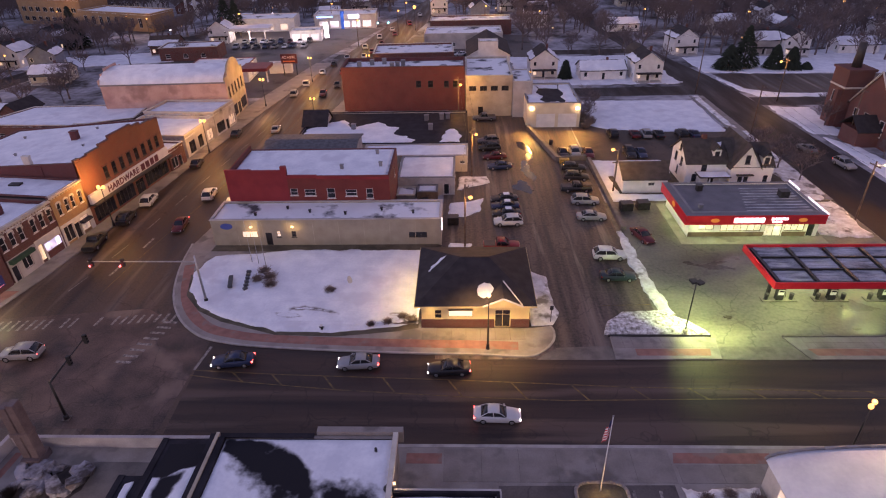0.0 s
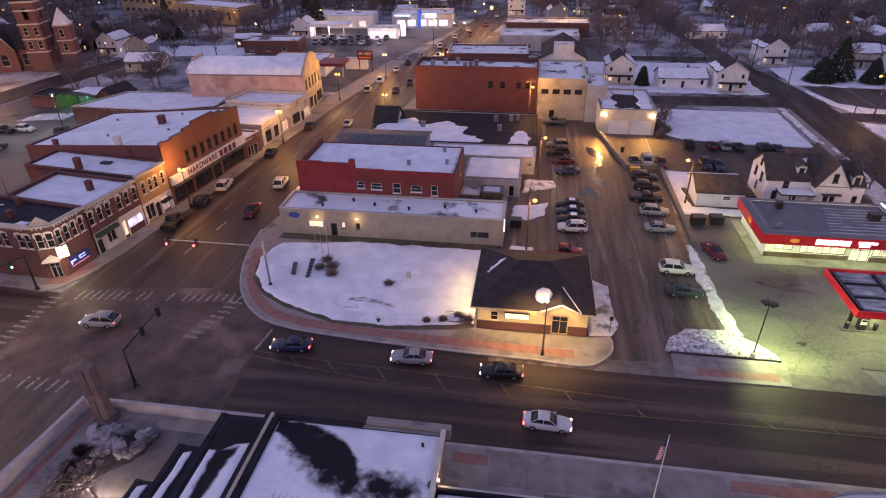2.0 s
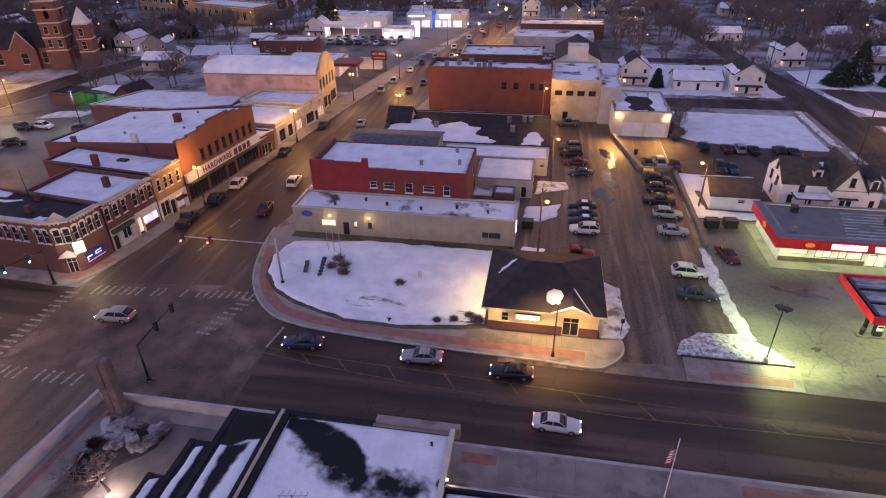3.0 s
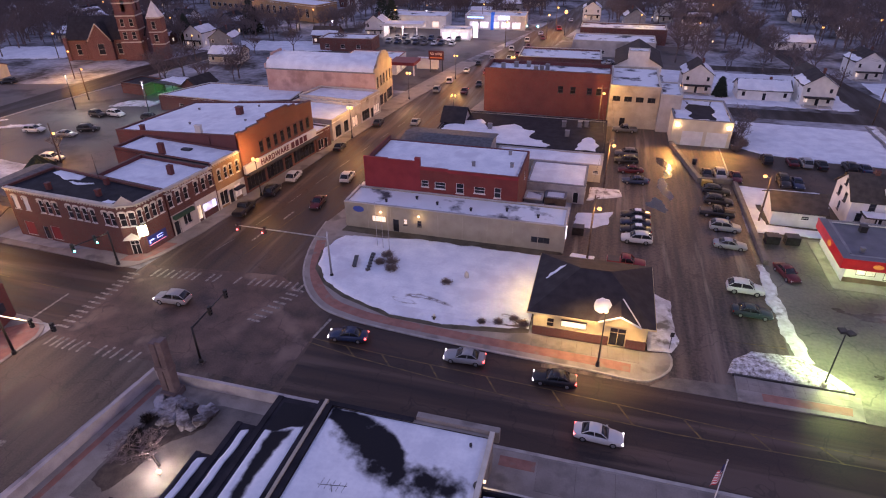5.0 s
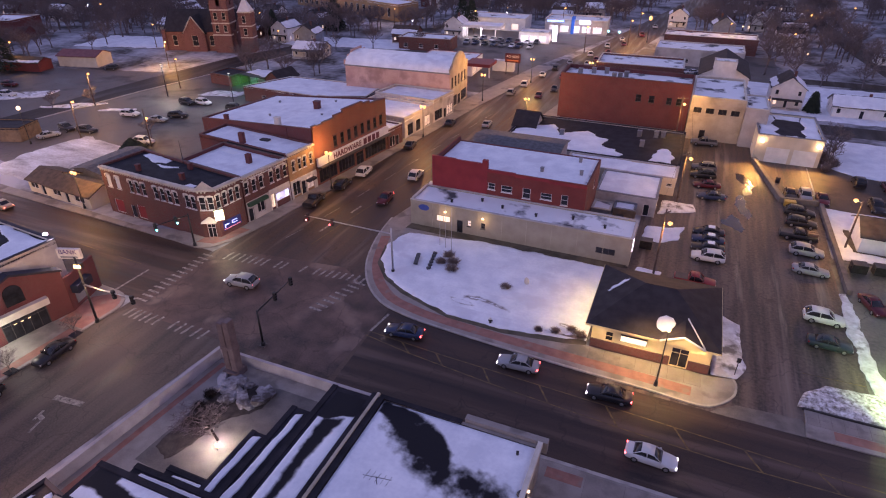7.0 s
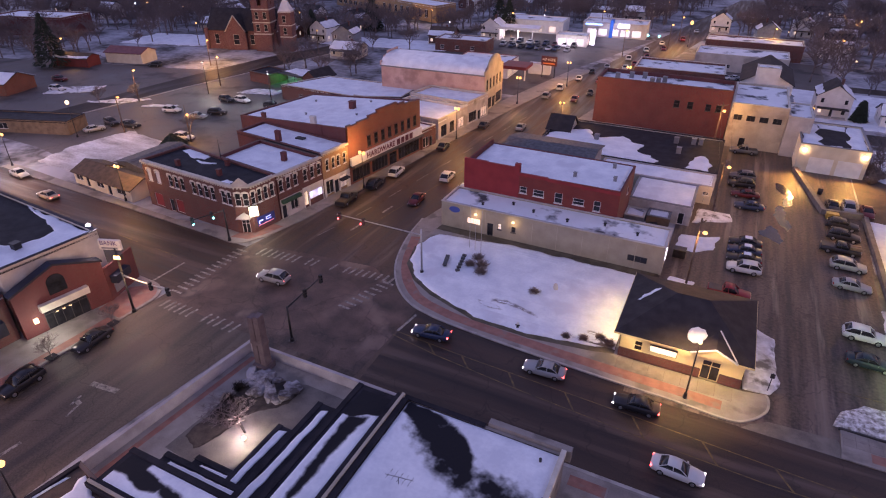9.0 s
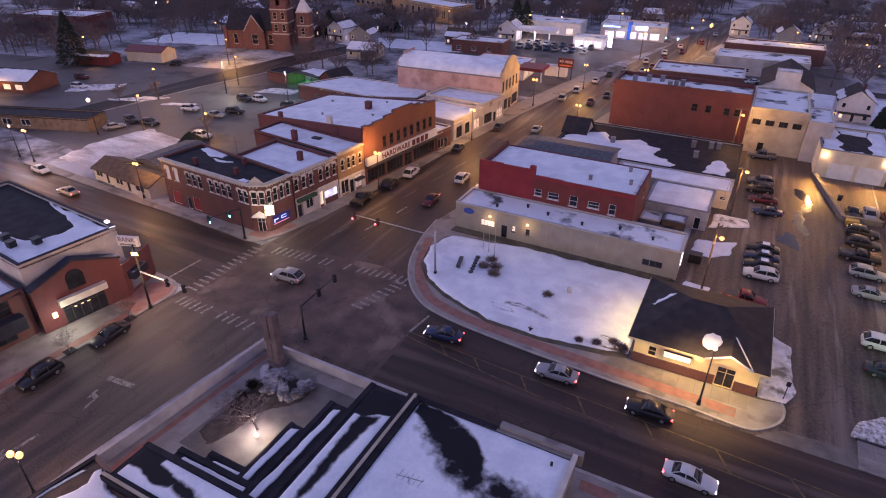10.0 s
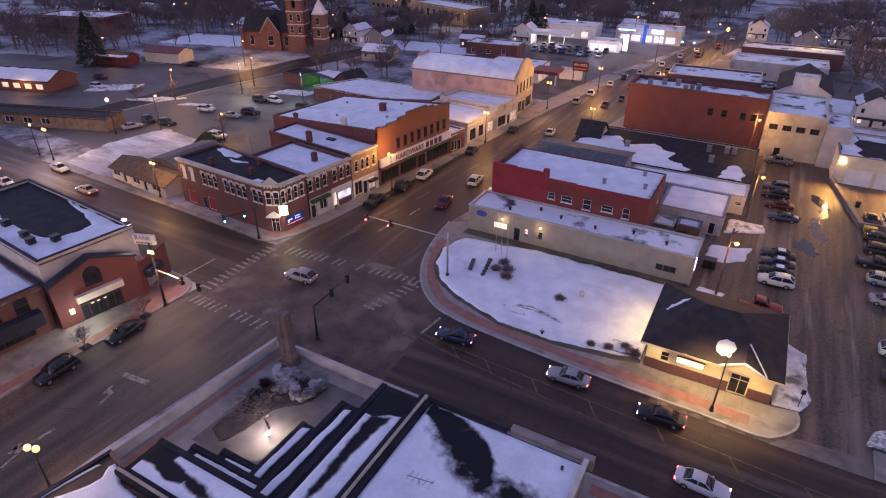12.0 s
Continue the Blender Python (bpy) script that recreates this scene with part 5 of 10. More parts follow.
def canopy():
    ob = thing("fuel_canopy", "flat fuel canopy with red edge and snow on its trays", "canopy", pose(37.6, 59.4, 0))
    w, d = 34.0, 9.2
    part("deck", boxes((0.15, w - 0.15, 0.15, d - 0.15, 4.75, 5.0)), WHITE_PAINT, ob)
    part("fascia", boxes((0, w, 0, 0.14, 4.6, 5.5), (0, w, d - 0.14, d, 4.6, 5.5), (0, 0.14, 0.142, d - 0.142, 4.6, 5.5), (w - 0.14, w, 0.142, d - 0.142, 4.6, 5.5)), RED_BAND, ob, "red canopy edge")
    part("deck_top", boxes((0.145, w - 0.145, 0.145, d - 0.145, 5.0, 5.06)), BLUE_MEMBRANE, ob)
    for k in range(7):
        for j in range(3):
            x0, y0 = 1.2 + k * 4.7, 1.0 + j * 2.9
            part("roof_snow", snow_sheet([(x0, y0), (x0 + 3.9, y0), (x0 + 3.9, y0 + 2.3), (x0, y0 + 2.3)], 5.062, 0.07, 0.12, 0.5, 0.1, k + j), MELTING, ob, "thin melting snow in a roof tray")
    for j in range(4):
        part("roof_rib", boxes((0.3, w - 0.3, 0.45 + j * 2.92, 0.62 + j * 2.92, 5.062, 5.3)), DARK_METAL, ob)
    for k in range(8):
        part("roof_rib", boxes((0.55 + k * 4.7, 0.9 + k * 4.7, 0.65, d - 0.65, 5.063, 5.36)), DARK_METAL, ob)
    for x in (2.6, 8.8, 10.9, 17, 23, 29):
        part("column", boxes((x - 0.18, x + 0.18, 4.9, 5.26, 0, 4.75)), DARK_METAL, ob)
    for k in range(7):
        for y in (3.0, 7.0):
            part("canopy_light", boxes((2.4 + k * 4.7, 3.0 + k * 4.7, y - 0.3, y + 0.3, 4.70, 4.745)), FLOOD_GLOW, ob)
    for x in (5, 15, 26):
        for y in (3, 7):
            spot(37.4 + x, 58.6 + y, 4.6, (37.4 + x, 58.6 + y, 0), 700, FLOOD, 152, 0.4)
    pump = thing("fuel_pump", "red and white fuel pump on a concrete island", "fuel pump", pose(41.2, 63.6, 0.014), "fuel pumps")
    part("island", boxes((-2.2, 2.2, -0.55, 0.55, 0, 0.16)), OLD_CONCRETE, pump)
    part("cabinet", boxes((-0.45, 0.45, -0.3, 0.3, 0.16, 1.9)), DARK_METAL, pump, "dark pump cabinet")
    part("panel", boxes((-0.38, 0.38, -0.33, -0.302, 0.95, 1.75)), WHITE_PAINT, pump)
    part("display", boxes((-0.3, 0.3, -0.345, -0.332, 1.4, 1.65)), GLASS, pump)
    part("topper", boxes((-0.5, 0.5, -0.32, 0.32, 1.9, 2.2)), RED_BAND, pump)
    for s in (-1, 1):
        bm = bmesh.new()
        tube(bm, (s * 1.6, 0, 0.16), (s * 1.6, 0, 1.0), 0.28, 0.28, 10)
        part("waste_bin", bm, DARK_METAL, pump)
        bm = bmesh.new()
        tube(bm, (s * 0.5, -0.2, 1.5), (s * 0.75, -0.25, 0.6), 0.03, 0.03, 5), tube(bm, (s * 0.75, -0.25, 0.6), (s * 0.5, -0.2, 0.4), 0.03, 0.03, 5)
        part("hose", bm, DARK_METAL, pump)
    for x in (47.8, 54.4, 61.0):
        copy_thing(pump, pose(x, 63.6, 0.014))


canopy()


# ---- the brick shops along the west side of the main street ----
NEON_BLUE = glow("blue_neon", (0.22, 0.42, 1.0), 1.8)
NEON_RED = glow("red_neon", (1.0, 0.08, 0.10), 1.5)
PURPLE_SHOP = display("violet_shop_window", (0.75, 0.78, 1.0), 1.5)
AMBER_SHOP = display("amber_shop_window", (1.0, 0.72, 0.25), 1.2)

tavern = lot_building("corner_tavern", "two-storey red brick corner tavern with stone window hoods", "building",
                      [(-88.6, 62.6), (-66.75, 61.1), (-64.35, 62.3), (-63.62, 67.7), (-77.0, 69.6), (-87.4, 71.2)], 8.15, DARK_BRICK, 0.25,
                      {0: rows_of(2, 1.0, 2.2, 4.9, 1.1, 2.2, "hood", WHITE_PAINT) + rows_of(3, 6.4, 1.5, 4.9, 1.0, 2.2, "hood") + rows_of(4, 12.2, 1.5, 4.9, 1.0, 2.2, "hood") + [(19.2, 4.9, 1.0, 2.2, "hood"), (20.5, 4.9, 1.0, 2.2, "hood"), (1.5, 0.3, 2.2, 2.4, "door", RED_PAINT), (5.4, 0.05, 1.1, 2.3, "door"), (7.0, 0.3, 2.0, 2.4, "door", RED_PAINT)],
                       1: [(0.25, 4.9, 0.95, 2.2, "hood"), (1.5, 4.9, 0.95, 2.2, "hood"), (0.7, 0.05, 1.3, 2.4, "doors")],
                       2: rows_of(4, 0.2, 1.3, 5.0, 0.85, 2.2, "hood") + [(0.7, 1.0, 3.4, 1.5, "grid")]}, roof=TAR, coping=LIMESTONE, cornice=(0, 1, 2))
bm = bmesh.new()
v = [bm.verts.new(p) for p in ((0, 0, 0), (2.9, 0, 0), (1.45, 0, 1.25), (0, 0.35, 0), (2.9, 0.35, 0), (1.45, 0.35, 1.25))]
for q in ((0, 1, 2), (5, 4, 3), (0, 2, 5, 3), (2, 1, 4, 5), (1, 0, 3, 4)):
    bm.faces.new([v[i] for i in q])
part("pediment", bm, LIMESTONE, tavern, "pale stone corner pediment", pose(21.75, -1.62, 8.42, 0, 0, 26.6))
bm = bmesh.new()
v = [bm.verts.new(p) for p in ((0, -0.9, 0), (2.4, -0.9, 0), (2.4, 0, 0), (0, 0, 0), (1.2, 0, 0.8))]
for q in ((0, 1, 4), (1, 2, 4), (2, 3, 4), (3, 0, 4), (3, 2, 1, 0)):
    bm.faces.new([v[i] for i in q])
part("door_canopy", bm, LIMESTONE, tavern, "", pose(21.95, -1.5, 3.0, 0, 0, 26.6))
sign = part("hanging_sign", boxes((-0.12, 0.12, -1.5, -0.1, 3.4, 5.2), (-1.5, -0.122, -0.85, -0.75, 4.9, 5.0)), DARK_METAL, tavern, "", pose(25.4, 0.0, 0, 0, 0, -45))
part("sign_face", boxes((-0.16, -0.125, -1.46, -0.14, 3.46, 4.88), (0.125, 0.16, -1.46, -0.14, 3.46, 5.14)), glow("tavern_sign_glow", (0.95, 1.0, 0.36), 3.5), sign, "bright yellow-white lit sign face")
lamp(-62.6, 61.0, 4.2, 420, (1.0, 0.86, 0.4), 0.3)
T2 = pose(24.25, -0.3, 0, 0, 0, 82.3)
part("neon_panel", boxes((0.6, 4.2, -0.12, -0.05, 0.95, 2.55)), surface("blue_sign_board", (0.02, 0.03, 0.16), (0.03, 0.045, 0.22), 1, 0.5, 0), tavern, "", T2)
part("neon_tube", boxes((0.8, 1.7, -0.17, -0.125, 1.75, 1.95), (0.8, 1.0, -0.17, -0.125, 1.4, 1.75), (2.3, 3.4, -0.17, -0.125, 1.6, 1.72), (2.3, 3.4, -0.17, -0.125, 2.0, 2.12), (2.3, 2.45, -0.17, -0.125, 1.72, 2.0)), NEON_BLUE, tavern, "blue neon tubes in a window", T2)
part("neon_tube", boxes((0.7, 3.9, -0.17, -0.125, 1.1, 1.16)), NEON_RED, tavern, "red neon tube in a window", T2)
for pts in ([(2.6, 7.2), (7.0, 5.0), (9.6, 5.6), (9.4, 7.0), (3.2, 8.2)], [(8.2, 4.3), (10.4, 4.0), (13.0, 4.9), (10.0, 4.8)], [(18.6, -0.6), (20.4, -0.9), (20.6, 0.4), (19.2, 0.6)]):
    part("roof_snow", snow_sheet(pts, 8.16, 0.12, 0.5, 0.5, 0.3, 3), SNOW, tavern, "snow drifts on a black roof")
for x, y in ((7.4, 1.4), (16.8, 1.3), (14.8, 5.2)):
    part("chimney", boxes((-0.32, 0.32, -0.32, 0.32, 0, 1.0), (-0.37, 0.37, -0.37, 0.37, 1.0, 1.12)), RED_BRICK, tavern, "", pose(x, y, 8.17))
bm = bmesh.new()
tube(bm, (0, 0, 0), (0, 0, 4.2), 0.05, 0.03, 6)
part("vent_pipe", bm, DARK_METAL, tavern, "", pose(12.0, 6.6, 8.15))

shop2 = lot_building("brick_shop", "two-storey brick shop with stone window hoods", "building", [(-78.4, 70.1), (-63.6, 68.0), (-62.24, 78.2), (-77.6, 80.2)], 7.6, RED_BRICK, 0.6,
                     {1: rows_of(3, 0.25, 1.65, 5.0, 0.9, 2.1, "hood") + rows_of(3, 5.85, 1.65, 5.0, 0.9, 2.1, "hood") + [(2.3, 0.95, 1.7, 1.8, "grid"), (0.3, 0.05, 1.1, 2.4, "door"), (5.5, 0.5, 0.9, 2.5, "shop", AMBER_SHOP), (6.7, 1.2, 3.3, 1.5, "shop", PURPLE_SHOP)]}, walls={1: DARK_BRICK}, coping=LIMESTONE, cornice=(1,), snow_inset=0.03)
S2 = pose(14.8, -2.1, 0, 0, 0, 82.4)
for q in ((0.02, 0.29, -0.1, -0.004, 0.02, 3.7), (1.41, 2.29, -0.1, -0.004, 0.02, 3.7), (2.29, 4.01, -0.1, -0.004, 0.02, 0.93), (2.29, 4.01, -0.1, -0.004, 2.77, 3.7), (4.01, 5.2, -0.1, -0.004, 0.02, 3.7), (0.29, 1.41, -0.1, -0.004, 2.46, 3.7)):
    part("front_panel", boxes(q), GREY_RENDER, shop2, "grey rendered ground-floor front", S2)
for q in ((5.21, 5.49, -0.1, -0.004, 0.02, 3.9), (6.41, 6.69, -0.1, -0.004, 0.02, 3.9), (5.49, 6.41, -0.1, -0.004, 3.02, 3.9), (6.69, 10.2, -0.1, -0.004, 2.72, 3.9), (10.01, 10.2, -0.1, -0.004, 0.02, 2.72)):
    part("front_panel", boxes(q), PALE_TRIM, shop2, "pale painted shop front trim", S2)
part("awning", boxes((0.2, 4.4, -0.75, -0.11, 3.05, 3.6)), GREEN_TRIM, shop2, "dark green canvas awning", S2)
part("chimney", boxes((-0.4, 0.4, -0.4, 0.4, 0, 1.6)), RED_BRICK, shop2, "", pose(11.0, 4.6, 7.76))
part("roof_stain", prism([(2.4, 7.4), (5.6, 6.8), (6.2, 7.8), (3.0, 8.6)], 7.74, 7.80), SNOWY_MEMBRANE, shop2, "bare damp patch on the snowy roof")
shop3 = lot_building("brick_shop", "two-storey yellow brick shop with pale bracketed cornice", "building", [(-84.2, 81.2), (-62.22, 78.35), (-61.3, 85.2), (-83.6, 88.2)], 8.3, YELLOW_BRICK, 0.3,
                     {1: [(0.9, 5.05, 0.8, 2.0, "hood"), (2.5, 5.05, 0.8, 2.0, "hood"), (3.8, 5.05, 0.8, 2.0, "hood"), (5.5, 5.05, 0.8, 2.0, "hood"), (0.5, 0.5, 2.0, 2.6, "shop"), (2.7, 0.05, 1.2, 2.6, "door"), (4.2, 0.6, 1.8, 2.4, "shop", DIM)]}, walls={0: RED_BRICK, 2: RED_BRICK, 3: RED_BRICK}, cornice=(1,), snow_inset=0.05, roof=TAR)
part("wall_cover", boxes((7.6, 21.6, -0.05, -0.004, 6.9, 8.58)), TAR, shop3, "black membrane over the upper side wall", pose(0, 0, 0, 0, 0, -7.39))
S3 = pose(21.98, -2.85, 0, 0, 0, 82.35)
for q in ((0.02, 0.49, -0.12, -0.004, 0.02, 3.6), (2.51, 2.69, -0.12, -0.004, 0.02, 3.6), (3.91, 4.19, -0.12, -0.004, 0.02, 3.6), (6.01, 6.88, -0.12, -0.004, 0.02, 3.6), (0.49, 2.51, -0.12, -0.004, 3.12, 3.6), (2.69, 3.91, -0.12, -0.004, 2.67, 3.6), (4.19, 6.01, -0.12, -0.004, 3.02, 3.6)):
    part("front_panel", boxes(q), PALE_TRIM, shop3, "pale painted shop front", S3)
part("awning", boxes((3.9, 6.0, -0.9, -0.125, 2.2, 2.6)), NAVY_CANVAS, shop3, "dark blue shop awning", S3)
for x, y in ((10.6, -0.4), (16.2, 5.2)):
    part("chimney", boxes((-0.5, 0.5, -0.35, 0.35, 0, 2.0)), RED_BRICK, shop3, "", pose(x, y, 8.46))
part("skylight", boxes((-0.9, 0.9, -0.5, 0.5, 0, 0.3)), DARK_METAL, shop3, "low dark roof light", pose(13.5, 2.4, 8.4))


def hardware_store():
    """A long brick store whose roof falls towards the back."""
    ob = thing("hardware_store", "wide two-storey orange brick hardware store with snowy roof", "building", pose(-90.4, 88.9, 0))
    sw, se, ne, nw = (0, 0), (29.15, -3.5), (32.1, 19.2), (3.6, 20.2)
    low, high = 8.5, 10.9
    holes = [(5.4 + 2.15 * k, 6.15, 1.1, 2.2, "arch", GLASS) for k in range(8)] + [(0.6, 0.4, 5.2, 2.6, "shop"), (6.4, 0.4, 5.0, 2.6, "shop"), (12.0, 0.05, 2.4, 2.7, "doors"), (15.0, 0.4, 7.4, 2.6, "shop")]
    far = math.dist(se, ne)
    front = pose(*se, 0, 0, 0, math.degrees(math.atan2(ne[1] - se[1], ne[0] - se[0])))
    part("wall", wall_bm(far, high + 0.25, holes, ends=False), ORANGE_BRICK, ob, "", front)
    for q in holes:
        window(ob, front @ pose(q[0], 0, q[1]), q[2], q[3], q[4], DARK_TRIM, q[5] if len(q) > 5 else None)
    for a, b, za, zb in ((sw, se, low, high), (ne, nw, high, low), (nw, sw, low, low)):
        run = math.dist(a, b)
        m = pose(*a, 0, 0, 0, math.degrees(math.atan2(b[1] - a[1], b[0] - a[0])))
        for name, z0, z1, y0, y1, material in (("wall", None, 0.3, 0, THICK, RED_BRICK), ("coping", 0.302, 0.40, -0.06, THICK + 0.05, DARK_BRICK)):
            bm = bmesh.new()
            x0, x1 = (0, run - 0.36) if b == se else (0.36, run) if a == ne else (0.36, run - 0.36)
            h0, h1 = za + (zb - za) * x0 / run, za + (zb - za) * x1 / run
            f = [bm.verts.new(p) for p in ((x0, y0, 0 if z0 is None else h0 + z0), (x1, y0, 0 if z0 is None else h1 + z0), (x1, y0, h1 + z1), (x0, y0, h0 + z1))]
            r = [bm.verts.new((w.co.x, y1, w.co.z)) for w in f]
            bm.faces.new(f), bm.faces.new(r[::-1])
            for i in range(4):
                bm.faces.new((f[i], r[i], r[(i + 1) % 4], f[(i + 1) % 4]))
            bmesh.ops.recalc_face_normals(bm, faces=bm.faces)
            part(name, bm, material, ob, "", m)
    window(ob, pose(0, 0, 0, 0, 0, -6.85) @ pose(2.2, -0.02, 5.6), 1.0, 1.8, "plain", DARK_TRIM, GLASS)
    fall = (high - low) / 29.5
    deck = prism([(0.3, 0.2), (28.9, -3.2), (31.8, 18.9), (3.8, 19.9)], low - 0.25, low)
    cover = snow_sheet([(0.5, 0.4), (28.6, -2.9), (31.5, 18.6), (4.0, 19.6)], low + 0.004, 0.14, 0.12, 1.0, 0.3, 3)
    for bm, material, name in ((deck, SNOWY_MEMBRANE, "roof"), (cover, SNOW, "roof_snow")):
        for w in bm.verts:
            w.co.z += fall * max(0.0, w.co.x - 0.1 * w.co.y)
        part(name, bm, material, ob, "white snow over the sloping roof" if name == "roof_snow" else "")
    steps = [(0.0, 1.2, 11.2, 11.6), (1.2, 3.0, 11.15, 11.35), (3.0, 6.2, 11.15, 11.6), (6.2, 8.8, 11.15, 12.0), (8.8, 15.2, 11.15, 12.55), (15.2, 17.6, 11.15, 12.1), (17.6, 20.4, 11.15, 11.6), (20.4, far, 11.15, 11.35)]
    for x0, x1, z0, z1 in steps:
        part("parapet", boxes((x0 + 0.001, x1 - 0.001, -0.02, 0.42, z0 + 0.003, z1)), ORANGE_BRICK, ob, "raised stepped brick parapet", front)
        part("parapet_coping", boxes((x0, x1 - 0.003, -0.08, 0.48, z1 + 0.002, z1 + 0.1)), DARK_BRICK, ob, "", front)
    for k in range(8):
        part("hood", boxes((5.25 + 2.15 * k, 6.65 + 2.15 * k, -0.1, -0.004, 8.37, 8.6)), DARK_BRICK, ob, "", front)
    board = part("sign_board", boxes((0.1, far - 0.1, -0.55, -0.05, 3.95, 5.5)), WHITE_PAINT, ob, "long white sign board with red letters", front)
    part("shop_canopy", boxes((0.1, far - 0.1, -1.3, -0.05, 3.68, 3.93)), DARK_TRIM, ob, "", front)
    red = surface("dark_red_letters", (0.10, 0.016, 0.03), (0.14, 0.022, 0.04), 1, 0.5, 0)
    curve = bpy.data.curves.new("sign_text", "FONT")
    curve.body, curve.size, curve.extrude, curve.space_character, curve.offset = "HARDWARE", 1.5, 0.02, 1.08, 0.04
    letters = new("sign_text", curve)
    curve.materials.append(red)
    letters.parent, letters.matrix_basis = board, pose(4.4, -0.58, 4.25, 90)
    bars(13.9, 4.12, [1.05, 1.05, 1.05, 1.05], 0.4, 1.2, -0.6, -0.56, red, board, "dark red bar of a brand sign")
    for x, y, z in ((9, 14, 9.2), (14, 4, 9.7), (22, 16, 10.2), (25, 6, 10.5)):
        vent(ob, x, y, z, 0.3, 0.3, 0.35)
    part("chimney", boxes((-0.55, 0.55, -0.55, 0.55, 0, 1.5), (-0.62, 0.62, -0.62, 0.62, 1.5, 1.65)), RED_BRICK, ob, "", pose(21, 10.5, 10.2))
    part("chimney", boxes((-0.4, 0.4, -0.3, 0.3, 0, 1.4), (-0.46, 0.46, -0.36, 0.36, 1.4, 1.55)), RED_BRICK, ob, "", pose(6.6, -0.2, 8.8))
    part("chimney", boxes((-0.55, 0.55, -0.35, 0.35, 0, 1.9), (-0.6, 0.6, -0.4, 0.4, 1.9, 2.0)), PALE_TRIM, ob, "pale rendered chimney", pose(20.4, -1.9, 10.0))
    return ob


hardware_store()

lot_building("low_shop", "narrow single-storey brown brick shop", "building", [(-75, 110.4), (-58.05, 108.3), (-57.3, 113.6), (-74.6, 115.6)], 4.0, DARK_BRICK, 0.4, {1: [(0.5, 0.4, 2.0, 2.2, "shop"), (2.9, 0.05, 1.1, 2.3, "door")]}, snow_inset=0.06)
lot_building("low_shop", "single-storey white-fronted shop with dark display windows", "building", [(-74.6, 117.0), (-57.65, 115.6), (-56.3, 128.6), (-73, 130.0)], 4.3, GREY_RENDER, 0.6, {1: [(1.2, 0.5, 2.4, 2.6, "shop"), (5.0, 0.5, 2.0, 2.6, "shop"), (9.0, 0.5, 2.6, 2.4, "shop", DIM)]}, walls={0: GREY_RENDER}, snow_inset=0.05, trim=DARK_TRIM)
lot_building("low_shop", "single-storey pale shop row with awnings", "building", [(-73, 130.2), (-56.25, 128.8), (-55.0, 138.8), (-71.6, 139.2)], 5.2, GREY_RENDER, 0.5, {1: [(0.6, 0.5, 3.6, 2.4, "shop"), (5.0, 0.05, 1.2, 2.4, "door"), (6.6, 0.5, 3.0, 2.4, "shop", DIM)]}, snow_inset=0.05, trim=DARK_TRIM)
lot_building("low_building", "low building with wide snowy roof behind the shops", "building", [(-112, 127.0), (-88, 126), (-76, 131), (-77, 142), (-106, 141)], 3.8, DARK_BRICK, 0.2, {0: [(6, 1, 1.4, 1.2), (14, 1, 1.4, 1.2)]}, snow_inset=0.03)
lot_building("low_building", "low brick rear wing with snowy roof", "building", [(-88, 112.4), (-75.2, 111.8), (-74.8, 126), (-87.4, 126.4)], 4.2, DARK_BRICK, 0.12, {}, snow_inset=0.06)


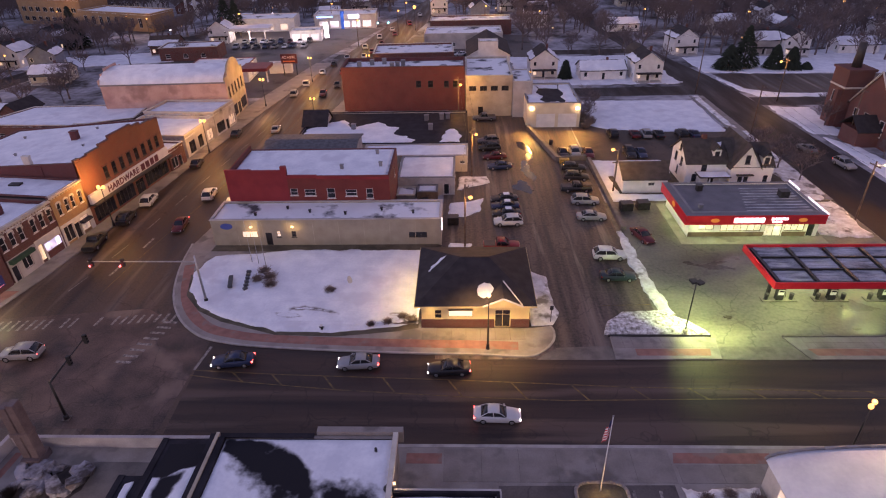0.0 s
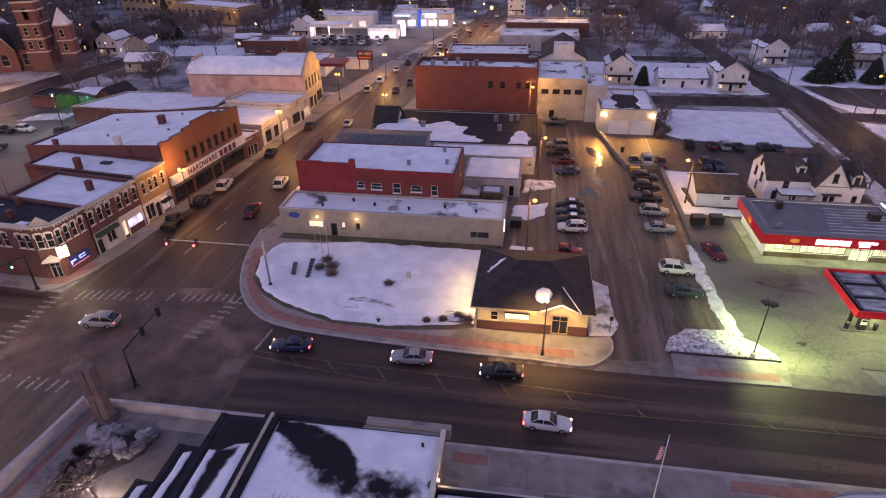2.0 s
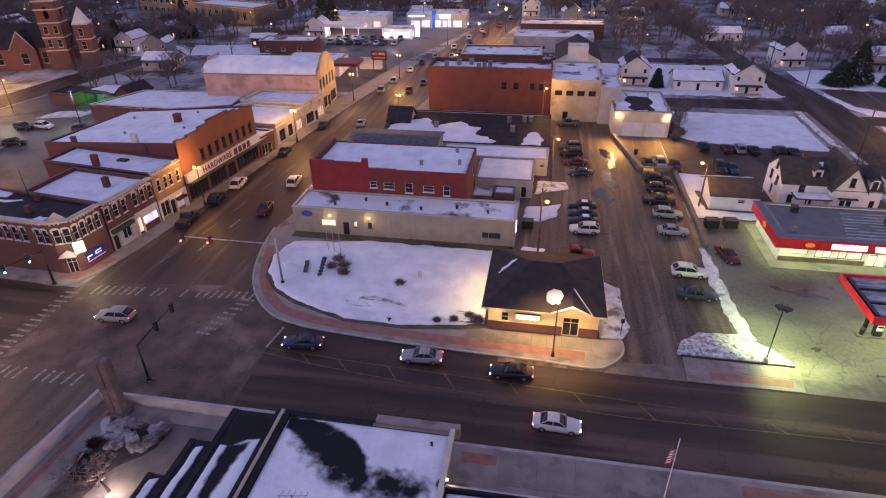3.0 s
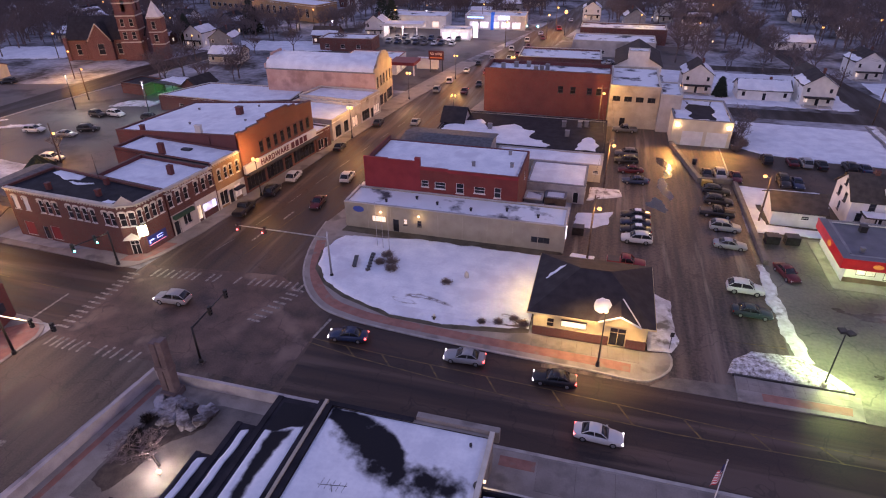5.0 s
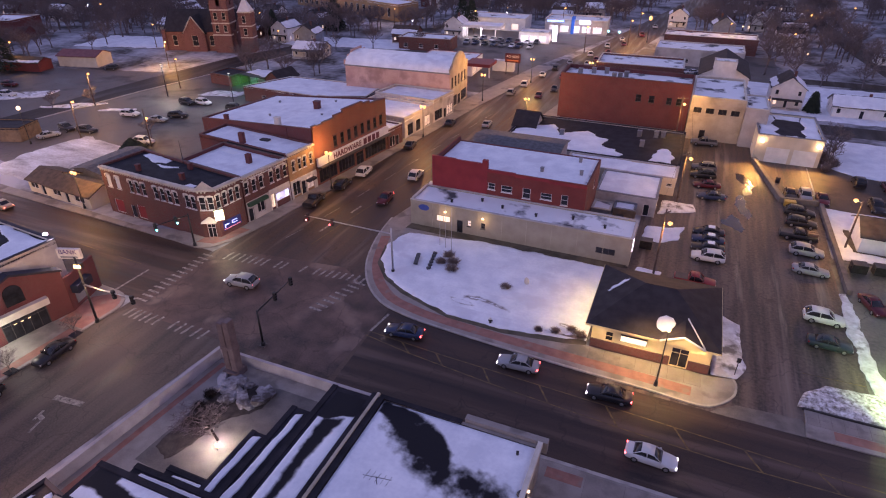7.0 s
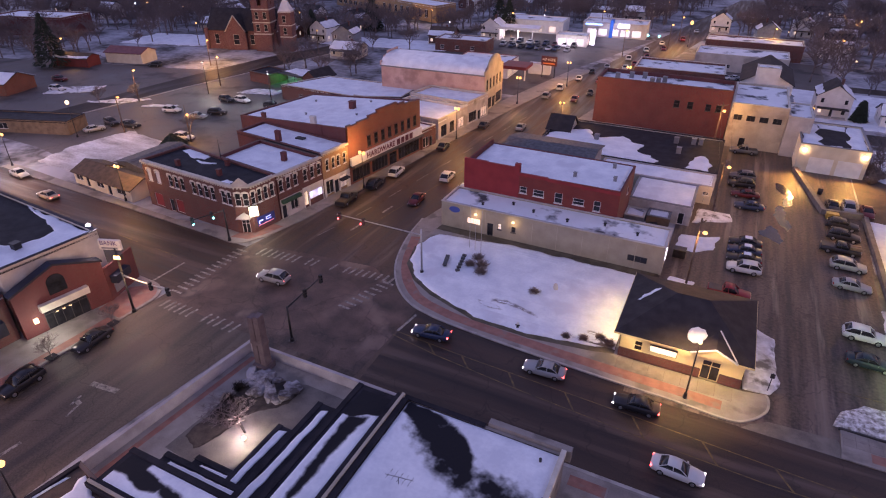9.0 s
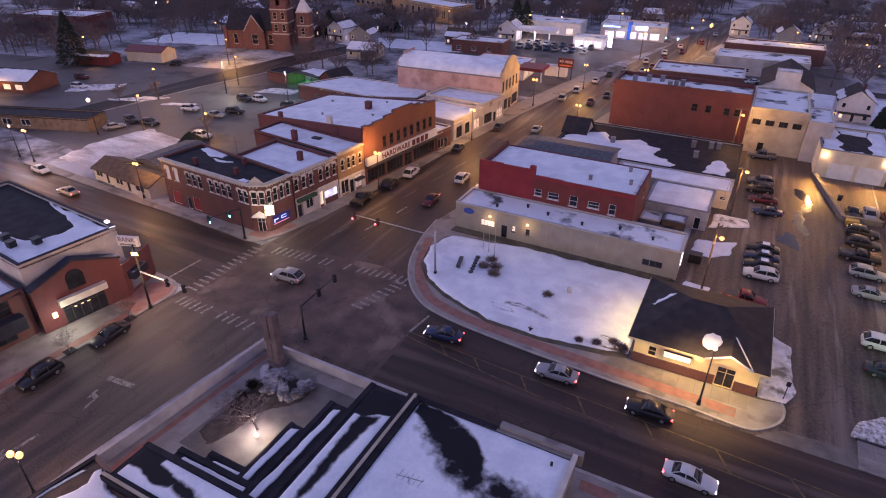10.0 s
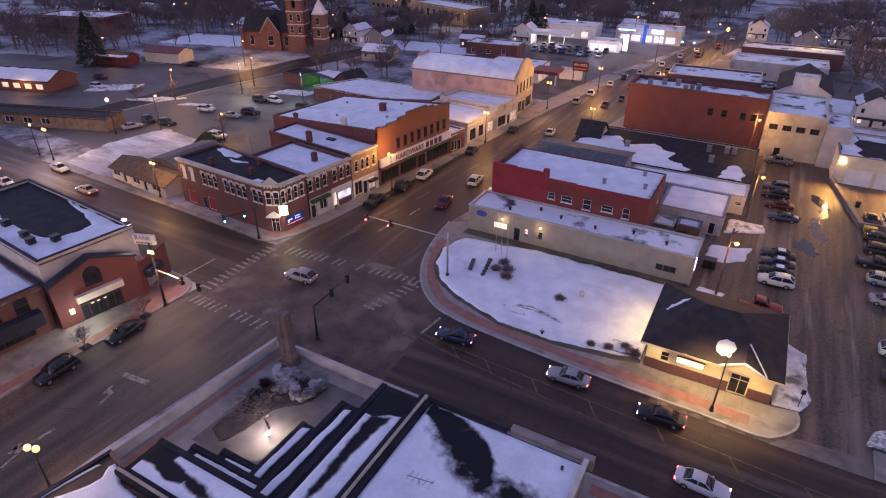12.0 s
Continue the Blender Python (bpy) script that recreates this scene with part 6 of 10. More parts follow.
def opera():
    ob = thing("opera_house", "tall old hall with pink stucco side and arched parapet", "building", pose(-86.4, 138.6, 0, 0, 0, 2.5))
    w, d, h = 30.0, 14.2, 9.6
    part("wall", wall_bm(w, h, []), PINK_STUCCO, ob, "blotchy pink stucco side wall")
    part("wall", wall_bm(w, h, []), PINK_STUCCO, ob, "", pose(w, d, 0, 0, 0, 180))
    part("wall", wall_bm(d - 0.6, h, [(3, 5, 1.2, 1.8), (8, 5, 1.2, 1.8)]), PINK_STUCCO, ob, "", pose(0, d - 0.3, 0, 0, 0, 270))
    front = [(0.9 + 2.55 * k, 5.6, 1.2, 2.6, "arch") for k in range(5)] + [(0.6, 0.5, 4.6, 2.7, "shop"), (5.8, 0.05, 2.2, 2.8, "doors"), (8.6, 0.5, 4.4, 2.7, "shop")]
    m = pose(w, 0.3, 0, 0, 0, 90)
    part("wall", wall_bm(d - 0.6, h, front), BEIGE, ob, "warm rendered front with tall windows", m)
    for q in front:
        window(ob, m @ pose(q[0], 0, q[1]), q[2], q[3], q[4], DARK_TRIM)
    bm = bmesh.new()
    prof = [(0, 0), (0, 1.0), (2.0, 1.2), (2.4, 2.2), (3.6, 3.3), (5.2, 4.0), (7.1, 4.3), (9.0, 4.0), (10.6, 3.3), (11.8, 2.2), (12.2, 1.2), (14.2, 1.0), (14.2, 0)]
    a = [bm.verts.new((x, 0, z)) for x, z in prof]
    b = [bm.verts.new((x, 0.4, z)) for x, z in prof]
    bm.faces.new(a), bm.faces.new(b[::-1])
    for i in range(len(prof)):
        j = (i + 1) % len(prof)
        bm.faces.new((a[i], b[i], b[j], a[j]))
    bmesh.ops.recalc_face_normals(bm, faces=bm.faces)
    part("parapet", bm, BEIGE, ob, "curved masonry parapet", pose(w + 0.03, 0, h + 0.003, 0, 0, 90))
    bm = bmesh.new()
    prof = [(d / 2 - d / 2 * math.cos(math.pi * i / 12), 2.7 * math.sin(math.pi * i / 12)) for i in range(13)]
    ra = [bm.verts.new((-0.2, y, z)) for y, z in prof]
    rb = [bm.verts.new((w - 0.4, y, z)) for y, z in prof]
    for i in range(12):
        bm.faces.new((ra[i], rb[i], rb[i + 1], ra[i + 1])).smooth = True
    bm.faces.new(ra)
    bmesh.ops.recalc_face_normals(bm, faces=bm.faces)
    part("roof", bm, SNOW, ob, "barrel roof under smooth snow", pose(0, 0, h + 0.01))
    part("eave", boxes((-0.2, w, -0.25, -0.004, h - 0.2, h + 0.1)), GREY_METAL, ob)
    part("stepped_end", boxes((-0.35, -0.02, 0.0, d, h, h + 1.2), (-0.36, -0.015, 2.0, d - 2.0, h + 1.2, h + 2.2), (-0.37, -0.012, 4.0, d - 4, h + 2.2, h + 3.1)), PINK_STUCCO, ob)


opera()

gabled("brick_shed", "small red brick shed beside a carport", "shed", -114.0, 139.2, -6, 5.4, 8.0, 3.2, 2.0, DARK_BRICK, SHINGLE, "y", {"S": [(1.6, 0.05, 1.1, 2.1, "door")]})
carport = thing("carport", "open carport lit green from below", "carport", pose(-124.6, 140.8, 0, 0, 0, -6))
part("back_wall", wall_bm(10.0, 2.7, []), DARK_BRICK, carport, "brick back wall", pose(0, 7.4, 0))
part("deck", boxes((-0.2, 10.2, -0.2, 7.9, 2.72, 3.0)), DARK_TRIM, carport)
for x in (0.1, 3.3, 6.6, 9.9):
    part("post", boxes((x - 0.07, x + 0.07, 0.0, 0.14, 0, 2.718)), DARK_METAL, carport)
for pts in ([(0.2, 2.6), (6.0, 1.6), (9.8, 0.4), (10.0, 7.4), (0.4, 7.4)],):
    part("roof_snow", snow_sheet(pts, 3.004, 0.14, 0.4, 0.6, 0.25, 5), SNOW, carport, "snow left on the flat roof")
GREEN_TUBE = glow("green_tube", (0.1, 1.0, 0.2), 6)
for x in (2.5, 7.0):
    part("light_tube", boxes((x - 0.9, x + 0.9, 0.3, 0.42, 2.58, 2.7)), GREEN_TUBE, carport, "green fluorescent tube")
    p = carport.matrix_basis @ Vector((x, 0.6, 2.4))
    lamp(p.x, p.y, p.z, 330, (0.10, 1.0, 0.16), 0.3)
lot_building("low_building", "low dark brick building beside a carport", "building", [(-134.0, 138.6), (-125.2, 137.4), (-124.9, 145.4), (-133.4, 146.6)], 2.8, DARK_BRICK, 0.2, {}, roof=TAR, coping=DARK_TRIM)

# ---- low buildings and the yard behind the tavern ----
gabled("low_shop", "low brown-roofed shop with white trim", "shop", -109.6, 62.9, -4, 6.0, 6.2, 2.4, 1.3, CREAM, BROWN_ROOF, "x", {"S": [(0.6, 0.9, 2.2, 1.2, "grid"), (3.8, 0.05, 1, 2.0, "door")]})
gabled("low_shop", "low brown-roofed shop beside the tavern", "shop", -103.2, 62.2, -4, 11.2, 5.6, 2.4, 1.2, CREAM, BROWN_ROOF, "x", {"S": [(1, 0.9, 2.2, 1.2, "grid"), (4.4, 0.05, 1, 2.0, "door"), (7, 0.9, 2.6, 1.2, "grid")]})
lot_building("low_building", "low white-rendered building with snowy roof", "building", [(-97.5, 69.4), (-88.3, 66.0), (-86.8, 74), (-95, 77.5)], 4.0, WHITE_PAINT, 0.3, {0: [(1, 1, 1.4, 1.2), (5, 0.05, 1.2, 2.2, "door")]}, snow_inset=0.05)
gabled("low_building", "long shed with grey metal roof", "shed", -105.8, 69.6, -2, 7.6, 12.2, 2.6, 0.7, GREY_METAL, SHINGLE_GREY, "y", {})
lot_building("drive_in_strip", "long low flat-roofed building with dark roof", "building", [(-175, 67.0), (-136.4, 80.4), (-138.4, 86.6), (-177, 73.0)], 3.0, BROWN_TRIM, 0.2, {0: rows_of(5, 3, 5, 0.8, 2.4, 1.5, "grid")}, roof=TAR, coping=TAR)
diner = gabled("diner", "low orange-lit diner with snowy roof", "restaurant", -204, 88, 16, 22, 11, 3.2, 2.2, ORANGE_BRICK, SHINGLE, "x", {"S": rows_of(5, 1.5, 4.0, 0.8, 2.4, 1.5, "grid", AMBER_SHOP)}, snowy=(0.9, 0.9))
lamp(-190, 90, 3.5, 260, SODIUM, 0.3)
gabled("warehouse", "pale rendered warehouse with faded red roof", "building", -196, 136, 14, 14, 8, 3.4, 1.4, CREAM, surface("faded_red_metal_roof", (0.13, 0.03, 0.035), (0.20, 0.06, 0.06), 0.8, 0.6, 0.1, 9), "x", {})
gabled("shed", "low dark red shed beside a pale warehouse", "shed", -207, 124.6, 14, 13, 6, 2.8, 1.2, RED_WORN, BROWN_ROOF, "x", {}, snowy=(0.3, 0.1))
lot_building("red_warehouse", "long red brick warehouse", "building", [(-285, 150), (-252, 160), (-256, 176), (-289, 166)], 7, RED_BRICK, 0.5, {}, snow_inset=0.05)

# ---- the bank on the south-west corner ----
BANK_LAMP = (-71.3, 40.5)
bank = lot_building("bank", "tall pale stone bank with dark snowy roof", "bank", [(-99, 31.4), (-71.9, 29.0), (-70.6, 41.0), (-98.6, 43.2)], 8.9, LIMESTONE, 0.35, {2: rows_of(4, 3, 6, 2.0, 1.6, 2.2, "grid")}, roof=TAR, coping=NAVY_CANVAS)
for pts in ([(11.5, 10.5), (27.9, 9.2), (26.7, -1.9), (5.0, 0.0), (5.4, 2.6), (12.4, 2.2), (18.0, 1.5), (22.6, 2.4), (23.4, 5.4), (22.8, 7.4), (17.4, 9.2)],):
    part("roof_snow", snow_sheet(pts, 8.91, 0.13, 0.5, 0.5, 0.3, 6), SNOW, bank, "snow along the edge of a dark roof")
for x, y in ((13.5, 1.4), (19.0, 0.8), (21.4, 0.2), (23.4, 2.2)):
    vent(bank, x, y, 8.9, 0.9, 0.9, 0.9, DARK_METAL)
lot_building("bank_wing", "lower brick bank wing with white snowy roof", "building", [(-97, 11.0), (-73.0, 9.5), (-71.3, 28.3), (-96, 30.6)], 6.3, DARK_BRICK, 0.4, {1: [(3.0 + 3.1 * k, 4.0, 1.6, 2.0, "arch") for k in range(5)] + [(2.0, 0.6, 4.0, 1.6, "shop"), (12.0, 0.6, 4.6, 1.6, "shop")]}, coping=NAVY_CANVAS, snow_inset=0.04, trim=DARK_TRIM)
flood = thing("roof_floodlight", "bright floodlight on the corner of the bank roof", "floodlight", pose(BANK_LAMP[0], BANK_LAMP[1], 9.25))
bm = bmesh.new()
tube(bm, (0, 0, 0), (0, 0, 0.7), 0.05, 0.05, 6)
part("stem", bm, DARK_METAL, flood)
part("lamp_head", boxes((-0.25, 0.25, -0.2, 0.2, 0.7, 0.95)), PALE_BULB, flood, "glowing lamp head")
spot(BANK_LAMP[0] + 0.5, BANK_LAMP[1], 10.3, (-48, 46, 0), 2400, (1.0, 0.80, 0.46), 140, 0.3)
F = pose(0, 0, 0, 0, 0, 80)
entry = thing("bank_entrance", "red brick gabled bank entrance with arched window", "building", pose(-70.2, 28.4, 0))
part("wall", wall_bm(10.6, 6.2, [(2.6, 0.05, 5.2, 3.0)], 1.0), RED_BRICK, entry, "", F)
window(entry, F @ pose(2.6, 0, 0.05), 5.2, 3.0, "doors", DARK_TRIM)
part("gable", gable_end_bm(10.6, 2.0, 1.0), RED_BRICK, entry, "", F @ pose(0, 0, 6.202))
bm = bmesh.new()
for s in (0, 1):
    v = [bm.verts.new(p) for p in ((s * 11.0 - 0.2, -0.15, 6.12), (5.3, -0.15, 8.22), (5.3, 1.2, 8.22), (s * 11.0 - 0.2, 1.2, 6.12))]
    u = [bm.verts.new((q.co.x, q.co.y, q.co.z + 0.28)) for q in v]
    bm.faces.new(v), bm.faces.new(u)
    for i in range(4):
        bm.faces.new((v[i], v[(i + 1) % 4], u[(i + 1) % 4], u[i]))
bmesh.ops.recalc_face_normals(bm, faces=bm.faces)
part("gable_coping", bm, NAVY_CANVAS, entry, "dark metal gable coping", F)
bm = bmesh.new()
bmesh.ops.create_cone(bm, cap_ends=True, segments=20, radius1=1.05, radius2=1.05, depth=0.1, matrix=pose(5.0, -0.06, 6.1, 90))
part("arched_window", bm, GLASS, entry, "dark round-headed window", F)
part("window_base", boxes((3.95, 6.05, -0.11, -0.02, 4.6, 6.1)), GLASS, entry, "", F)
part("door_canopy", boxes((2.3, 8.1, -0.75, -0.02, 3.1, 4.0)), LIMESTONE, entry, "pale flat canopy over the doors", F)
# glowing boxes on the door face stand in for ceiling lamps inside
for x in (3.9, 4.7, 5.5):
    part("lobby_glow_box", boxes((x, x + 0.3, -0.05, -0.01, 2.10, 2.20)), BULB_WHITE, entry, "small glowing box standing for a ceiling lamp inside the doors", F)
part("wall", wall_bm(6.0, 5.0, [(1.0, 0.4, 2.2, 2.2)]), RED_BRICK, entry, "", pose(1.85, 10.5, 0, 0, 0, 108))
part("awning", boxes((0.6, 3.6, -1.0, -0.02, 2.5, 3.6)), NAVY_CANVAS, entry, "dark blue corner awning", pose(1.85, 10.5, 0, 0, 0, 108))
part("awning", boxes((-6.6, -1.4, -1.3, -0.02, 2.2, 4.0)), NAVY_CANVAS, entry, "dark blue awning", pose(-0.9, 0, 0, 0, 0, 84))
part("wall_lamp", boxes((1.3, 1.8, -0.35, -0.02, 1.9, 2.5)), BULB_WHITE, entry, "", F)
lamp(-67.5, 29.8, 2.4, 230, (0.92, 1.0, 0.55), 0.25)
lamp(-61.6, 37.6, 6.6, 620, (1.0, 0.62, 0.2), 0.3)

# ---- the near building, its tiers and the sunken court ----
near = thing("near_building", "flat-roofed near building with black membrane and drifted snow", "building", pose(0, 0, 0))
part("wall", boxes((-21.9, -5.9, 8, 8.3, 0, 4.3), (-21.9, -5.9, 36.5, 36.8, 0, 4.3), (-6.2, -5.9, 8.3, 36.5, 0, 4.3), (-21.9, -21.6, 8.3, 36.5, 0, 4.3)), CONCRETE, near)
part("roof", boxes((-21.6, -6.2, 8.3, 36.5, 4.0, 4.2)), TAR, near, "black roof membrane")
part("parapet", boxes((-13.2, -5.4, 36.85, 37.5, 3.4, 4.72)), CONCRETE, near, "pale concrete roof block")
part("parapet", boxes((-6.25, -5.8, 20, 36.84, 4.2, 4.75)), LIMESTONE, near, "pale parapet cap")
part("coping", boxes((-21.95, -13.42, 36.45, 36.95, 4.3, 4.45)), TAR, near)
part("coping", boxes((-22.36, -22.06, 8, 36.9, 4.3, 4.6)), BEIGE, near, "pale strip along the roof edge")
part("coping", boxes((-22.9, -22.37, 8, 36.9, 4.1, 4.42), (-22.05, -21.45, 8, 36.4, 4.2, 4.5)), TAR, near)
BARE = [([(-21.4, 35.0), (-21.5, 36.6), (-19.15, 36.45), (-16.97, 36.0), (-14.7, 34.9), (-13.2, 33.3), (-12.5, 32.1), (-12.6, 30.4), (-14.0, 30.7), (-15.5, 31.5), (-17.2, 32.5), (-19.0, 33.6), (-20.5, 34.6)], 0.4),
        ([(-20.0, 34.4), (-17.4, 34.0), (-14.6, 32.4), (-13.0, 31.0), (-13.4, 28.8), (-15.6, 30.0), (-17.5, 31.5), (-19.5, 33.1)], 1.5),
        ([(-13.6, 32.0), (-12.2, 32.2), (-11.4, 31.0), (-12.0, 29.2), (-13.4, 29.0), (-14.6, 30.4)], 1.4),
        ([(-12.1, 32.2), (-10.2, 32.2), (-8.4, 31.8), (-7.2, 31.2), (-7.0, 29.6), (-9.4, 28.4), (-12.4, 28.8)], 1.9)]
part("roof_snow", fade_sheet(-21.4, -6.3, 12.0, 36.4, 4.205, BARE, 0.3, 0.14), FADING, near, "wind-drifted snow thinning out over a black roof")
bm = bmesh.new()
tube(bm, (-7.6, 35.0, 4.4), (-7.6, 35.0, 4.75), 0.13, 0.13, 8)
part("vent_pipe", bm, DARK_METAL, near)
bm = bmesh.new()
tube(bm, (-17.5, 27.6, 4.3), (-17.5, 27.6, 5.3), 0.03, 0.03, 5), tube(bm, (-18.6, 27.4, 5.2), (-16.2, 27.8, 5.2), 0.025, 0.025, 5)
for k in range(5):
    tube(bm, (-18.4 + k * 0.5, 27.1, 5.2), (-18.3 + k * 0.5, 28.1, 5.2), 0.015, 0.015, 4)
part("aerial", bm, DARK_METAL, near, "small roof aerial")

side = thing("near_wing", "lower flat roof with black edge and thin snow", "building", pose(0, 0, 0))
part("wall", boxes((-5.78, 2.9, 31.1, 31.4, 0, 3.7), (2.6, 2.9, 8.0, 31.098, 0, 3.7), (-5.78, 2.598, 8.0, 8.3, 0, 3.7)), GREY_RENDER, side)
part("roof", boxes((-5.78, 2.598, 8.302, 31.098, 3.5, 3.72)), TAR, side, "black roof membrane")
part("coping", boxes((-5.78, 3.0, 31.05, 31.28, 3.722, 4.1), (2.72, 3.0, 8.0, 31.048, 3.722, 4.1)), TAR, side)
part("coping_strip", boxes((-5.78, 3.12, 31.282, 31.52, 3.722, 4.04), (3.002, 3.14, 8.0, 31.28, 3.722, 4.04)), GREY_RENDER, side, "pale metal outer strip")
part("roof_snow", snow_sheet([(-5.6, 9.0), (2.5, 9.0), (2.5, 30.9), (-5.6, 30.9)], 3.724, 0.14, 0.12, 0.8, 0.25, 8), SNOW, side, "smooth bluish snow")
bm = bmesh.new()
globe(bm, (0, 0, 0), 0.45, 0.6, 10)
part("roof_drain", bm, DARK_METAL, side, "black rounded roof outlet", pose(-6.1, 31.2, 4.4))
part("wall_lamp", boxes((-5.77, -5.6, 31.66, 31.86, 4.25, 4.4)), BULB_WHITE, side, "small warm wall lamp")
lamp(-5.35, 31.9, 4.3, 26, (1.0, 0.78, 0.3), 0.08)

TIERS = [(-32.0, -30.0, 22.2, 29.55, 2.6), (-30.0, -27.4, 20.8, 33.3, 3.1), (-27.4, -22.92, 8.0, 36.8, 3.8)]
STRIPS = [[[(-31.6, 22.5), (-30.9, 22.5), (-30.7, 29.2), (-31.5, 29.0)]], [[(-29.4, 21.0), (-28.6, 21.0), (-28.3, 32.7), (-29.0, 32.4)]],
          []]
for k, (x0, x1, y0, y1, z) in enumerate(TIERS):
    ob = thing("roof_tier", "black stepped roof tier with strips of snow", "roof", pose(0, 0, 0), "stepped roof tiers")
    part("deck", boxes((x0, x1 - 0.003, y0, y1, 0, z)), TAR, ob)
    part("coping", boxes((x0 - 0.06, x0 + 0.5, y0, y1 + 0.06, z + 0.002, z + 0.07)), TAR, ob)
    for pts in STRIPS[k]:
        part("roof_snow", snow_sheet(pts, z + 0.004, 0.10, 0.16, 0.3, 0.12, k), SNOW, ob, "strip of snow")
    if k == 2:
        part("roof_snow", fade_sheet(-26.55, -23.0, 10.0, 36.2, z + 0.004, [([(-27, 32.6), (-25.6, 32.4), (-24.4, 33.4), (-22, 34.0), (-22, 37), (-27, 37)], 0.2), ([(-26.0, 32.6), (-25.9, 28.0), (-25.5, 22.0), (-25.2, 21.0), (-24.6, 24), (-24.6, 28.4), (-24.3, 30.6), (-24.0, 33.2)], 0.4)], 0.2, 0.09), FADING, ob, "strips of snow thinning out over a black roof")
SOUTH = [(-36.1, -32.02, 22.2, 23.4, 2.6), (-38.5, -30.02, 20.8, 22.18, 3.1), (-41.0, -27.42, 16.9, 20.78, 3.8)]
for k, (x0, x1, y0, y1, z) in enumerate(SOUTH):
    ob = thing("roof_tier", "black stepped roof tier with strips of snow", "roof", pose(0, 0, 0), "stepped roof tiers")
    part("deck", boxes((x0, x1, y0, y1, 0, z - 0.01)), TAR, ob)
    part("coping", boxes((x0 - 0.06, x1, y1 - 0.5, y1 + 0.06, z - 0.008, z + 0.06)), TAR, ob)
    if k < 2:
        part("roof_snow", snow_sheet([(x0 + 0.9, y0 + 0.1), (x1 - 0.1, y0 + 0.1), (x1 - 0.1, y1 - 0.62), (x0 + 1.1, y1 - 0.66)], z - 0.006, 0.10, 0.12, 0.3, 0.12, k), SNOW, ob, "strip of snow")
    else:
        part("roof_snow", fade_sheet(-40.5, -27.5, 17.2, 20.2, z - 0.006, [([(-41, 18.3), (-41, 21), (-37.6, 21), (-37.9, 19.7), (-35.0, 19.1), (-35.4, 18.1), (-37.2, 17.7), (-38.8, 18.3)], 0.3), ([(-37.0, 19.0), (-34.0, 19.2), (-30.0, 18.4), (-31.0, 17.8), (-34.6, 18.0)], 0.5)], 0.2, 0.09), FADING, ob, "snow thinning out over a black roof")
left_roof = thing("near_wing", "flat roof with black metal edge and drifted snow", "building", pose(0, 0, 0))
WING = [(-45.75, 8.0), (-44.2, 17.75), (-41.3, 17.2), (-41.3, 16.2), (-27.5, 16.2), (-27.5, 8.0)]
part("wall", prism(WING[::-1], 0, 3.2), DARK_BRICK, left_roof)
part("roof", prism([(-45.7, 8.1), (-44.15, 17.7), (-41.32, 17.15), (-41.32, 16.15), (-27.6, 16.15), (-27.6, 8.1)][::-1], 3.204, 3.25), surface("brown_roof_gravel", (0.05, 0.036, 0.03), (0.10, 0.072, 0.058), 0.7, 0.9, 0.4, 9), left_roof, "brown gravel roof")
part("coping", prism([(-45.9, 8.0), (-45.45, 8.0), (-43.95, 17.4), (-44.3, 17.85)], 3.254, 3.5), TAR, left_roof, "black metal roof edge")
part("coping", prism([(-44.28, 17.86), (-43.94, 17.42), (-41.36, 16.92), (-41.36, 17.3)][::-1], 3.254, 3.46), DARK_BRICK, left_roof)
part("coping", boxes((-41.36, -27.5, 16.22, 16.86, 3.21, 4.05)), TAR, left_roof)
part("coping_strip", boxes((-41.3, -27.5, 16.40, 16.66, 4.052, 4.2)), BEIGE, left_roof, "pale strip along the roof edge")
part("roof_snow", snow_sheet([(-45.2, 9.0), (-44.9, 11.6), (-44.3, 14.0), (-43.7, 16.4), (-44.1, 15.6), (-44.7, 12.8), (-45.3, 10.2)], 3.256, 0.12, 0.1, 0.3, 0.15, 4), SNOW, left_roof, "sliver of snow along the edge")
part("roof_snow", snow_sheet([(-44.6, 9.0), (-28, 9.0), (-28, 15.8), (-38.0, 15.7), (-40.4, 15.9), (-41.3, 16.7), (-42.6, 17.0), (-42.8, 16.5), (-42.2, 15.6), (-42.4, 14.8), (-43.2, 13.6), (-43.9, 12.4), (-44.4, 10.6)], 3.256, 0.2, 0.25, 0.4, 0.3, 5), SNOW, left_roof, "smooth snow over the roof")
slab("court_floor", [(-41.9, 24), (-33.0, 23.4), (-32.7, 29.7), (-30.0, 29.7), (-30.0, 33.4), (-27.3, 33.4), (-27.3, 37.1), (-34.6, 37.2), (-41.2, 36.2)], 0.1, 0.15, surface("court_paving", (0.09, 0.08, 0.075), (0.16, 0.14, 0.13), 0.5, 0.7, 0.2, 8), "dark paved court with a bare tree", "pavement")
tagged(part("planting_bed", snow_sheet([(-41.4, 25.8), (-39.4, 25.2), (-38.2, 27.4), (-37.8, 30.4), (-36.0, 32.6), (-34.9, 34.2), (-35.2, 36.7), (-40.9, 36.3), (-41.3, 31.0)], 0.152, 0.05, 0.5, 0.5, 0.3, 6), surface("damp_dark_soil", (0.028, 0.021, 0.019), (0.065, 0.05, 0.044), 1.2, 0.9, 0.5, 8), None), "dark damp soil bed in the court", "planting bed", "", "structure")
slab("court_wall", [(-46.45, 17.9), (-46.05, 17.9), (-44.3, 38.9), (-23.0, 38.9), (-23.0, 39.25), (-44.7, 39.25)], -0.1, 1.5, surface("pale_wall_render", (0.33, 0.30, 0.31), (0.45, 0.42, 0.43), 0.6, 0.8, 0.2, 8), "low pale rendered wall round the court", "wall")
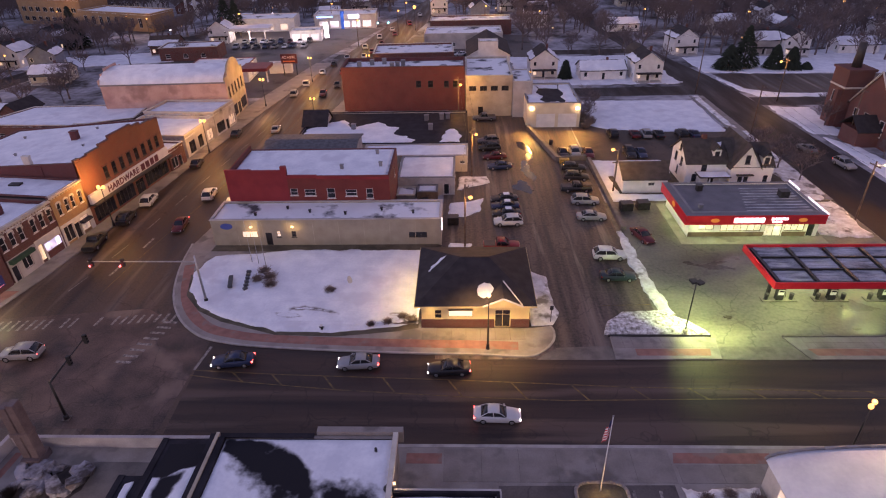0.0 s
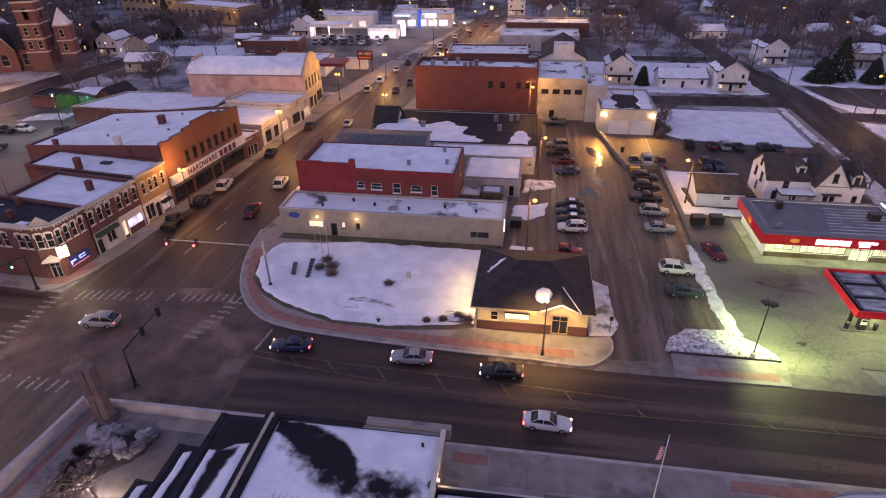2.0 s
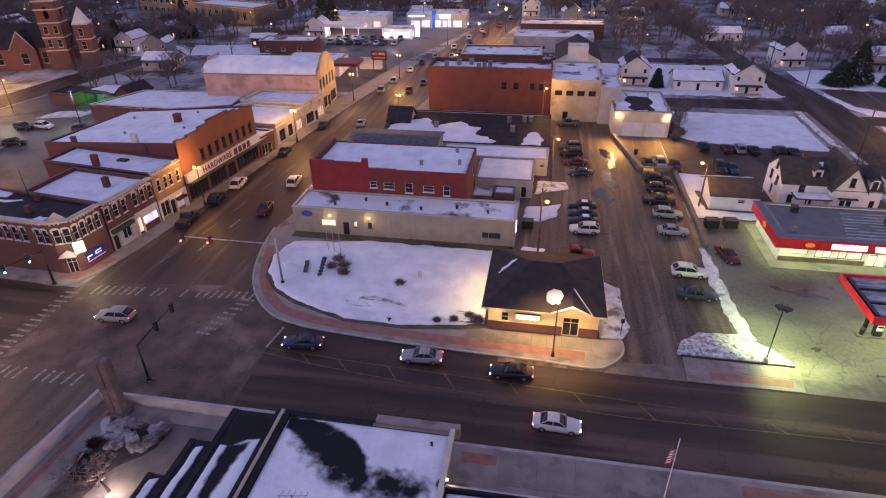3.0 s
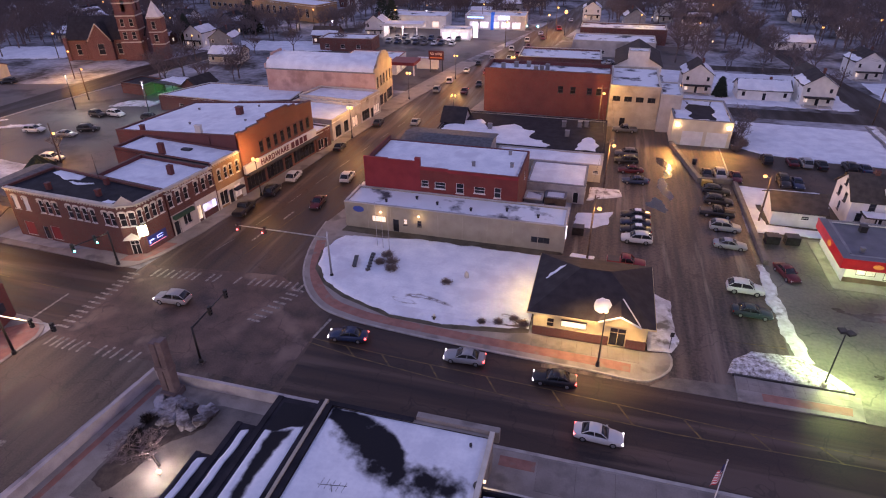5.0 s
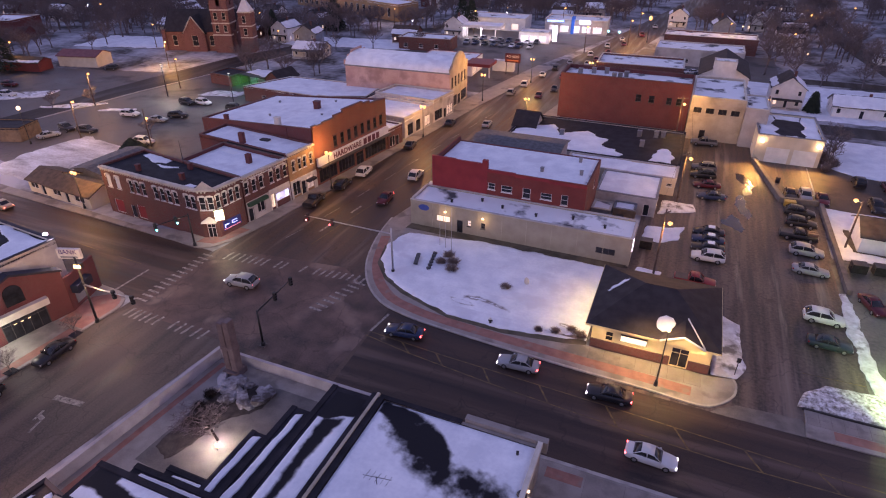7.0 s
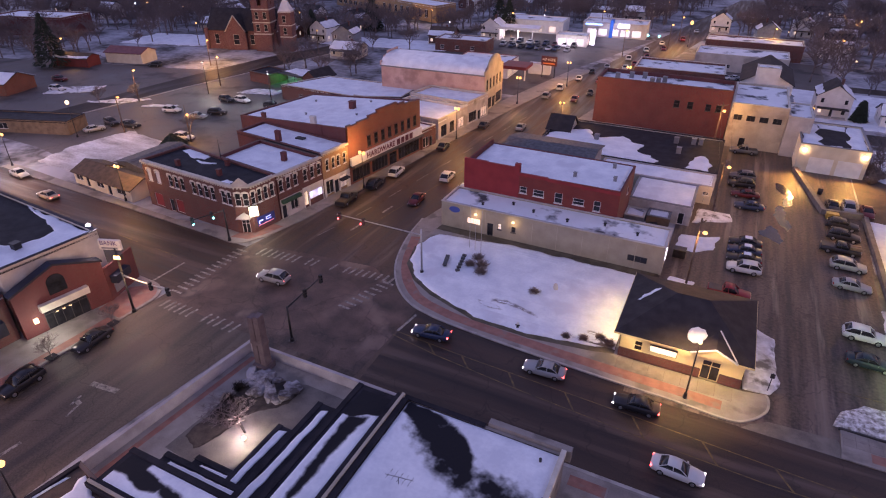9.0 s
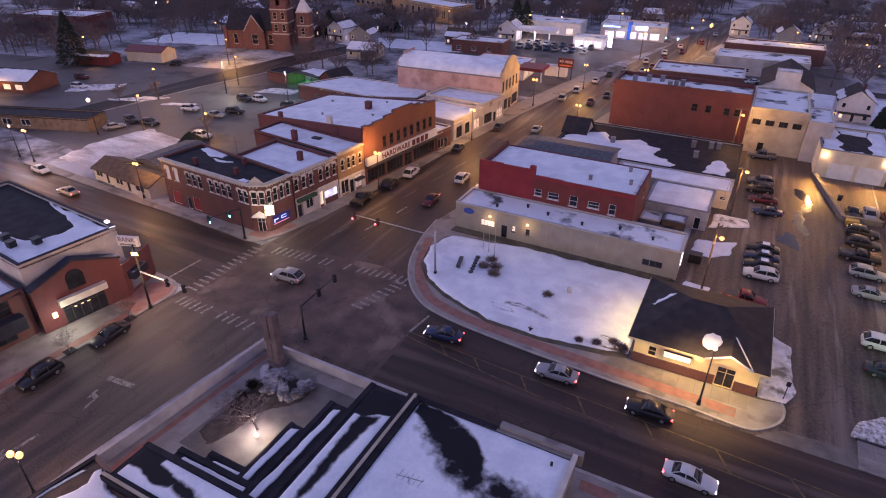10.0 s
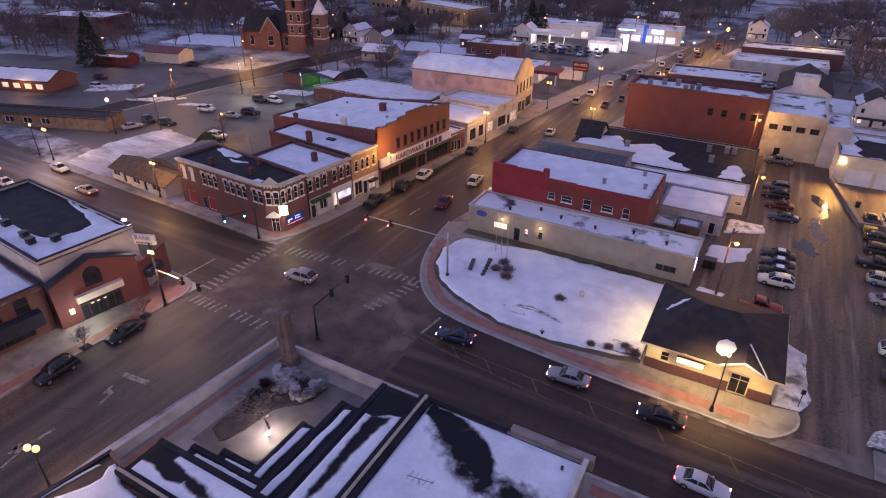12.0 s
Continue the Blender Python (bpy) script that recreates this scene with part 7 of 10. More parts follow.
slab("brick_band", [(-45.3, 17.9), (-44.6, 17.9), (-43.0, 38.2), (-43.7, 38.2)], 0.1, 0.148, PAVER, "red brick paver band along the pavement", "pavement")
slab("kerb", [(-48.3, 14), (-45.9, 39.4), (-45.5, 39.5), (200, 39.5), (200, 39.2), (-45.4, 39.1), (-47.9, 14)], -0.2, 0.16, KERB, "pale worn concrete kerb", "kerb")
pillar = thing("stone_pillar", "weathered pinkish stone pillar on a corner plinth", "pillar", pose(-41.0, 37.4, 0.14))
PINK_STONE = surface("pink_granite", (0.085, 0.062, 0.066), (0.15, 0.112, 0.116), 0.8, 0.8, 0.3, 8)
part("plinth", boxes((-0.9, 0.9, -0.9, 0.9, 0, 0.8)), PINK_STONE, pillar)
bm = boxes((-0.85, -0.06, -0.5, 0.5, 0.8, 7.2), (0.06, 0.85, -0.55, 0.45, 0.8, 7.6), (-0.9, 0.9, -0.6, 0.55, 3.6, 4.1))
bmesh.ops.bevel(bm, geom=bm.edges[:], offset=0.06, segments=1, affect="EDGES")
part("shaft", bm, PINK_STONE, pillar)
BROKEN = surface("snow_dusted_boulder", (0.07, 0.058, 0.058), (0.34, 0.33, 0.37), 0.5, 0.9, 0.8, 3, spread=0.4)
rng = random.Random(7)
for k in range(24):
    bm = bmesh.new()
    bmesh.ops.create_icosphere(bm, subdivisions=1, radius=rng.uniform(0.45, 1.25))
    for v in bm.verts:
        v.co *= 1 + 0.5 * noise.noise(v.co * 0.9 + Vector((k * 3, 0, 0)))
        v.co = Vector((v.co.x * 1.2, v.co.y * 0.75, max(-0.4, min(0.34, v.co.z * 0.6))))
    ob = part("boulder", bm, BROKEN, None, "", pose(-38.8 + rng.uniform(-3.2, 3.6), 35.0 + rng.uniform(-1.7, 1.3), 0.42, rng.uniform(-16, 16), rng.uniform(-16, 16), rng.uniform(0, 360)))
    tagged(ob, "pale rough boulder dusted with snow", "boulder", "boulders in the court")
lamp(-35.6, 28.0, 1.5, 560, (1.0, 0.86, 0.52), 0.12)
bm = bmesh.new()
tube(bm, (0, 0, 0), (0, 0, 0.5), 0.05, 0.05, 6)
fl = thing("ground_floodlight", "small bright floodlight on the court floor", "floodlight", pose(-35.3, 27.9, 0.15))
part("stem", bm, DARK_METAL, fl)
part("lens", boxes((-0.2, 0.2, -0.15, 0.15, 0.5, 0.75)), BULB_WHITE, fl)

# ---- the barrel-roofed building on the near side ----
vault = thing("barrel_roofed_building", "near building with low barrel roof under snow", "building", pose(26.6, 12.0, 0))
w, d = 20.0, 23.0
part("wall", boxes((0, w, 0, 0.3, 0, 3.3), (0, w, d - 0.3, d, 0, 3.3), (0, 0.3, 0.3, d - 0.3, 0, 3.3), (w - 0.3, w, 0.3, d - 0.3, 0, 3.3)), LIMESTONE, vault)
bm = bmesh.new()
prof = [(w / 2 - (w / 2 + 0.3) * math.cos(math.pi * i / 16), 1.7 * math.sin(math.pi * i / 16)) for i in range(17)]
ra = [bm.verts.new((x, -0.3, z)) for x, z in prof]
rb = [bm.verts.new((x, d + 0.25, z)) for x, z in prof]
for i in range(16):
    bm.faces.new((ra[i], ra[i + 1], rb[i + 1], rb[i])).smooth = True
bm.faces.new(rb), bm.faces.new(ra[::-1])
bmesh.ops.recalc_face_normals(bm, faces=bm.faces)
part("roof", bm, SNOW, vault, "barrel roof under smooth snow", pose(0, 0, 3.31))
bm = bmesh.new()
for i in range(16):
    tube(bm, (prof[i][0], d + 0.28, prof[i][1] + 0.05), (prof[i + 1][0], d + 0.28, prof[i + 1][1] + 0.05), 0.14, 0.14, 6)
part("roof_edge", bm, GREY_METAL, vault, "grey metal roof edge", pose(0, 0, 3.31))
window(vault, pose(-0.02, 20.6, 1.6, 0, 0, 270) @ pose(0, -0.2, 0), 1.2, 1.4, "plain", WHITE_PAINT, AMBER_SHOP)


# ---- snow on the ground ----
snow([(-37.4, 74.9), (-38.8, 70.4), (-37.3, 65.4), (-34.4, 62.0), (-30.7, 59.6), (-23.0, 57.0), (-15.4, 56.7), (-8.0, 57.9), (-5.5, 58.6), (-5.4, 76.4), (-24.6, 76.8)], 0.14, 0.22, "broad white snow over the small park", lumps=0.3, rise=0.6, step=0.6)
snow([(8.6, 57.9), (11.4, 58.2), (12.2, 60), (11.6, 68.9), (9.9, 70.2), (9.0, 69.2)], 0.14, 0.25, "trodden snow beside the depot", DIRTY_SNOW, lumps=0.6)
snow([(24.5, 82), (25.4, 82.2), (25.9, 77), (26.0, 70), (26.6, 63), (27.3, 60.6), (25.4, 60.0), (24.9, 63), (24.3, 70), (24.2, 77)], 0.02, 0.2, "ploughed snow strip along the lot edge", DIRTY_SNOW, wobble=0.5, step=0.5, rise=0.3, lumps=0.9)
snow([(17.3, 56.4), (29.8, 56.1), (28.8, 58.0), (25.2, 61.2), (20.2, 60.6), (17.8, 58.6)], 0.05, 0.55, "dirty ploughed snow bank by the forecourt", SPECKLED, lumps=0.9, rise=0.5)
snow([(26.2, 92.8), (28.3, 93.2), (40.4, 93.0), (40.2, 95.6), (28.2, 96.0), (28.0, 104), (40, 105.5), (40.0, 111.6), (26.2, 111.6)], 0.02, 0.2, "snow on the lawn around the shed")
snow([(50.5, 93.0), (63.2, 93.0), (63.2, 111.5), (59.0, 110), (59.0, 96.4), (50.5, 96.0)], 0.02, 0.2, "snow on the lawn around the house", DIRTY_SNOW, wobble=0.8)
snow([(55.6, 80.5), (63.2, 79.6), (63.4, 92), (56, 91.5)], 0.02, 0.3, "dirty snow beside the shop", DIRTY_SNOW, wobble=0.9, lumps=0.8)
snow([(28.4, 134.2), (34.0, 130.4), (45, 128.8), (59.6, 128.0), (60.0, 152.0), (30.5, 153.0)], 0.02, 0.22, "smooth untouched snow over a vacant lot", rise=0.8)
snow([(18, 168.5), (62.4, 169), (60.6, 205), (16, 204)], -0.02, 0.16, "snowy lawns of the far houses", wobble=1.2, step=2)
snow([(78.6, 92), (92, 98), (84.2, 106), (82.4, 118), (78.4, 124)], 0.0, 0.25, "snow on the church lawn")
snow([(78.6, 154.4), (150, 152.6), (150, 156.0), (92, 157.4), (84, 158.0), (77.6, 162.4), (74.4, 174.4), (73.6, 173.0), (75.8, 160.0)], 0.0, 0.25, "snow verge along a dark lot", wobble=0.5)
slab("road_back", [(75.4, 147.6), (150, 145.4), (150, 152.2), (75.4, 154.4)], -0.3, -0.008, ASPHALT_SIDE, "narrow asphalt back street beside a church lawn", "road")
snow([(73.2, 180.4), (90, 178.6), (150, 176.4), (150, 214), (72.4, 200)], -0.02, 0.2, "snowy lawns beyond the dark lot", wobble=1.5, step=2)
slab("parking_lot", [(78.2, 159.4), (92, 158.2), (150, 156.8), (150, 175.6), (90, 177.8), (74.6, 179.2)], -0.3, -0.003, ASPHALT, "empty dark asphalt lot between snow verges", "parking lot")
snow([(-2.2, 88), (0.4, 87.6), (3.2, 89.8), (4.0, 94.8), (0.8, 93.4), (-2.0, 93)], 0.006, 0.16, "melting snow beside the lot")
snow([(-0.8, 98.2), (5.2, 101.4), (4.8, 104.4), (-0.4, 104.2)], 0.006, 0.3, "snow heap beside parked cars", DIRTY_SNOW, lumps=0.8)
snow([(-2.4, 76.2), (1.2, 76.0), (1.6, 78.2), (-1.8, 78.6)], 0.006, 0.45, "snow heap against a pole", lumps=0.6)
snow([(-127.4, 67.0), (-117.6, 65.8), (-110.6, 66.6), (-107.4, 71.6), (-107.6, 79.4), (-112.2, 87.0), (-126.6, 88.6), (-128.6, 76)], 0.0, 0.14, "thin snow over a yard behind low shops", PATCHED_YARD, wobble=0.8)
snow([(-168, 73.5), (-152, 82.4), (-141, 88), (-142, 86), (-152, 80), (-168, 71.5)], 0.0, 0.3, "snowy verge along a parking lot", DIRTY_SNOW, wobble=0.6)
snow([(-158, 100), (-148, 104), (-144, 110), (-151, 107.5)], 0.0, 0.3, "snow-covered traffic island", DIRTY_SNOW, wobble=0.6)
snow([(-176, 100), (-166, 108), (-168, 114), (-180, 106)], 0.0, 0.3, "snow-covered traffic island", DIRTY_SNOW, wobble=0.8)
snow([(-128, 126), (-117, 129), (-116, 134), (-126, 132)], 0.0, 0.3, "snow-covered traffic island", DIRTY_SNOW, wobble=0.6)
snow([(-141, 104), (-134, 107), (-133, 109), (-140, 107)], 0.0, 0.25, "dirty ploughed snow heap", DIRTY_SNOW, wobble=0.6)
snow([(-222, 162), (-188, 172), (-191, 192), (-226, 184)], 0.0, 0.2, "open snowy field near the church", wobble=1.6, step=2)
snow([(-150, 196), (-100, 206), (-104, 222), (-155, 214)], 0.0, 0.2, "snowy lawn before far houses", wobble=1.6, step=2)
snow([(19.6, 30.6), (26.4, 30.8), (26.2, 34.8), (19.4, 34.5)], 0.14, 0.25, "dirty snow over a planting bed", DIRTY_SNOW, wobble=0.6, step=0.4, lumps=0.9)
THIN = [([(-22.6, 61.6), (-20.4, 62.0), (-18.2, 61.5), (-16.2, 60.6), (-15.8, 60.2), (-18.4, 60.9), (-20.4, 61.2), (-22.4, 61.1)], 0.5), ([(-24.2, 60.5), (-22.0, 60.4), (-20.2, 59.8), (-21.8, 59.5), (-23.6, 59.9)], 0.5)]
tagged(part("snow_patch", fade_sheet(-26.0, -14.6, 58.8, 63.2, 0.33, THIN, 0.25, 0.09), FADING_EARTH, None), "thin snow with dark earth showing through", "snow", "", "structure")
EDGE = [([(-14.0, 57.4), (-11.4, 57.9), (-8.6, 58.6), (-6.4, 59.8), (-5.6, 59.4), (-5.6, 57.0), (-14.0, 57.0)], 0.7), ([(-9.4, 60.6), (-8.0, 60.4), (-7.6, 59.8), (-9.2, 60.0)], 0.4)]
tagged(part("snow_patch", fade_sheet(-15.0, -5.5, 58.2, 61.6, 0.33, EDGE, 0.25, 0.09), FADING_EARTH, None), "ragged snow edge with dark earth showing through", "snow", "", "structure")
snow([(60.9, 133), (62.4, 130), (62.5, 155.5), (61.0, 155.8)], 0.14, 0.2, "snow ridge along the side street", DIRTY_SNOW, wobble=0.3, lumps=0.6)
snow([(62.7, 95), (63.7, 95), (63.8, 128), (62.9, 128)], 0.14, 0.2, "snow ridge along the side street", DIRTY_SNOW, wobble=0.25, lumps=0.6)
snow([(58.0, 168), (61.8, 168.6), (57.6, 206), (54.6, 205)], -0.02, 0.25, "snow verge beside the side street", wobble=0.5)
snow([(77.4, 126), (84, 124), (86, 144.6), (76.8, 146.4)], -0.02, 0.2, "snowy verge beyond the side street", wobble=0.8)
for k, pts in enumerate(([(12.2, 123.4), (13.6, 123.0), (15.0, 117.6), (14.4, 112.8), (12.9, 112.4), (13.6, 117.2), (12.4, 120.0)],
                         [(12.0, 112.4), (13.2, 111.6), (13.6, 107.6), (14.5, 104.2), (13.6, 101.6), (12.6, 104.6), (11.9, 108.2)],
                         [(11.2, 103.0), (12.2, 101.4), (13.2, 98.0), (12.2, 96.6), (10.2, 98.0), (9.6, 99.8)],
                         [(9.8, 111.6), (10.5, 110.8), (10.2, 108.8), (9.6, 109.6)])):
    tagged(part("puddle", flat(ragged(pts, 0.22, 0.55, 3.0 + k), 0.012), PUDDLE, None), "shallow melt-water puddle on worn paving", "puddle", "melt-water puddles", "structure")
# low walls between the two lots
YELLOW_STEEL = surface("faded_yellow_steel", (0.30, 0.21, 0.04), (0.38, 0.27, 0.06), 1, 0.6, 0.1)
tagged(part("retaining_wall", boxes((-0.35, 0.35, 0, 29.5, 0, 0.8)), OLD_CONCRETE, None, "", pose(25.7, 82.5, 0)), "low concrete retaining wall beside the lot", "wall", "", "structure")
for pts in ([(15.0, 131.8), (19.0, 111.6), (19.8, 111.6), (15.8, 131.8)], [(19.8, 111.6), (25.3, 112.2), (25.3, 112.9), (19.8, 112.3)]):
    slab("retaining_wall", pts, -0.1, 1.0, OLD_CONCRETE, "weathered concrete retaining wall between the lots", "wall")
box = thing("storage_box", "yellow steel storage box at the foot of a wall", "storage box", pose(20.6, 110.7, 0.008))
part("tub", boxes((-0.9, 0.9, -0.5, 0.5, 0, 0.9)), YELLOW_STEEL, box)
part("lid", boxes((-0.95, 0.95, -0.55, 0.55, 0.903, 1.0)), YELLOW_STEEL, box)
can = thing("trash_can", "dark trash can on the upper lot", "trash can", pose(19.4, 121.4, 0.008))
bm = bmesh.new()
tube(bm, (0, 0, 0), (0, 0, 1.0), 0.4, 0.45, 10)
part("barrel", bm, DARK_METAL, can)
bm = bmesh.new()
tube(bm, (0, 0, 1.002), (0, 0, 1.15), 0.48, 0.3, 10)
part("lid", bm, DARK_TRIM, can)
tagged(part("kerb", boxes((0, 12.2, 0, 0.2, 0, 0.25)), DARK_TRIM, None, "", pose(17.6, 56.0, 0.02)), "low dark kerb at the snow bank", "kerb", "", "structure")
tagged(part("kerb", boxes((0, 26, 0, 0.25, 0, 0.25)), OLD_CONCRETE, None, "", pose(38.2, 55.8, 0.02)), "pale forecourt kerb", "kerb", "", "structure")


# ---- vehicles ----
HEAD = glow("headlamp_glow", (1.0, 0.90, 0.66), 24)
TAIL = glow("tail_lamp_glow", (1.0, 0.06, 0.03), 11)
HEAD_OFF = surface("headlamp_glass", (0.55, 0.55, 0.56), (0.65, 0.65, 0.66), 2, 0.1, 0)
TAIL_OFF = surface("tail_lamp_plastic", (0.30, 0.012, 0.012), (0.36, 0.02, 0.02), 2, 0.2, 0)
TYRE = surface("tyre_rubber", (0.012, 0.012, 0.012), (0.025, 0.025, 0.025), 3, 0.85, 0.1)
RIM = surface("wheel_alloy", (0.32, 0.32, 0.33), (0.45, 0.45, 0.46), 3, 0.35, 0, metal=0.7)
CAR_GLASS = surface("car_glass", (0.012, 0.013, 0.015), (0.022, 0.023, 0.026), 1, 0.05, 0)
PAINTS = {k: surface(k + "_car_paint", c, tuple(min(1, v * 1.12 + 0.004) for v in c), 0.8, 0.28, 0.0) for k, c in
          {"white": (0.58, 0.58, 0.58), "silver": (0.27, 0.275, 0.29), "black": (0.014, 0.014, 0.018), "dark_blue": (0.018, 0.03, 0.075), "dark_red": (0.085, 0.008, 0.012), "red": (0.17, 0.009, 0.012), "grey": (0.12, 0.12, 0.13), "teal": (0.012, 0.026, 0.038), "tan": (0.36, 0.31, 0.24)}.items()}

# stations along the car, nose first: x, half width, sill, shoulder
BODIES = {
    "sedan": dict(size=(4.8, 1.82), hull=[(-2.4, 0.70, 0.38, 0.60), (-2.25, 0.80, 0.24, 0.74), (-1.5, 0.90, 0.20, 0.86), (-0.7, 0.91, 0.20, 0.93), (0.6, 0.91, 0.20, 0.95), (1.5, 0.90, 0.22, 0.98), (2.2, 0.83, 0.28, 0.95), (2.4, 0.76, 0.42, 0.80)],
                  cabin=[(-0.95, 0.80, 0.90, 0.93), (-0.25, 0.64, 0.92, 1.40), (0.35, 0.64, 0.94, 1.46), (0.95, 0.63, 0.95, 1.42), (1.65, 0.76, 0.94, 1.0)]),
    "suv": dict(size=(4.7, 1.9), hull=[(-2.35, 0.76, 0.45, 0.78), (-2.2, 0.86, 0.32, 0.92), (-1.4, 0.94, 0.28, 1.06), (-0.8, 0.95, 0.28, 1.12), (0.6, 0.95, 0.28, 1.14), (1.6, 0.94, 0.28, 1.14), (2.2, 0.90, 0.34, 1.12), (2.35, 0.85, 0.45, 1.0)],
                cabin=[(-1.05, 0.84, 1.08, 1.12), (-0.35, 0.72, 1.1, 1.68), (0.6, 0.74, 1.1, 1.76), (1.6, 0.73, 1.1, 1.73), (2.22, 0.80, 1.1, 1.22)]),
    "pickup": dict(size=(5.5, 1.96), hull=[(-2.75, 0.80, 0.5, 0.85), (-2.6, 0.92, 0.38, 1.0), (-1.7, 0.97, 0.34, 1.1), (-0.9, 0.98, 0.34, 1.14), (0.8, 0.98, 0.34, 1.14), (0.85, 0.98, 0.34, 1.10), (2.6, 0.97, 0.36, 1.10), (2.75, 0.94, 0.5, 1.05)],
                   cabin=[(-1.2, 0.88, 1.1, 1.13), (-0.55, 0.74, 1.1, 1.74), (0.1, 0.75, 1.1, 1.80), (0.6, 0.75, 1.1, 1.78), (0.8, 0.84, 1.1, 1.2)]),
}


def loft(stations, ring):
    bm = bmesh.new()
    rows = []
    for x, half, lo, hi in stations:
        rows.append([bm.verts.new((x, y, z)) for y, z in ring(half, lo, hi)])
    n = len(rows[0])
    for a, b in zip(rows, rows[1:]):
        for i in range(n):
            bm.faces.new((a[i], a[(i + 1) % n], b[(i + 1) % n], b[i])).smooth = True
    bm.faces.new(rows[0][::-1]), bm.faces.new(rows[-1])
    bmesh.ops.recalc_face_normals(bm, faces=bm.faces)
    return bm


def hull_ring(h, lo, hi):
    m = (lo + hi) / 2
    return [(-h * 0.9, lo), (h * 0.9, lo), (h, lo + 0.1), (h * 1.0, m), (h * 0.97, hi - 0.10), (h * 0.86, hi), (0, hi + 0.03), (-h * 0.86, hi), (-h * 0.97, hi - 0.10), (-h, m), (-h, lo + 0.1)]


def cabin_ring(h, lo, hi):
    w = h + (hi - lo) * 0.22
    return [(-w, lo), (w, lo), (h + 0.04, lo + (hi - lo) * 0.75), (h * 0.88, hi), (0, hi + 0.025), (-h * 0.88, hi), (-h - 0.04, lo + (hi - lo) * 0.75)]


CARS = {}


def car(kind, paint, x, y, turn, lights="", label="", snowy=False, group=""):
    """A car; turn is the way its nose points, from west, counter-clockwise. lights: h, t."""
    key = (kind, paint, lights, snowy)
    words = paint.replace("_", " ")
    if key in CARS:
        ob = copy_thing(CARS[key], pose(x, y, 0.01, 0, 0, turn))
        ob["label"] = label
        return ob
    spec = BODIES[kind]
    ob = thing({"sedan": "sedan_car", "suv": "sport_utility_car", "pickup": "pickup_truck"}[kind], label, "truck" if kind == "pickup" else "car", pose(x, y, 0.01, 0, 0, turn), group)
    CARS[key] = ob
    L, W = spec["size"]
    body = part("body", loft(spec["hull"], hull_ring), PAINTS[paint], ob)
    part("cabin_glass", loft(spec["cabin"], cabin_ring), CAR_GLASS, ob, "dark glazing")
    c = spec["cabin"]
    bm = loft([(c[1][0] + 0.02, c[1][1] - 0.02, c[1][3] - 0.05, c[1][3] + 0.015), (c[2][0], c[2][1] - 0.01, c[2][3] - 0.06, c[2][3] + 0.02), (c[3][0] + 0.02, c[3][1] - 0.02, c[3][3] - 0.05, c[3][3] + 0.015)], lambda h, lo, hi: [(-h, lo), (h, lo), (h * 0.93, hi), (0, hi + 0.02), (-h * 0.93, hi)])
    part("roof_panel", bm, PAINTS[paint], ob)
    for s in (-1, 1):
        bm = bmesh.new()
        a, b = c[0], c[1]
        tube(bm, (a[0], s * (a[1] + 0.0), a[3] - 0.01), (b[0], s * b[1], b[3] - 0.03), 0.045, 0.045, 4)
        for a, b in zip(c[1:3], c[2:4]):
            tube(bm, (a[0], s * a[1], a[3] - 0.03), (b[0], s * b[1], b[3] - 0.03), 0.045, 0.045, 4)
        a, b = c[3], c[4]
        tube(bm, (a[0], s * a[1], a[3] - 0.03), (b[0], s * b[1], b[3] - 0.01), 0.05, 0.05, 4)
        mid = c[2]
        tube(bm, (mid[0], s * (mid[1] + (mid[3] - mid[2]) * 0.21), mid[2]), (mid[0] + 0.05, s * (mid[1] + 0.01), mid[3] - 0.05), 0.05, 0.05, 4)
        part("window_frame", bm, PAINTS[paint], ob)
    r = 0.33 if kind == "sedan" else 0.38
    for s in (-1, 1):
        for wx in (-L * 0.305, L * 0.295):
            bm = bmesh.new()
            tube(bm, (0, -0.11, 0), (0, 0.11, 0), r, r, 14)
            wheel = part("wheel", bm, TYRE, ob, "", pose(wx, s * (W / 2 - 0.10), r))
            bm = bmesh.new()
            tube(bm, (0, s * 0.112, 0), (0, s * 0.13, 0), r * 0.62, r * 0.5, 10)
            part("rim", bm, RIM, wheel)
        zz = spec["hull"][1][3]
        part("headlight", boxes((-L / 2 + 0.03, -L / 2 + 0.24, s * W * 0.33 - 0.17, s * W * 0.33 + 0.17, zz - 0.24, zz - 0.09)), HEAD if "h" in lights else HEAD_OFF, ob)
        zt = spec["hull"][-2][3]
        part("tail_light", boxes((L / 2 - 0.16, L / 2 - 0.005, s * W * 0.36 - 0.15, s * W * 0.36 + 0.15, zt - 0.30, zt - 0.12)), TAIL if "t" in lights else TAIL_OFF, ob)
        part("wing_mirror", boxes((c[0][0] + 0.15, c[0][0] + 0.3, s * (W / 2 + 0.06) - 0.08, s * (W / 2 + 0.06) + 0.08, c[0][2] - 0.02, c[0][2] + 0.14)), PAINTS[paint], ob)
    part("bumper", boxes((-L / 2 - 0.04, -L / 2 + 0.1, -W * 0.4, W * 0.4, 0.3, 0.48)), DARK_TRIM, ob)
    part("bumper", boxes((L / 2 - 0.1, L / 2 + 0.04, -W * 0.4, W * 0.4, 0.32, 0.52)), DARK_TRIM, ob)
    if kind == "pickup":
        part("cargo_bed", boxes((0.95, 2.62, -0.8, 0.8, 1.105, 1.14)), DARK_TRIM, ob, "dark open cargo bed")
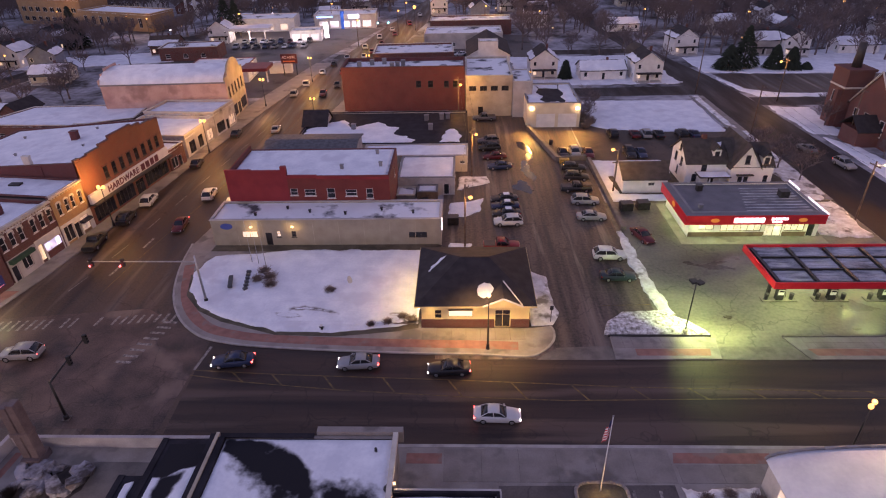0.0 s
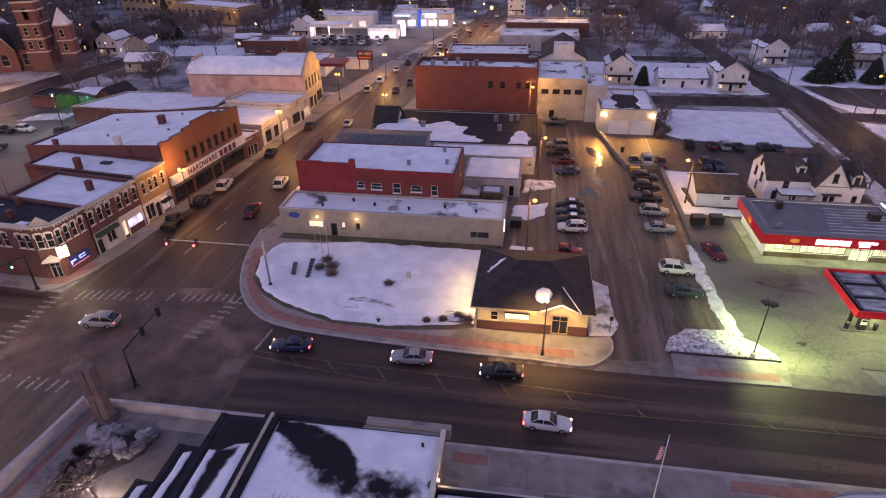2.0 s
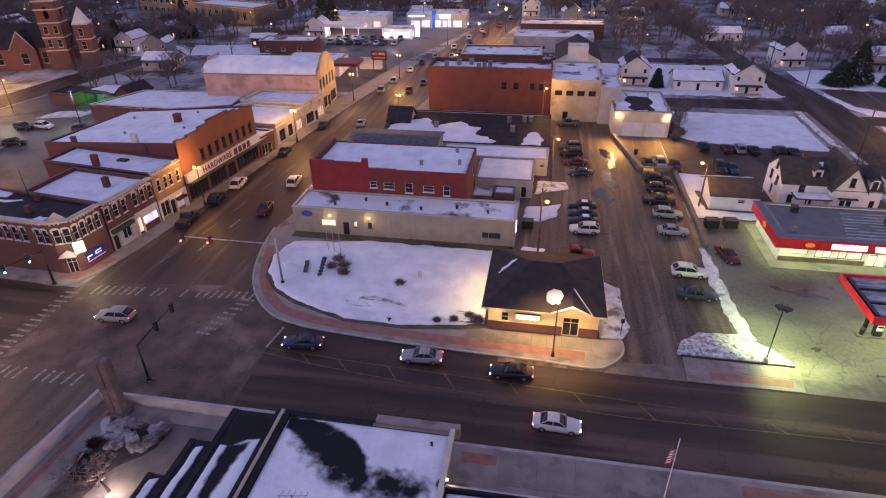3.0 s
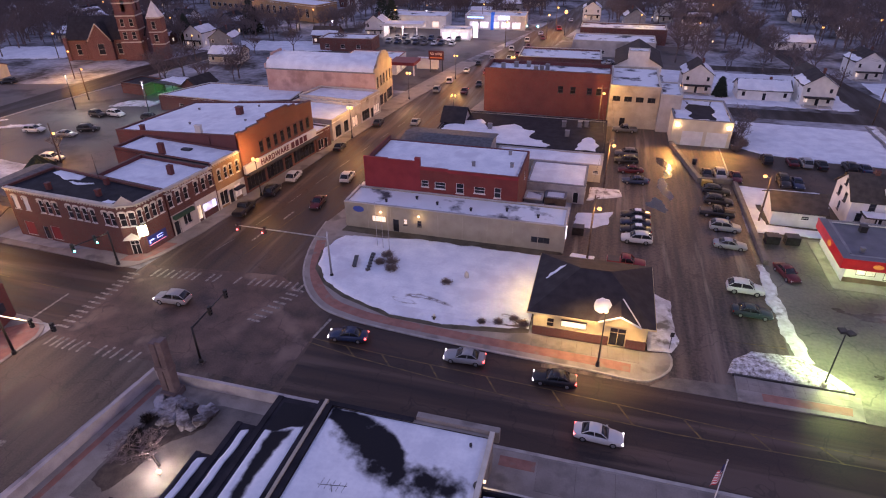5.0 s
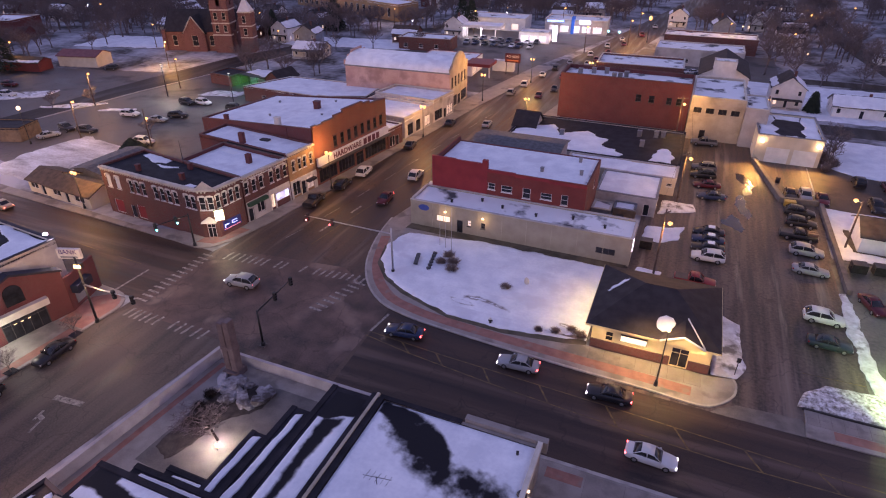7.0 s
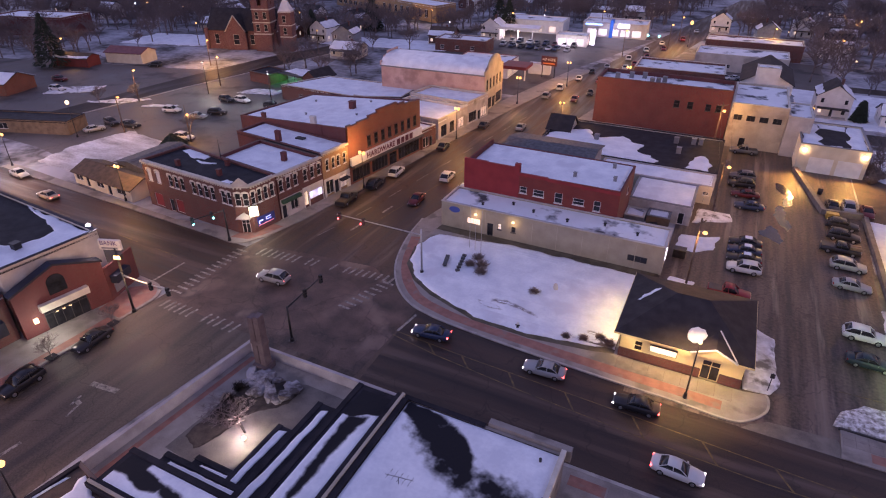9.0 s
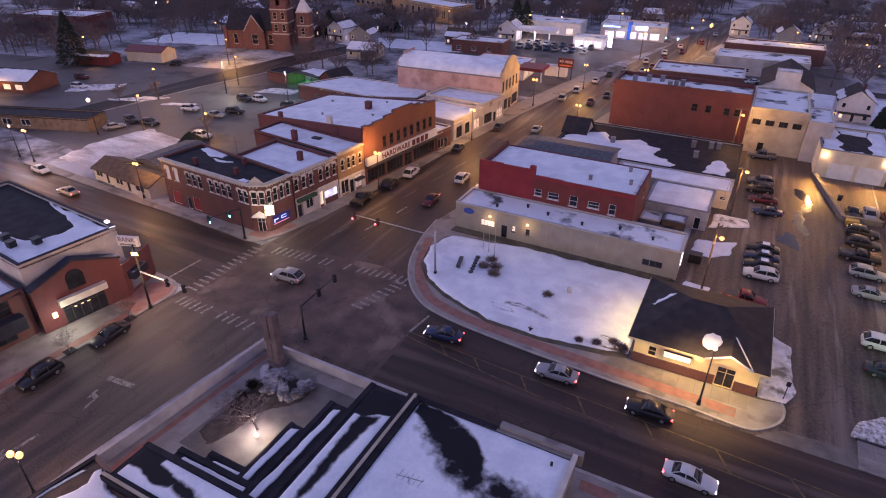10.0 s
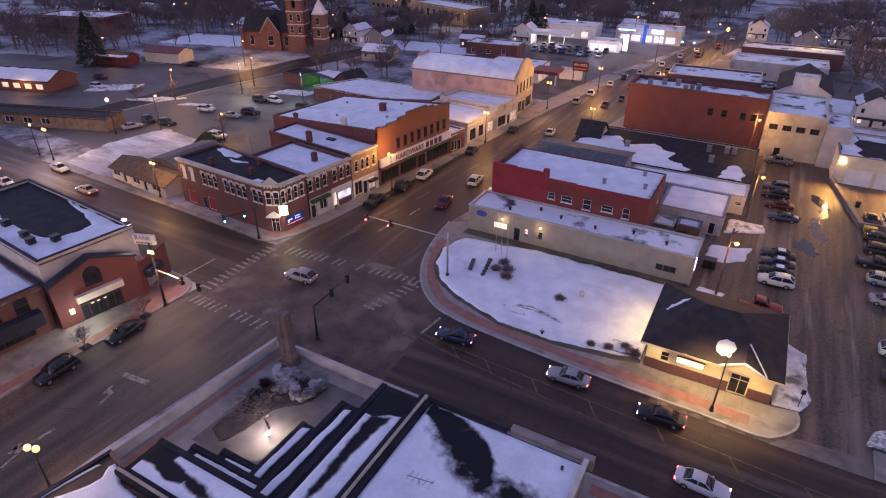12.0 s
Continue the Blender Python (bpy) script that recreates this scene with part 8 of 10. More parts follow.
    if snowy:
        part("roof_snow", snow_sheet([(c[1][0] + 0.1, -0.5), (c[3][0] - 0.1, -0.5), (c[3][0] - 0.1, 0.5), (c[1][0] + 0.1, 0.5)], c[2][3] + 0.03, 0.06, 0.06, 0.2, 0.1, 1), SNOW, ob, "snow left on the roof")
    return ob


# traffic waiting in the cross street
car("sedan", "dark_blue", -26.5, 51.2, 6, "ht", "dark blue saloon waiting with lights on")
car("sedan", "silver", -11.9, 50.9, 3, "ht", "silver saloon waiting with lights on")
car("sedan", "black", -1.5, 49.9, 2, "ht", "black saloon waiting with lights on")
car("sedan", "white", 3.5, 43.0, 178, "ht", "white saloon driving along the cross street")
car("suv", "silver", -52.3, 52.4, 4, "ht", "silver estate car crossing the street with lights on")
for x, y, tx, ty in ((-29.2, 51.4, -38, 52.2), (-14.6, 51.0, -22, 51.4), (-4.2, 50.0, -12, 50.4), (6.2, 43.0, 15, 42.8), (-55.0, 52.2, -64, 51.6)):
    spot(x, y, 0.9, (tx, ty, 0), 70, (1, 0.9, 0.7), 60, 0.1)
# main street
car("pickup", "black", -57.9, 79.0, 276, "", "black pickup truck parked at the kerb")
car("suv", "black", -57.0, 87.2, 276, "", "black sport utility car parked at the kerb")
car("suv", "white", -56.2, 94.0, 276, "", "white sport utility car parked at the kerb")
car("sedan", "black", -54.4, 111.6, 276, "", "dark saloon parked at the kerb")
car("sedan", "black", -52.2, 129.5, 276, "", "dark saloon parked at the kerb")
car("sedan", "dark_red", -46.6, 84.6, 96, "t", "dark red car with red tail lights on the main street")
car("suv", "white", -46.0, 96.3, 276, "h", "silver car with headlights on coming down the main street")
car("suv", "white", -40.2, 91.0, 96, "", "white van parked beside the brick shop")
car("sedan", "silver", -43.5, 132.0, 276, "h", "white car with headlights on in the main street")
car("suv", "silver", -46.4, 161.6, 276, "h", "silver car with headlights on in the main street")
car("sedan", "dark_red", -38.4, 161.8, 96, "t", "dark red car with tail lights on in the main street")
car("sedan", "white", -43.4, 186.0, 278, "h", "white car with headlights on far up the street")
car("sedan", "red", -37.0, 185.5, 98, "t", "red car with tail lights on far up the street")
car("sedan", "silver", -39.0, 206, 280, "h", "silver car with headlights on far up the street")
car("sedan", "red", -31.5, 214, 100, "t", "red car with tail lights on far up the street")
car("suv", "white", -35.0, 222, 280, "h", "white car with headlights on far up the street")
car("sedan", "black", -62.7, 31.7, 92, "", "black saloon parked before the bank")
car("suv", "black", -62.9, 23.2, 92, "", "black sport utility car parked before the bank")
car("sedan", "white", -122.4, 60.0, 175, "", "white saloon parked in the side street")
car("sedan", "tan", -107.6, 56.0, 356, "ht", "tan saloon driving along the side street")
car("sedan", "white", -124.0, 50.4, 175, "h", "white car in the side street")
for k, (x, y, paint, up) in enumerate(((-45.4, 172.0, "white", 0), (-36.0, 170.4, "black", 1), (-41.8, 196.5, "black", 0), (-34.4, 198.0, "dark_red", 1), (-33.2, 206.5, "silver", 1), (-29.6, 228.0, "red", 1), (-31.8, 240.0, "white", 0), (-26.4, 246.0, "red", 1), (-28.4, 256.0, "white", 0), (-22.0, 268.0, "red", 1), (-19.0, 292.0, "white", 0), (-13.0, 306.0, "red", 1))):
    car("suv" if k % 3 == 0 else "sedan", paint, x, y, 99 if up else 279, "t" if up else "h", paint.replace("_", " ") + (" car with tail lights on far up the street" if up else " car with headlights on far up the street"), False, "far traffic")
# behind the depot and in the long lot
car("pickup", "red", 6.0, 77.0, 180, "", "red pickup truck with black bed behind the depot")
car("suv", "white", 7.6, 84.9, 2, "", "white sport utility car parked in a row")
for y, paint in ((88.0, "black"), (90.8, "dark_blue"), (93.6, "black")):
    car("sedan", paint, 7.5, y, 2, "", "dark saloon parked in a row of cars", True, "cars in the lot")
for x, y, paint, kind in ((7.6, 108.4, "dark_blue", "sedan"), (6.8, 113.6, "dark_red", "sedan"), (6.0, 118.4, "black", "suv"), (6.0, 122.6, "grey", "suv"), (5.6, 138.4, "grey", "pickup")):
    car(kind, paint, x, y, 4, "", paint.replace("_", " ") + " vehicle parked beside the back buildings", False, "cars in the lot")
for x, y, paint, kind in ((21.8, 107.0, "black", "suv"), (21.6, 102.6, "black", "suv"), (20.8, 97.6, "black", "pickup"), (21.4, 92.4, "silver", "suv"), (21.4, 86.6, "silver", "sedan"), (21.6, 74.2, "white", "suv"), (21.6, 68.7, "teal", "sedan")):
    car(kind, paint, x, y, 178, "", paint.replace("_", " ") + " vehicle parked facing the snow strip", False, "cars in the lot")
car("sedan", "dark_red", 28.0, 80.0, 108, "", "dark red saloon on the forecourt edge")
for k, (x, paint) in enumerate(((21.0, "black"), (23.4, "silver"), (26.2, "dark_red"), (34.5, "black"), (36.8, "dark_blue"))):
    car("suv" if k % 2 else "sedan", paint, x, 115.0 - 0.12 * k, 92, "", paint.replace("_", " ") + " car parked nose-in behind the house", False, "cars in the far lot")
for k, (x, paint) in enumerate(((33.6, "black"), (38.4, "dark_red"), (40.8, "silver"), (43.6, "black"), (48.6, "black"), (51.2, "dark_blue"))):
    car("sedan" if k % 2 else "suv", paint, x, 126.0 - 0.1 * k, 270, "", paint.replace("_", " ") + " car parked against the snowy lot", False, "cars in the far lot")
car("sedan", "teal", 55.6, 61.0, 30, "", "dark green car at the fuel pumps")
car("suv", "silver", 73.8, 107.5, 100, "t", "silver car driving along the side street")
car("sedan", "grey", 71.0, 116.0, 280, "h", "car with headlights on in the side street")
for x, y, paint, turn in ((-133.9, 85.0, "silver", 250), (-134.4, 90.0, "black", 170), (-128.6, 90.8, "black", 190), (-110.2, 90.2, "white", 190), (-129.6, 104.2, "white", 195), (-119.8, 103.6, "silver", 190), (-117.6, 108.0, "black", 200), (-124.0, 118.0, "black", 175), (-119.6, 119.4, "white", 175), (-108.8, 119.0, "black", 190), (-176, 104.4, "white", 190), (-176, 139, "black", 20), (-186, 112, "dark_red", 190)):
    car("suv" if paint != "silver" else "sedan", paint, x, y, turn, "", paint.replace("_", " ") + " car parked in the large lot", False, "cars in the large lot")
rng = random.Random(3)
for k in range(16):
    x, y = -84 + 3.6 * (k % 8) + rng.uniform(-0.4, 0.4), 226 + 9 * (k // 8) + rng.uniform(-0.5, 0.5)
    paint = rng.choice(["white", "black", "silver", "dark_red", "dark_blue", "grey"])
    car("sedan" if k % 3 else "suv", paint, x, y, 90 + rng.uniform(-6, 6), "", paint.replace("_", " ") + " car on a far dealer lot", False, "cars on the dealer lot")
for k, (x, y, paint) in enumerate(((-12, 214, "red"), (-10, 219, "red"), (-8.6, 226, "red"), (0, 208, "white"), (3, 208, "black"), (-3, 208, "silver"))):
    car("sedan", paint, x, y, 95 if k < 3 else 20, "", paint + " car parked on a far lot", False, "cars on the far lot")


# ---- street furniture ----
def street_lamp(x, y, h, heads, watts, color=SODIUM, bulb=None, turn=0, label="", z=0.14, r=0.24):
    ob = thing("street_lamp", label, "street lamp", pose(x, y, z, 0, 0, turn), "street lamps")
    bm = bmesh.new()
    tube(bm, (0, 0, 0), (0, 0, 0.7), 0.24, 0.15, 10)
    part("base", bm, DARK_METAL, ob)
    bm = bmesh.new()
    tube(bm, (0, 0, 0.7), (0, 0, h), 0.10, 0.06, 8)
    part("pole", bm, DARK_METAL, ob)
    for k in range(heads):
        dx = (k - (heads - 1) / 2) * 0.85
        if heads > 1:
            bm = bmesh.new()
            tube(bm, (0, 0, h - 0.15), (dx, 0, h), 0.04, 0.04, 6)
            part("arm", bm, DARK_METAL, ob)
        bm = bmesh.new()
        globe(bm, (0, 0, 0), r, 1.15)
        part("globe", bm, bulb or BULB, ob, "glowing globe", pose(dx, 0, h + r))
    if watts:
        lamp(x, y, z + h + 3 * r + 0.15, watts, color, 0.3)
    return ob


spot(3.0, 54.6, 8.3, (3.0, 55.4, 0), 2900, (1.0, 0.66, 0.15), 118, 0.25)
street_lamp(3.0, 53.75, 7.4, 1, 260, (1.0, 0.58, 0.14), BULB_WHITE, 0, "tall dark street lamp before the depot")
street_lamp(36.3, 38.6, 6.2, 2, 320, (1.0, 0.66, 0.25), None, 40, "dark twin-globe street lamp on the near pavement")
# out of view; added to brighten the road before the bank
street_lamp(-66.9, 10.0, 6.4, 2, 1300, SODIUM, None, 0, "unseen twin-globe street lamp added to light the road before the bank")
street_lamp(-48.3, 13.7, 5.0, 2, 750, (1.0, 0.62, 0.22), None, 20, "dark twin-globe street lamp by the brick band", r=0.3)
for x, y, w in ((-58.3, 85.3, 1050), (-54.4, 118.5, 2200), (-51.6, 151.8, 1400)):
    street_lamp(x, y, 6.7, 2, w, SODIUM, None, 0, "dark twin-globe street lamp before the shops", r=0.3)
ob = thing("cargo_load", "stack of orange-brown boards on a pickup bed", "lumber", pose(22.6, 97.55, 1.14))
for k in range(4):
    part("board", boxes((-0.75, 0.75, -0.7 + 0.36 * k, -0.38 + 0.36 * k, 0, 0.45 - 0.06 * (k % 2))), BROWN_TRIM, ob)
street_lamp(-38.4, 96.5, 6.7, 2, 2200, SODIUM, None, 0, "dark twin-globe street lamp behind the brick shop")
street_lamp(-34.5, 134.0, 6.7, 2, 3400, SODIUM, None, 0, "dark twin-globe street lamp on the main street")
street_lamp(-27.5, 178.0, 6.7, 2, 3600, SODIUM, None, 0, "dark twin-globe street lamp on the main street")
street_lamp(-44.5, 176.0, 6.7, 2, 3600, SODIUM, None, 0, "dark twin-globe street lamp on the main street")
street_lamp(-93.6, 61.2, 6.4, 2, 2000, SODIUM, None, 0, "dark twin-globe street lamp before the low shops")
street_lamp(-129.0, 62.6, 6.4, 2, 1500, SODIUM, None, 0, "dark twin-globe street lamp in the side street")
street_lamp(-133.6, 80.3, 7.7, 1, 500, (1.0, 0.97, 0.9), BULB_WHITE, 0, "white lamp head on a thin pole by the lot", z=0.0, r=0.42)
street_lamp(-18.8, 256.4, 8.4, 1, 3200, SODIUM, None, 0, "bright far street lamp at the end of the main street", z=0.0, r=0.65)
street_lamp(-134.8, 63.0, 6.5, 1, 1500, (1.0, 0.93, 0.78), BULB_WHITE, 0, "white street lamp at the end of the side street", z=0.0)
street_lamp(-114.6, 46.4, 6.4, 1, 3400, SODIUM, None, 0, "street lamp in the side street")


def wood_pole(x, y, h, arm=0.0, turn=0, watts=0, crossbar=True, label="weathered wooden utility pole beside the lot", lamp_z=None):
    ob = thing("utility_pole", label, "utility pole", pose(x, y, 0, 0, 0, turn), "utility poles")
    bm = bmesh.new()
    tube(bm, (0, 0, 0), (0, 0, h), 0.17, 0.11, 9)
    part("pole", bm, WOOD_POLE, ob)
    if crossbar:
        part("crossbar", boxes((-1.1, 1.1, -0.06, 0.06, h - 0.75, h - 0.6)), WOOD_POLE, ob)
        for s in (-1, -0.4, 0.4, 1):
            bm = bmesh.new()
            tube(bm, (s, 0, h - 0.6), (s, 0, h - 0.42), 0.05, 0.03, 6)
            part("insulator", bm, GREY_METAL, ob)
    if arm:
        lz = lamp_z or h - 1.2
        bm = bmesh.new()
        tube(bm, (0, 0, lz), (0, -arm, lz + 0.25), 0.04, 0.03, 6)
        part("lamp_arm", bm, STEEL, ob)
        bm = bmesh.new()
        globe(bm, (0, 0, 0), 0.42 if "far" in label else 0.34, 0.7)
        part("lamp_head", bm, BULB, ob, "glowing sodium lamp", pose(0, -arm, lz + 0.16))
        if watts:
            p = pose(x, y, 0, 0, 0, turn) @ Vector((0, -arm - 0.1, lz - 0.25))
            lamp(p.x, p.y, p.z, watts, SODIUM, 0.25)
    return ob


wood_pole(0.5, 77.4, 10.6, 0.9, 60, 600, lamp_z=8.6)
wood_pole(2.0, 104.0, 10.0, 0.9, 60, 800, lamp_z=8.6)
wood_pole(-0.6, 138.6, 10.4, 1.6, 20, 1500, lamp_z=8.8)
wood_pole(27.3, 97.0, 8.2, 0.9, 250, 1300, False, lamp_z=7.8)
wood_pole(63.0, 158.6, 15.0), wood_pole(63.9, 126.0, 11.0), wood_pole(63.4, 85.4, 10.2, 2.2, 100, 2200, lamp_z=9.2), wood_pole(65.5, 194, 11)
wood_pole(80.8, 150.5, 11.0, 1.5, 270, 1100, label="wooden utility pole with a sodium lamp"), wood_pole(18.0, 154.6, 8.2, 0.7, 180, 900, False)
wood_pole(82.5, 122.0, 11), wood_pole(88.0, 104.0, 12)
for x, y, w in ((-126.6, 87.4, 1100), (-145.8, 107.4, 1500), (-160.4, 148.4, 4200), (-190, 172, 0), (-139, 180, 700), (-172, 212, 0), (-138, 130, 700), (-206, 128, 700)):
    wood_pole(x, y, 8.5, 0.8, 200, w, False, "wooden pole with a sodium lamp by the parking lot", lamp_z=8.0)
for x, y, w in ((-23.5, 268, 2200), (10.0, 255, 1800), (-38, 226, 3000), (-25, 247, 2600), (-56, 270, 0), (-89, 247, 900), (40, 290, 900), (95, 262, 0), (120, 300, 0), (70, 240, 600), (150, 250, 0), (-120, 300, 0), (-230, 240, 0), (-250, 200, 0), (-290, 230, 0), (30, 240, 600), (60, 320, 0), (105, 230, 0), (-60, 320, 0), (180, 280, 0)):
    wood_pole(x, y, 9.5, 1.0, 160, w, False, "far wooden pole with a sodium lamp", lamp_z=8.8)
wood_pole(-107.5, 89.6, 8.5, 0.6, 200, 1300, False, "wooden pole with a low sodium lamp in the parking lot", lamp_z=6.0)

# cables between the poles
def cable(a, b, sag=0.8, r=0.02):
    bm = bmesh.new()
    pts = [Vector(a).lerp(Vector(b), k / 10) - Vector((0, 0, sag * 4 * (k / 10) * (1 - k / 10))) for k in range(11)]
    rings = [[bm.verts.new(p + Vector((r * math.cos(2.094 * i), 0, r * math.sin(2.094 * i)))) for i in range(3)] for p in pts]
    for p, q in zip(rings, rings[1:]):
        for i in range(3):
            bm.faces.new((p[i], p[(i + 1) % 3], q[(i + 1) % 3], q[i]))
    return tagged(part("cable", bm, DARK_METAL, None), "black overhead cable between wooden poles", "cable", "overhead cables")


for s in (-1.0, 1.0):
    cable((0.5 + s, 77.4, 10.0), (2.0 + s, 104.0, 9.4)), cable((2.0 + s, 104.0, 9.4), (0.4 + s, 140.2, 9.8))
    cable((63.0 + s, 158.6, 14.4), (63.9 + s, 126.0, 10.4)), cable((63.9 + s, 126.0, 10.4), (63.4 + s, 85.4, 9.6)), cable((63.0 + s, 158.6, 14.4), (65.5 + s, 194, 10.4))


def flood_pole(x, y, h, turn, aims):
    ob = thing("floodlight_pole", "black double floodlight pole on the forecourt edge", "floodlight", pose(x, y, 0.1, 0, 0, turn))
    bm = bmesh.new()
    tube(bm, (0, 0, 0), (0, 0, 0.8), 0.3, 0.3, 10)
    part("footing", bm, CONCRETE, ob)
    bm = bmesh.new()
    tube(bm, (0, 0, 0.8), (0, 0, h), 0.09, 0.07, 8)
    part("pole", bm, DARK_METAL, ob)
    for a in (0, 70):
        head = part("lamp_head", boxes((0.15, 1.0, -0.38, 0.38, h - 0.1, h + 0.14)), DARK_METAL, ob, "", pose(0, 0, 0, 0, 0, a))
        part("lens", boxes((0.2, 0.95, -0.33, 0.33, h - 0.13, h - 0.103)), FLOOD_GLOW, head)
    for target, watts in aims:
        spot(x + 0.5, y + 0.4, h - 0.1, target, watts, FLOOD, 138, 0.25)


flood_pole(26.8, 56.4, 7.3, 30, (((31.0, 63.0, 0), 7000), ((33.5, 52.6, 0), 5200)))

# parking lot floods with a greenish cast
for x, y in ((-110.4, 120.6), (-134.2, 121.4)):
    ob = thing("lot_lamp", "tall grey parking lot lamp", "street lamp", pose(x, y, 0))
    bm = bmesh.new()
    tube(bm, (0, 0, 0), (0, 0, 9), 0.12, 0.08, 8)
    part("pole", bm, DARK_METAL, ob)
    part("lamp_head", boxes((-0.35, 0.35, -0.2, 0.2, 9, 9.16)), DARK_METAL, ob)
    part("lens", boxes((-0.28, 0.28, -0.15, 0.15, 8.95, 8.995)), LOT_LENS, ob)
    spot(x, y, 8.8, (x, y - 4, 0), 3000, (0.80, 1.0, 0.66), 150, 0.3)


def signal_mast(x, y, h, turn, length, heads, lens, arm_z=None, rise=0.0, label="", post_color=None, z=0.14, arm_color=None):
    ob = thing("traffic_signal", label, "traffic signal", pose(x, y, z, 0, 0, turn), "traffic signals")
    arm_z = arm_z or h - 0.6
    bm = bmesh.new()
    tube(bm, (0, 0, 0), (0, 0, 0.5), 0.3, 0.22, 10)
    part("base", bm, DARK_METAL, ob)
    bm = bmesh.new()
    tube(bm, (0, 0, 0.5), (0, 0, h), 0.16, 0.11, 9)
    part("pole", bm, post_color or STEEL, ob)
    bm = bmesh.new()
    tube(bm, (0, 0, arm_z), (length, 0, arm_z + rise), 0.11, 0.06, 8)
    part("arm", bm, arm_color or post_color or STEEL, ob)
    for d in heads:
        z = arm_z + rise * d / length - 0.75
        head = part("signal_head", boxes((d - 0.19, d + 0.19, -0.22, 0.12, z, z + 1.15)), DARK_METAL, ob)
        for k in range(3):
            bm = bmesh.new()
            tube(bm, (d, -0.23, z + 0.2 + 0.37 * k), (d, -0.25, z + 0.2 + 0.37 * k), 0.13, 0.13, 10)
            on = (k == 2 and lens == "red") or (k == 0 and lens == "green")
            part("lens", bm, (glow("signal_" + lens, (1, 0.05, 0.03) if lens == "red" else (0.1, 1.0, 0.65), 12) if on else GLASS), head)
    return ob


signal_mast(-34.3, 63.4, 7.2, 180, 14.2, (9.6, 13.8), "none", 6.3, 0.1, "steel signal mast at the park corner")
for x in (-44.2, -48.2):
    bm = bmesh.new()
    globe(bm, (0, 0, 0), 0.14, 1.0, 8)
    tagged(part("signal_lens", bm, glow("signal_red_lens", (1, 0.06, 0.04), 10), None, "", pose(x, 63.1, 6.0)), "red traffic light on a mast arm", "traffic light")
signal_mast(-41.3, 42.7, 5.1, 88, 6.6, (3.2, 6.3), "none", 4.9, 0.7, "dark signal mast at the near corner", DARK_METAL)
signal_mast(-66.3, 58.4, 5.6, 253, 5.4, (2.0, 5.1), "none", 5.3, 0.2, "dark signal mast before the tavern", DARK_METAL)
for x, y in ((-66.6, 56.4), (-67.7, 53.5)):
    bm = bmesh.new()
    globe(bm, (0, 0, 0), 0.14, 1.0, 8)
    tagged(part("signal_lens", bm, glow("signal_green_lens", (0.12, 1.0, 0.7), 9), None, "", pose(x + 0.3, y - 0.2, 5.1)), "green traffic light on a mast arm", "traffic light")
signal_mast(-63.6, 38.3, 6.2, 0, 8.2, (4.9, 7.9), "none", 5.6, 0.1, "dark signal post with a steel arm before the bank", DARK_METAL, arm_color=STEEL)

sign = thing("bank_sign", "bank sign and lit clock on top of a dark post", "sign", pose(-63.6, 38.3, 0.14))
bm = bmesh.new()
tube(bm, (0, 0, 6.2), (0, 0, 9.6), 0.16, 0.12, 8)
part("post", bm, DARK_METAL, sign)
face = part("sign_board", boxes((-1.4, 1.4, -0.2, 0.2, 9.3, 10.6)), PALE_TRIM, sign, "pale sign board with purple lettering", pose(-0.6, 0, 0, 0, 0, 20))
curve = bpy.data.curves.new("sign_text", "FONT")
curve.body, curve.size, curve.extrude = "BANK", 0.85, 0.01
letters = new("sign_text", curve)
curve.materials.append(surface("purple_letters", (0.08, 0.04, 0.16), (0.12, 0.06, 0.22), 1, 0.5, 0))
letters.parent, letters.matrix_basis = face, pose(-1.2, -0.22, 9.95, 90)
part("sign_bar", boxes((-1.1, 1.0, -0.22, -0.205, 9.4, 9.65)), GREY_METAL, face)
part("clock_box", boxes((-0.5, 0.5, -0.25, 0.25, 8.1, 8.75)), DARK_METAL, sign, "", pose(0.2, 0, 0, 0, 0, 20))
part("clock_display", boxes((-0.42, 0.42, -0.28, -0.255, 8.2, 8.65)), glow("amber_display", (1.0, 0.55, 0.08), 6.0), sign, "glowing amber clock display", pose(0.2, 0, 0, 0, 0, 20))

board = thing("billboard", "red roadside billboard on two posts", "billboard", pose(-56.0, 184, 0))
for x in (1.1, 5.1):
    bm = bmesh.new()
    tube(bm, (x, 0, 0), (x, 0, 3.8), 0.15, 0.15, 8)
    part("post", bm, DARK_METAL, board)
panel = part("panel", boxes((0.6, 5.6, -0.15, 0.15, 3.8, 6.6)), surface("red_billboard", (0.055, 0.006, 0.010), (0.08, 0.009, 0.013), 1, 0.5, 0), board)
curve = bpy.data.curves.new("sign_text", "FONT")
curve.body, curve.size, curve.extrude = "AD HERE", 1.05, 0.01
letters = new("sign_text", curve)
curve.materials.append(glow("billboard_letter", (1.0, 0.8, 0.7), 0.12, (0.6, 0.5, 0.45)))
letters.parent, letters.matrix_basis = panel, pose(0.95, -0.17, 5.3, 90)
part("sign_bar", boxes((1.2, 5.0, -0.17, -0.155, 4.3, 4.65)), surface("orange_bars", (0.5, 0.15, 0.04), (0.6, 0.2, 0.05), 1, 0.5, 0), panel)

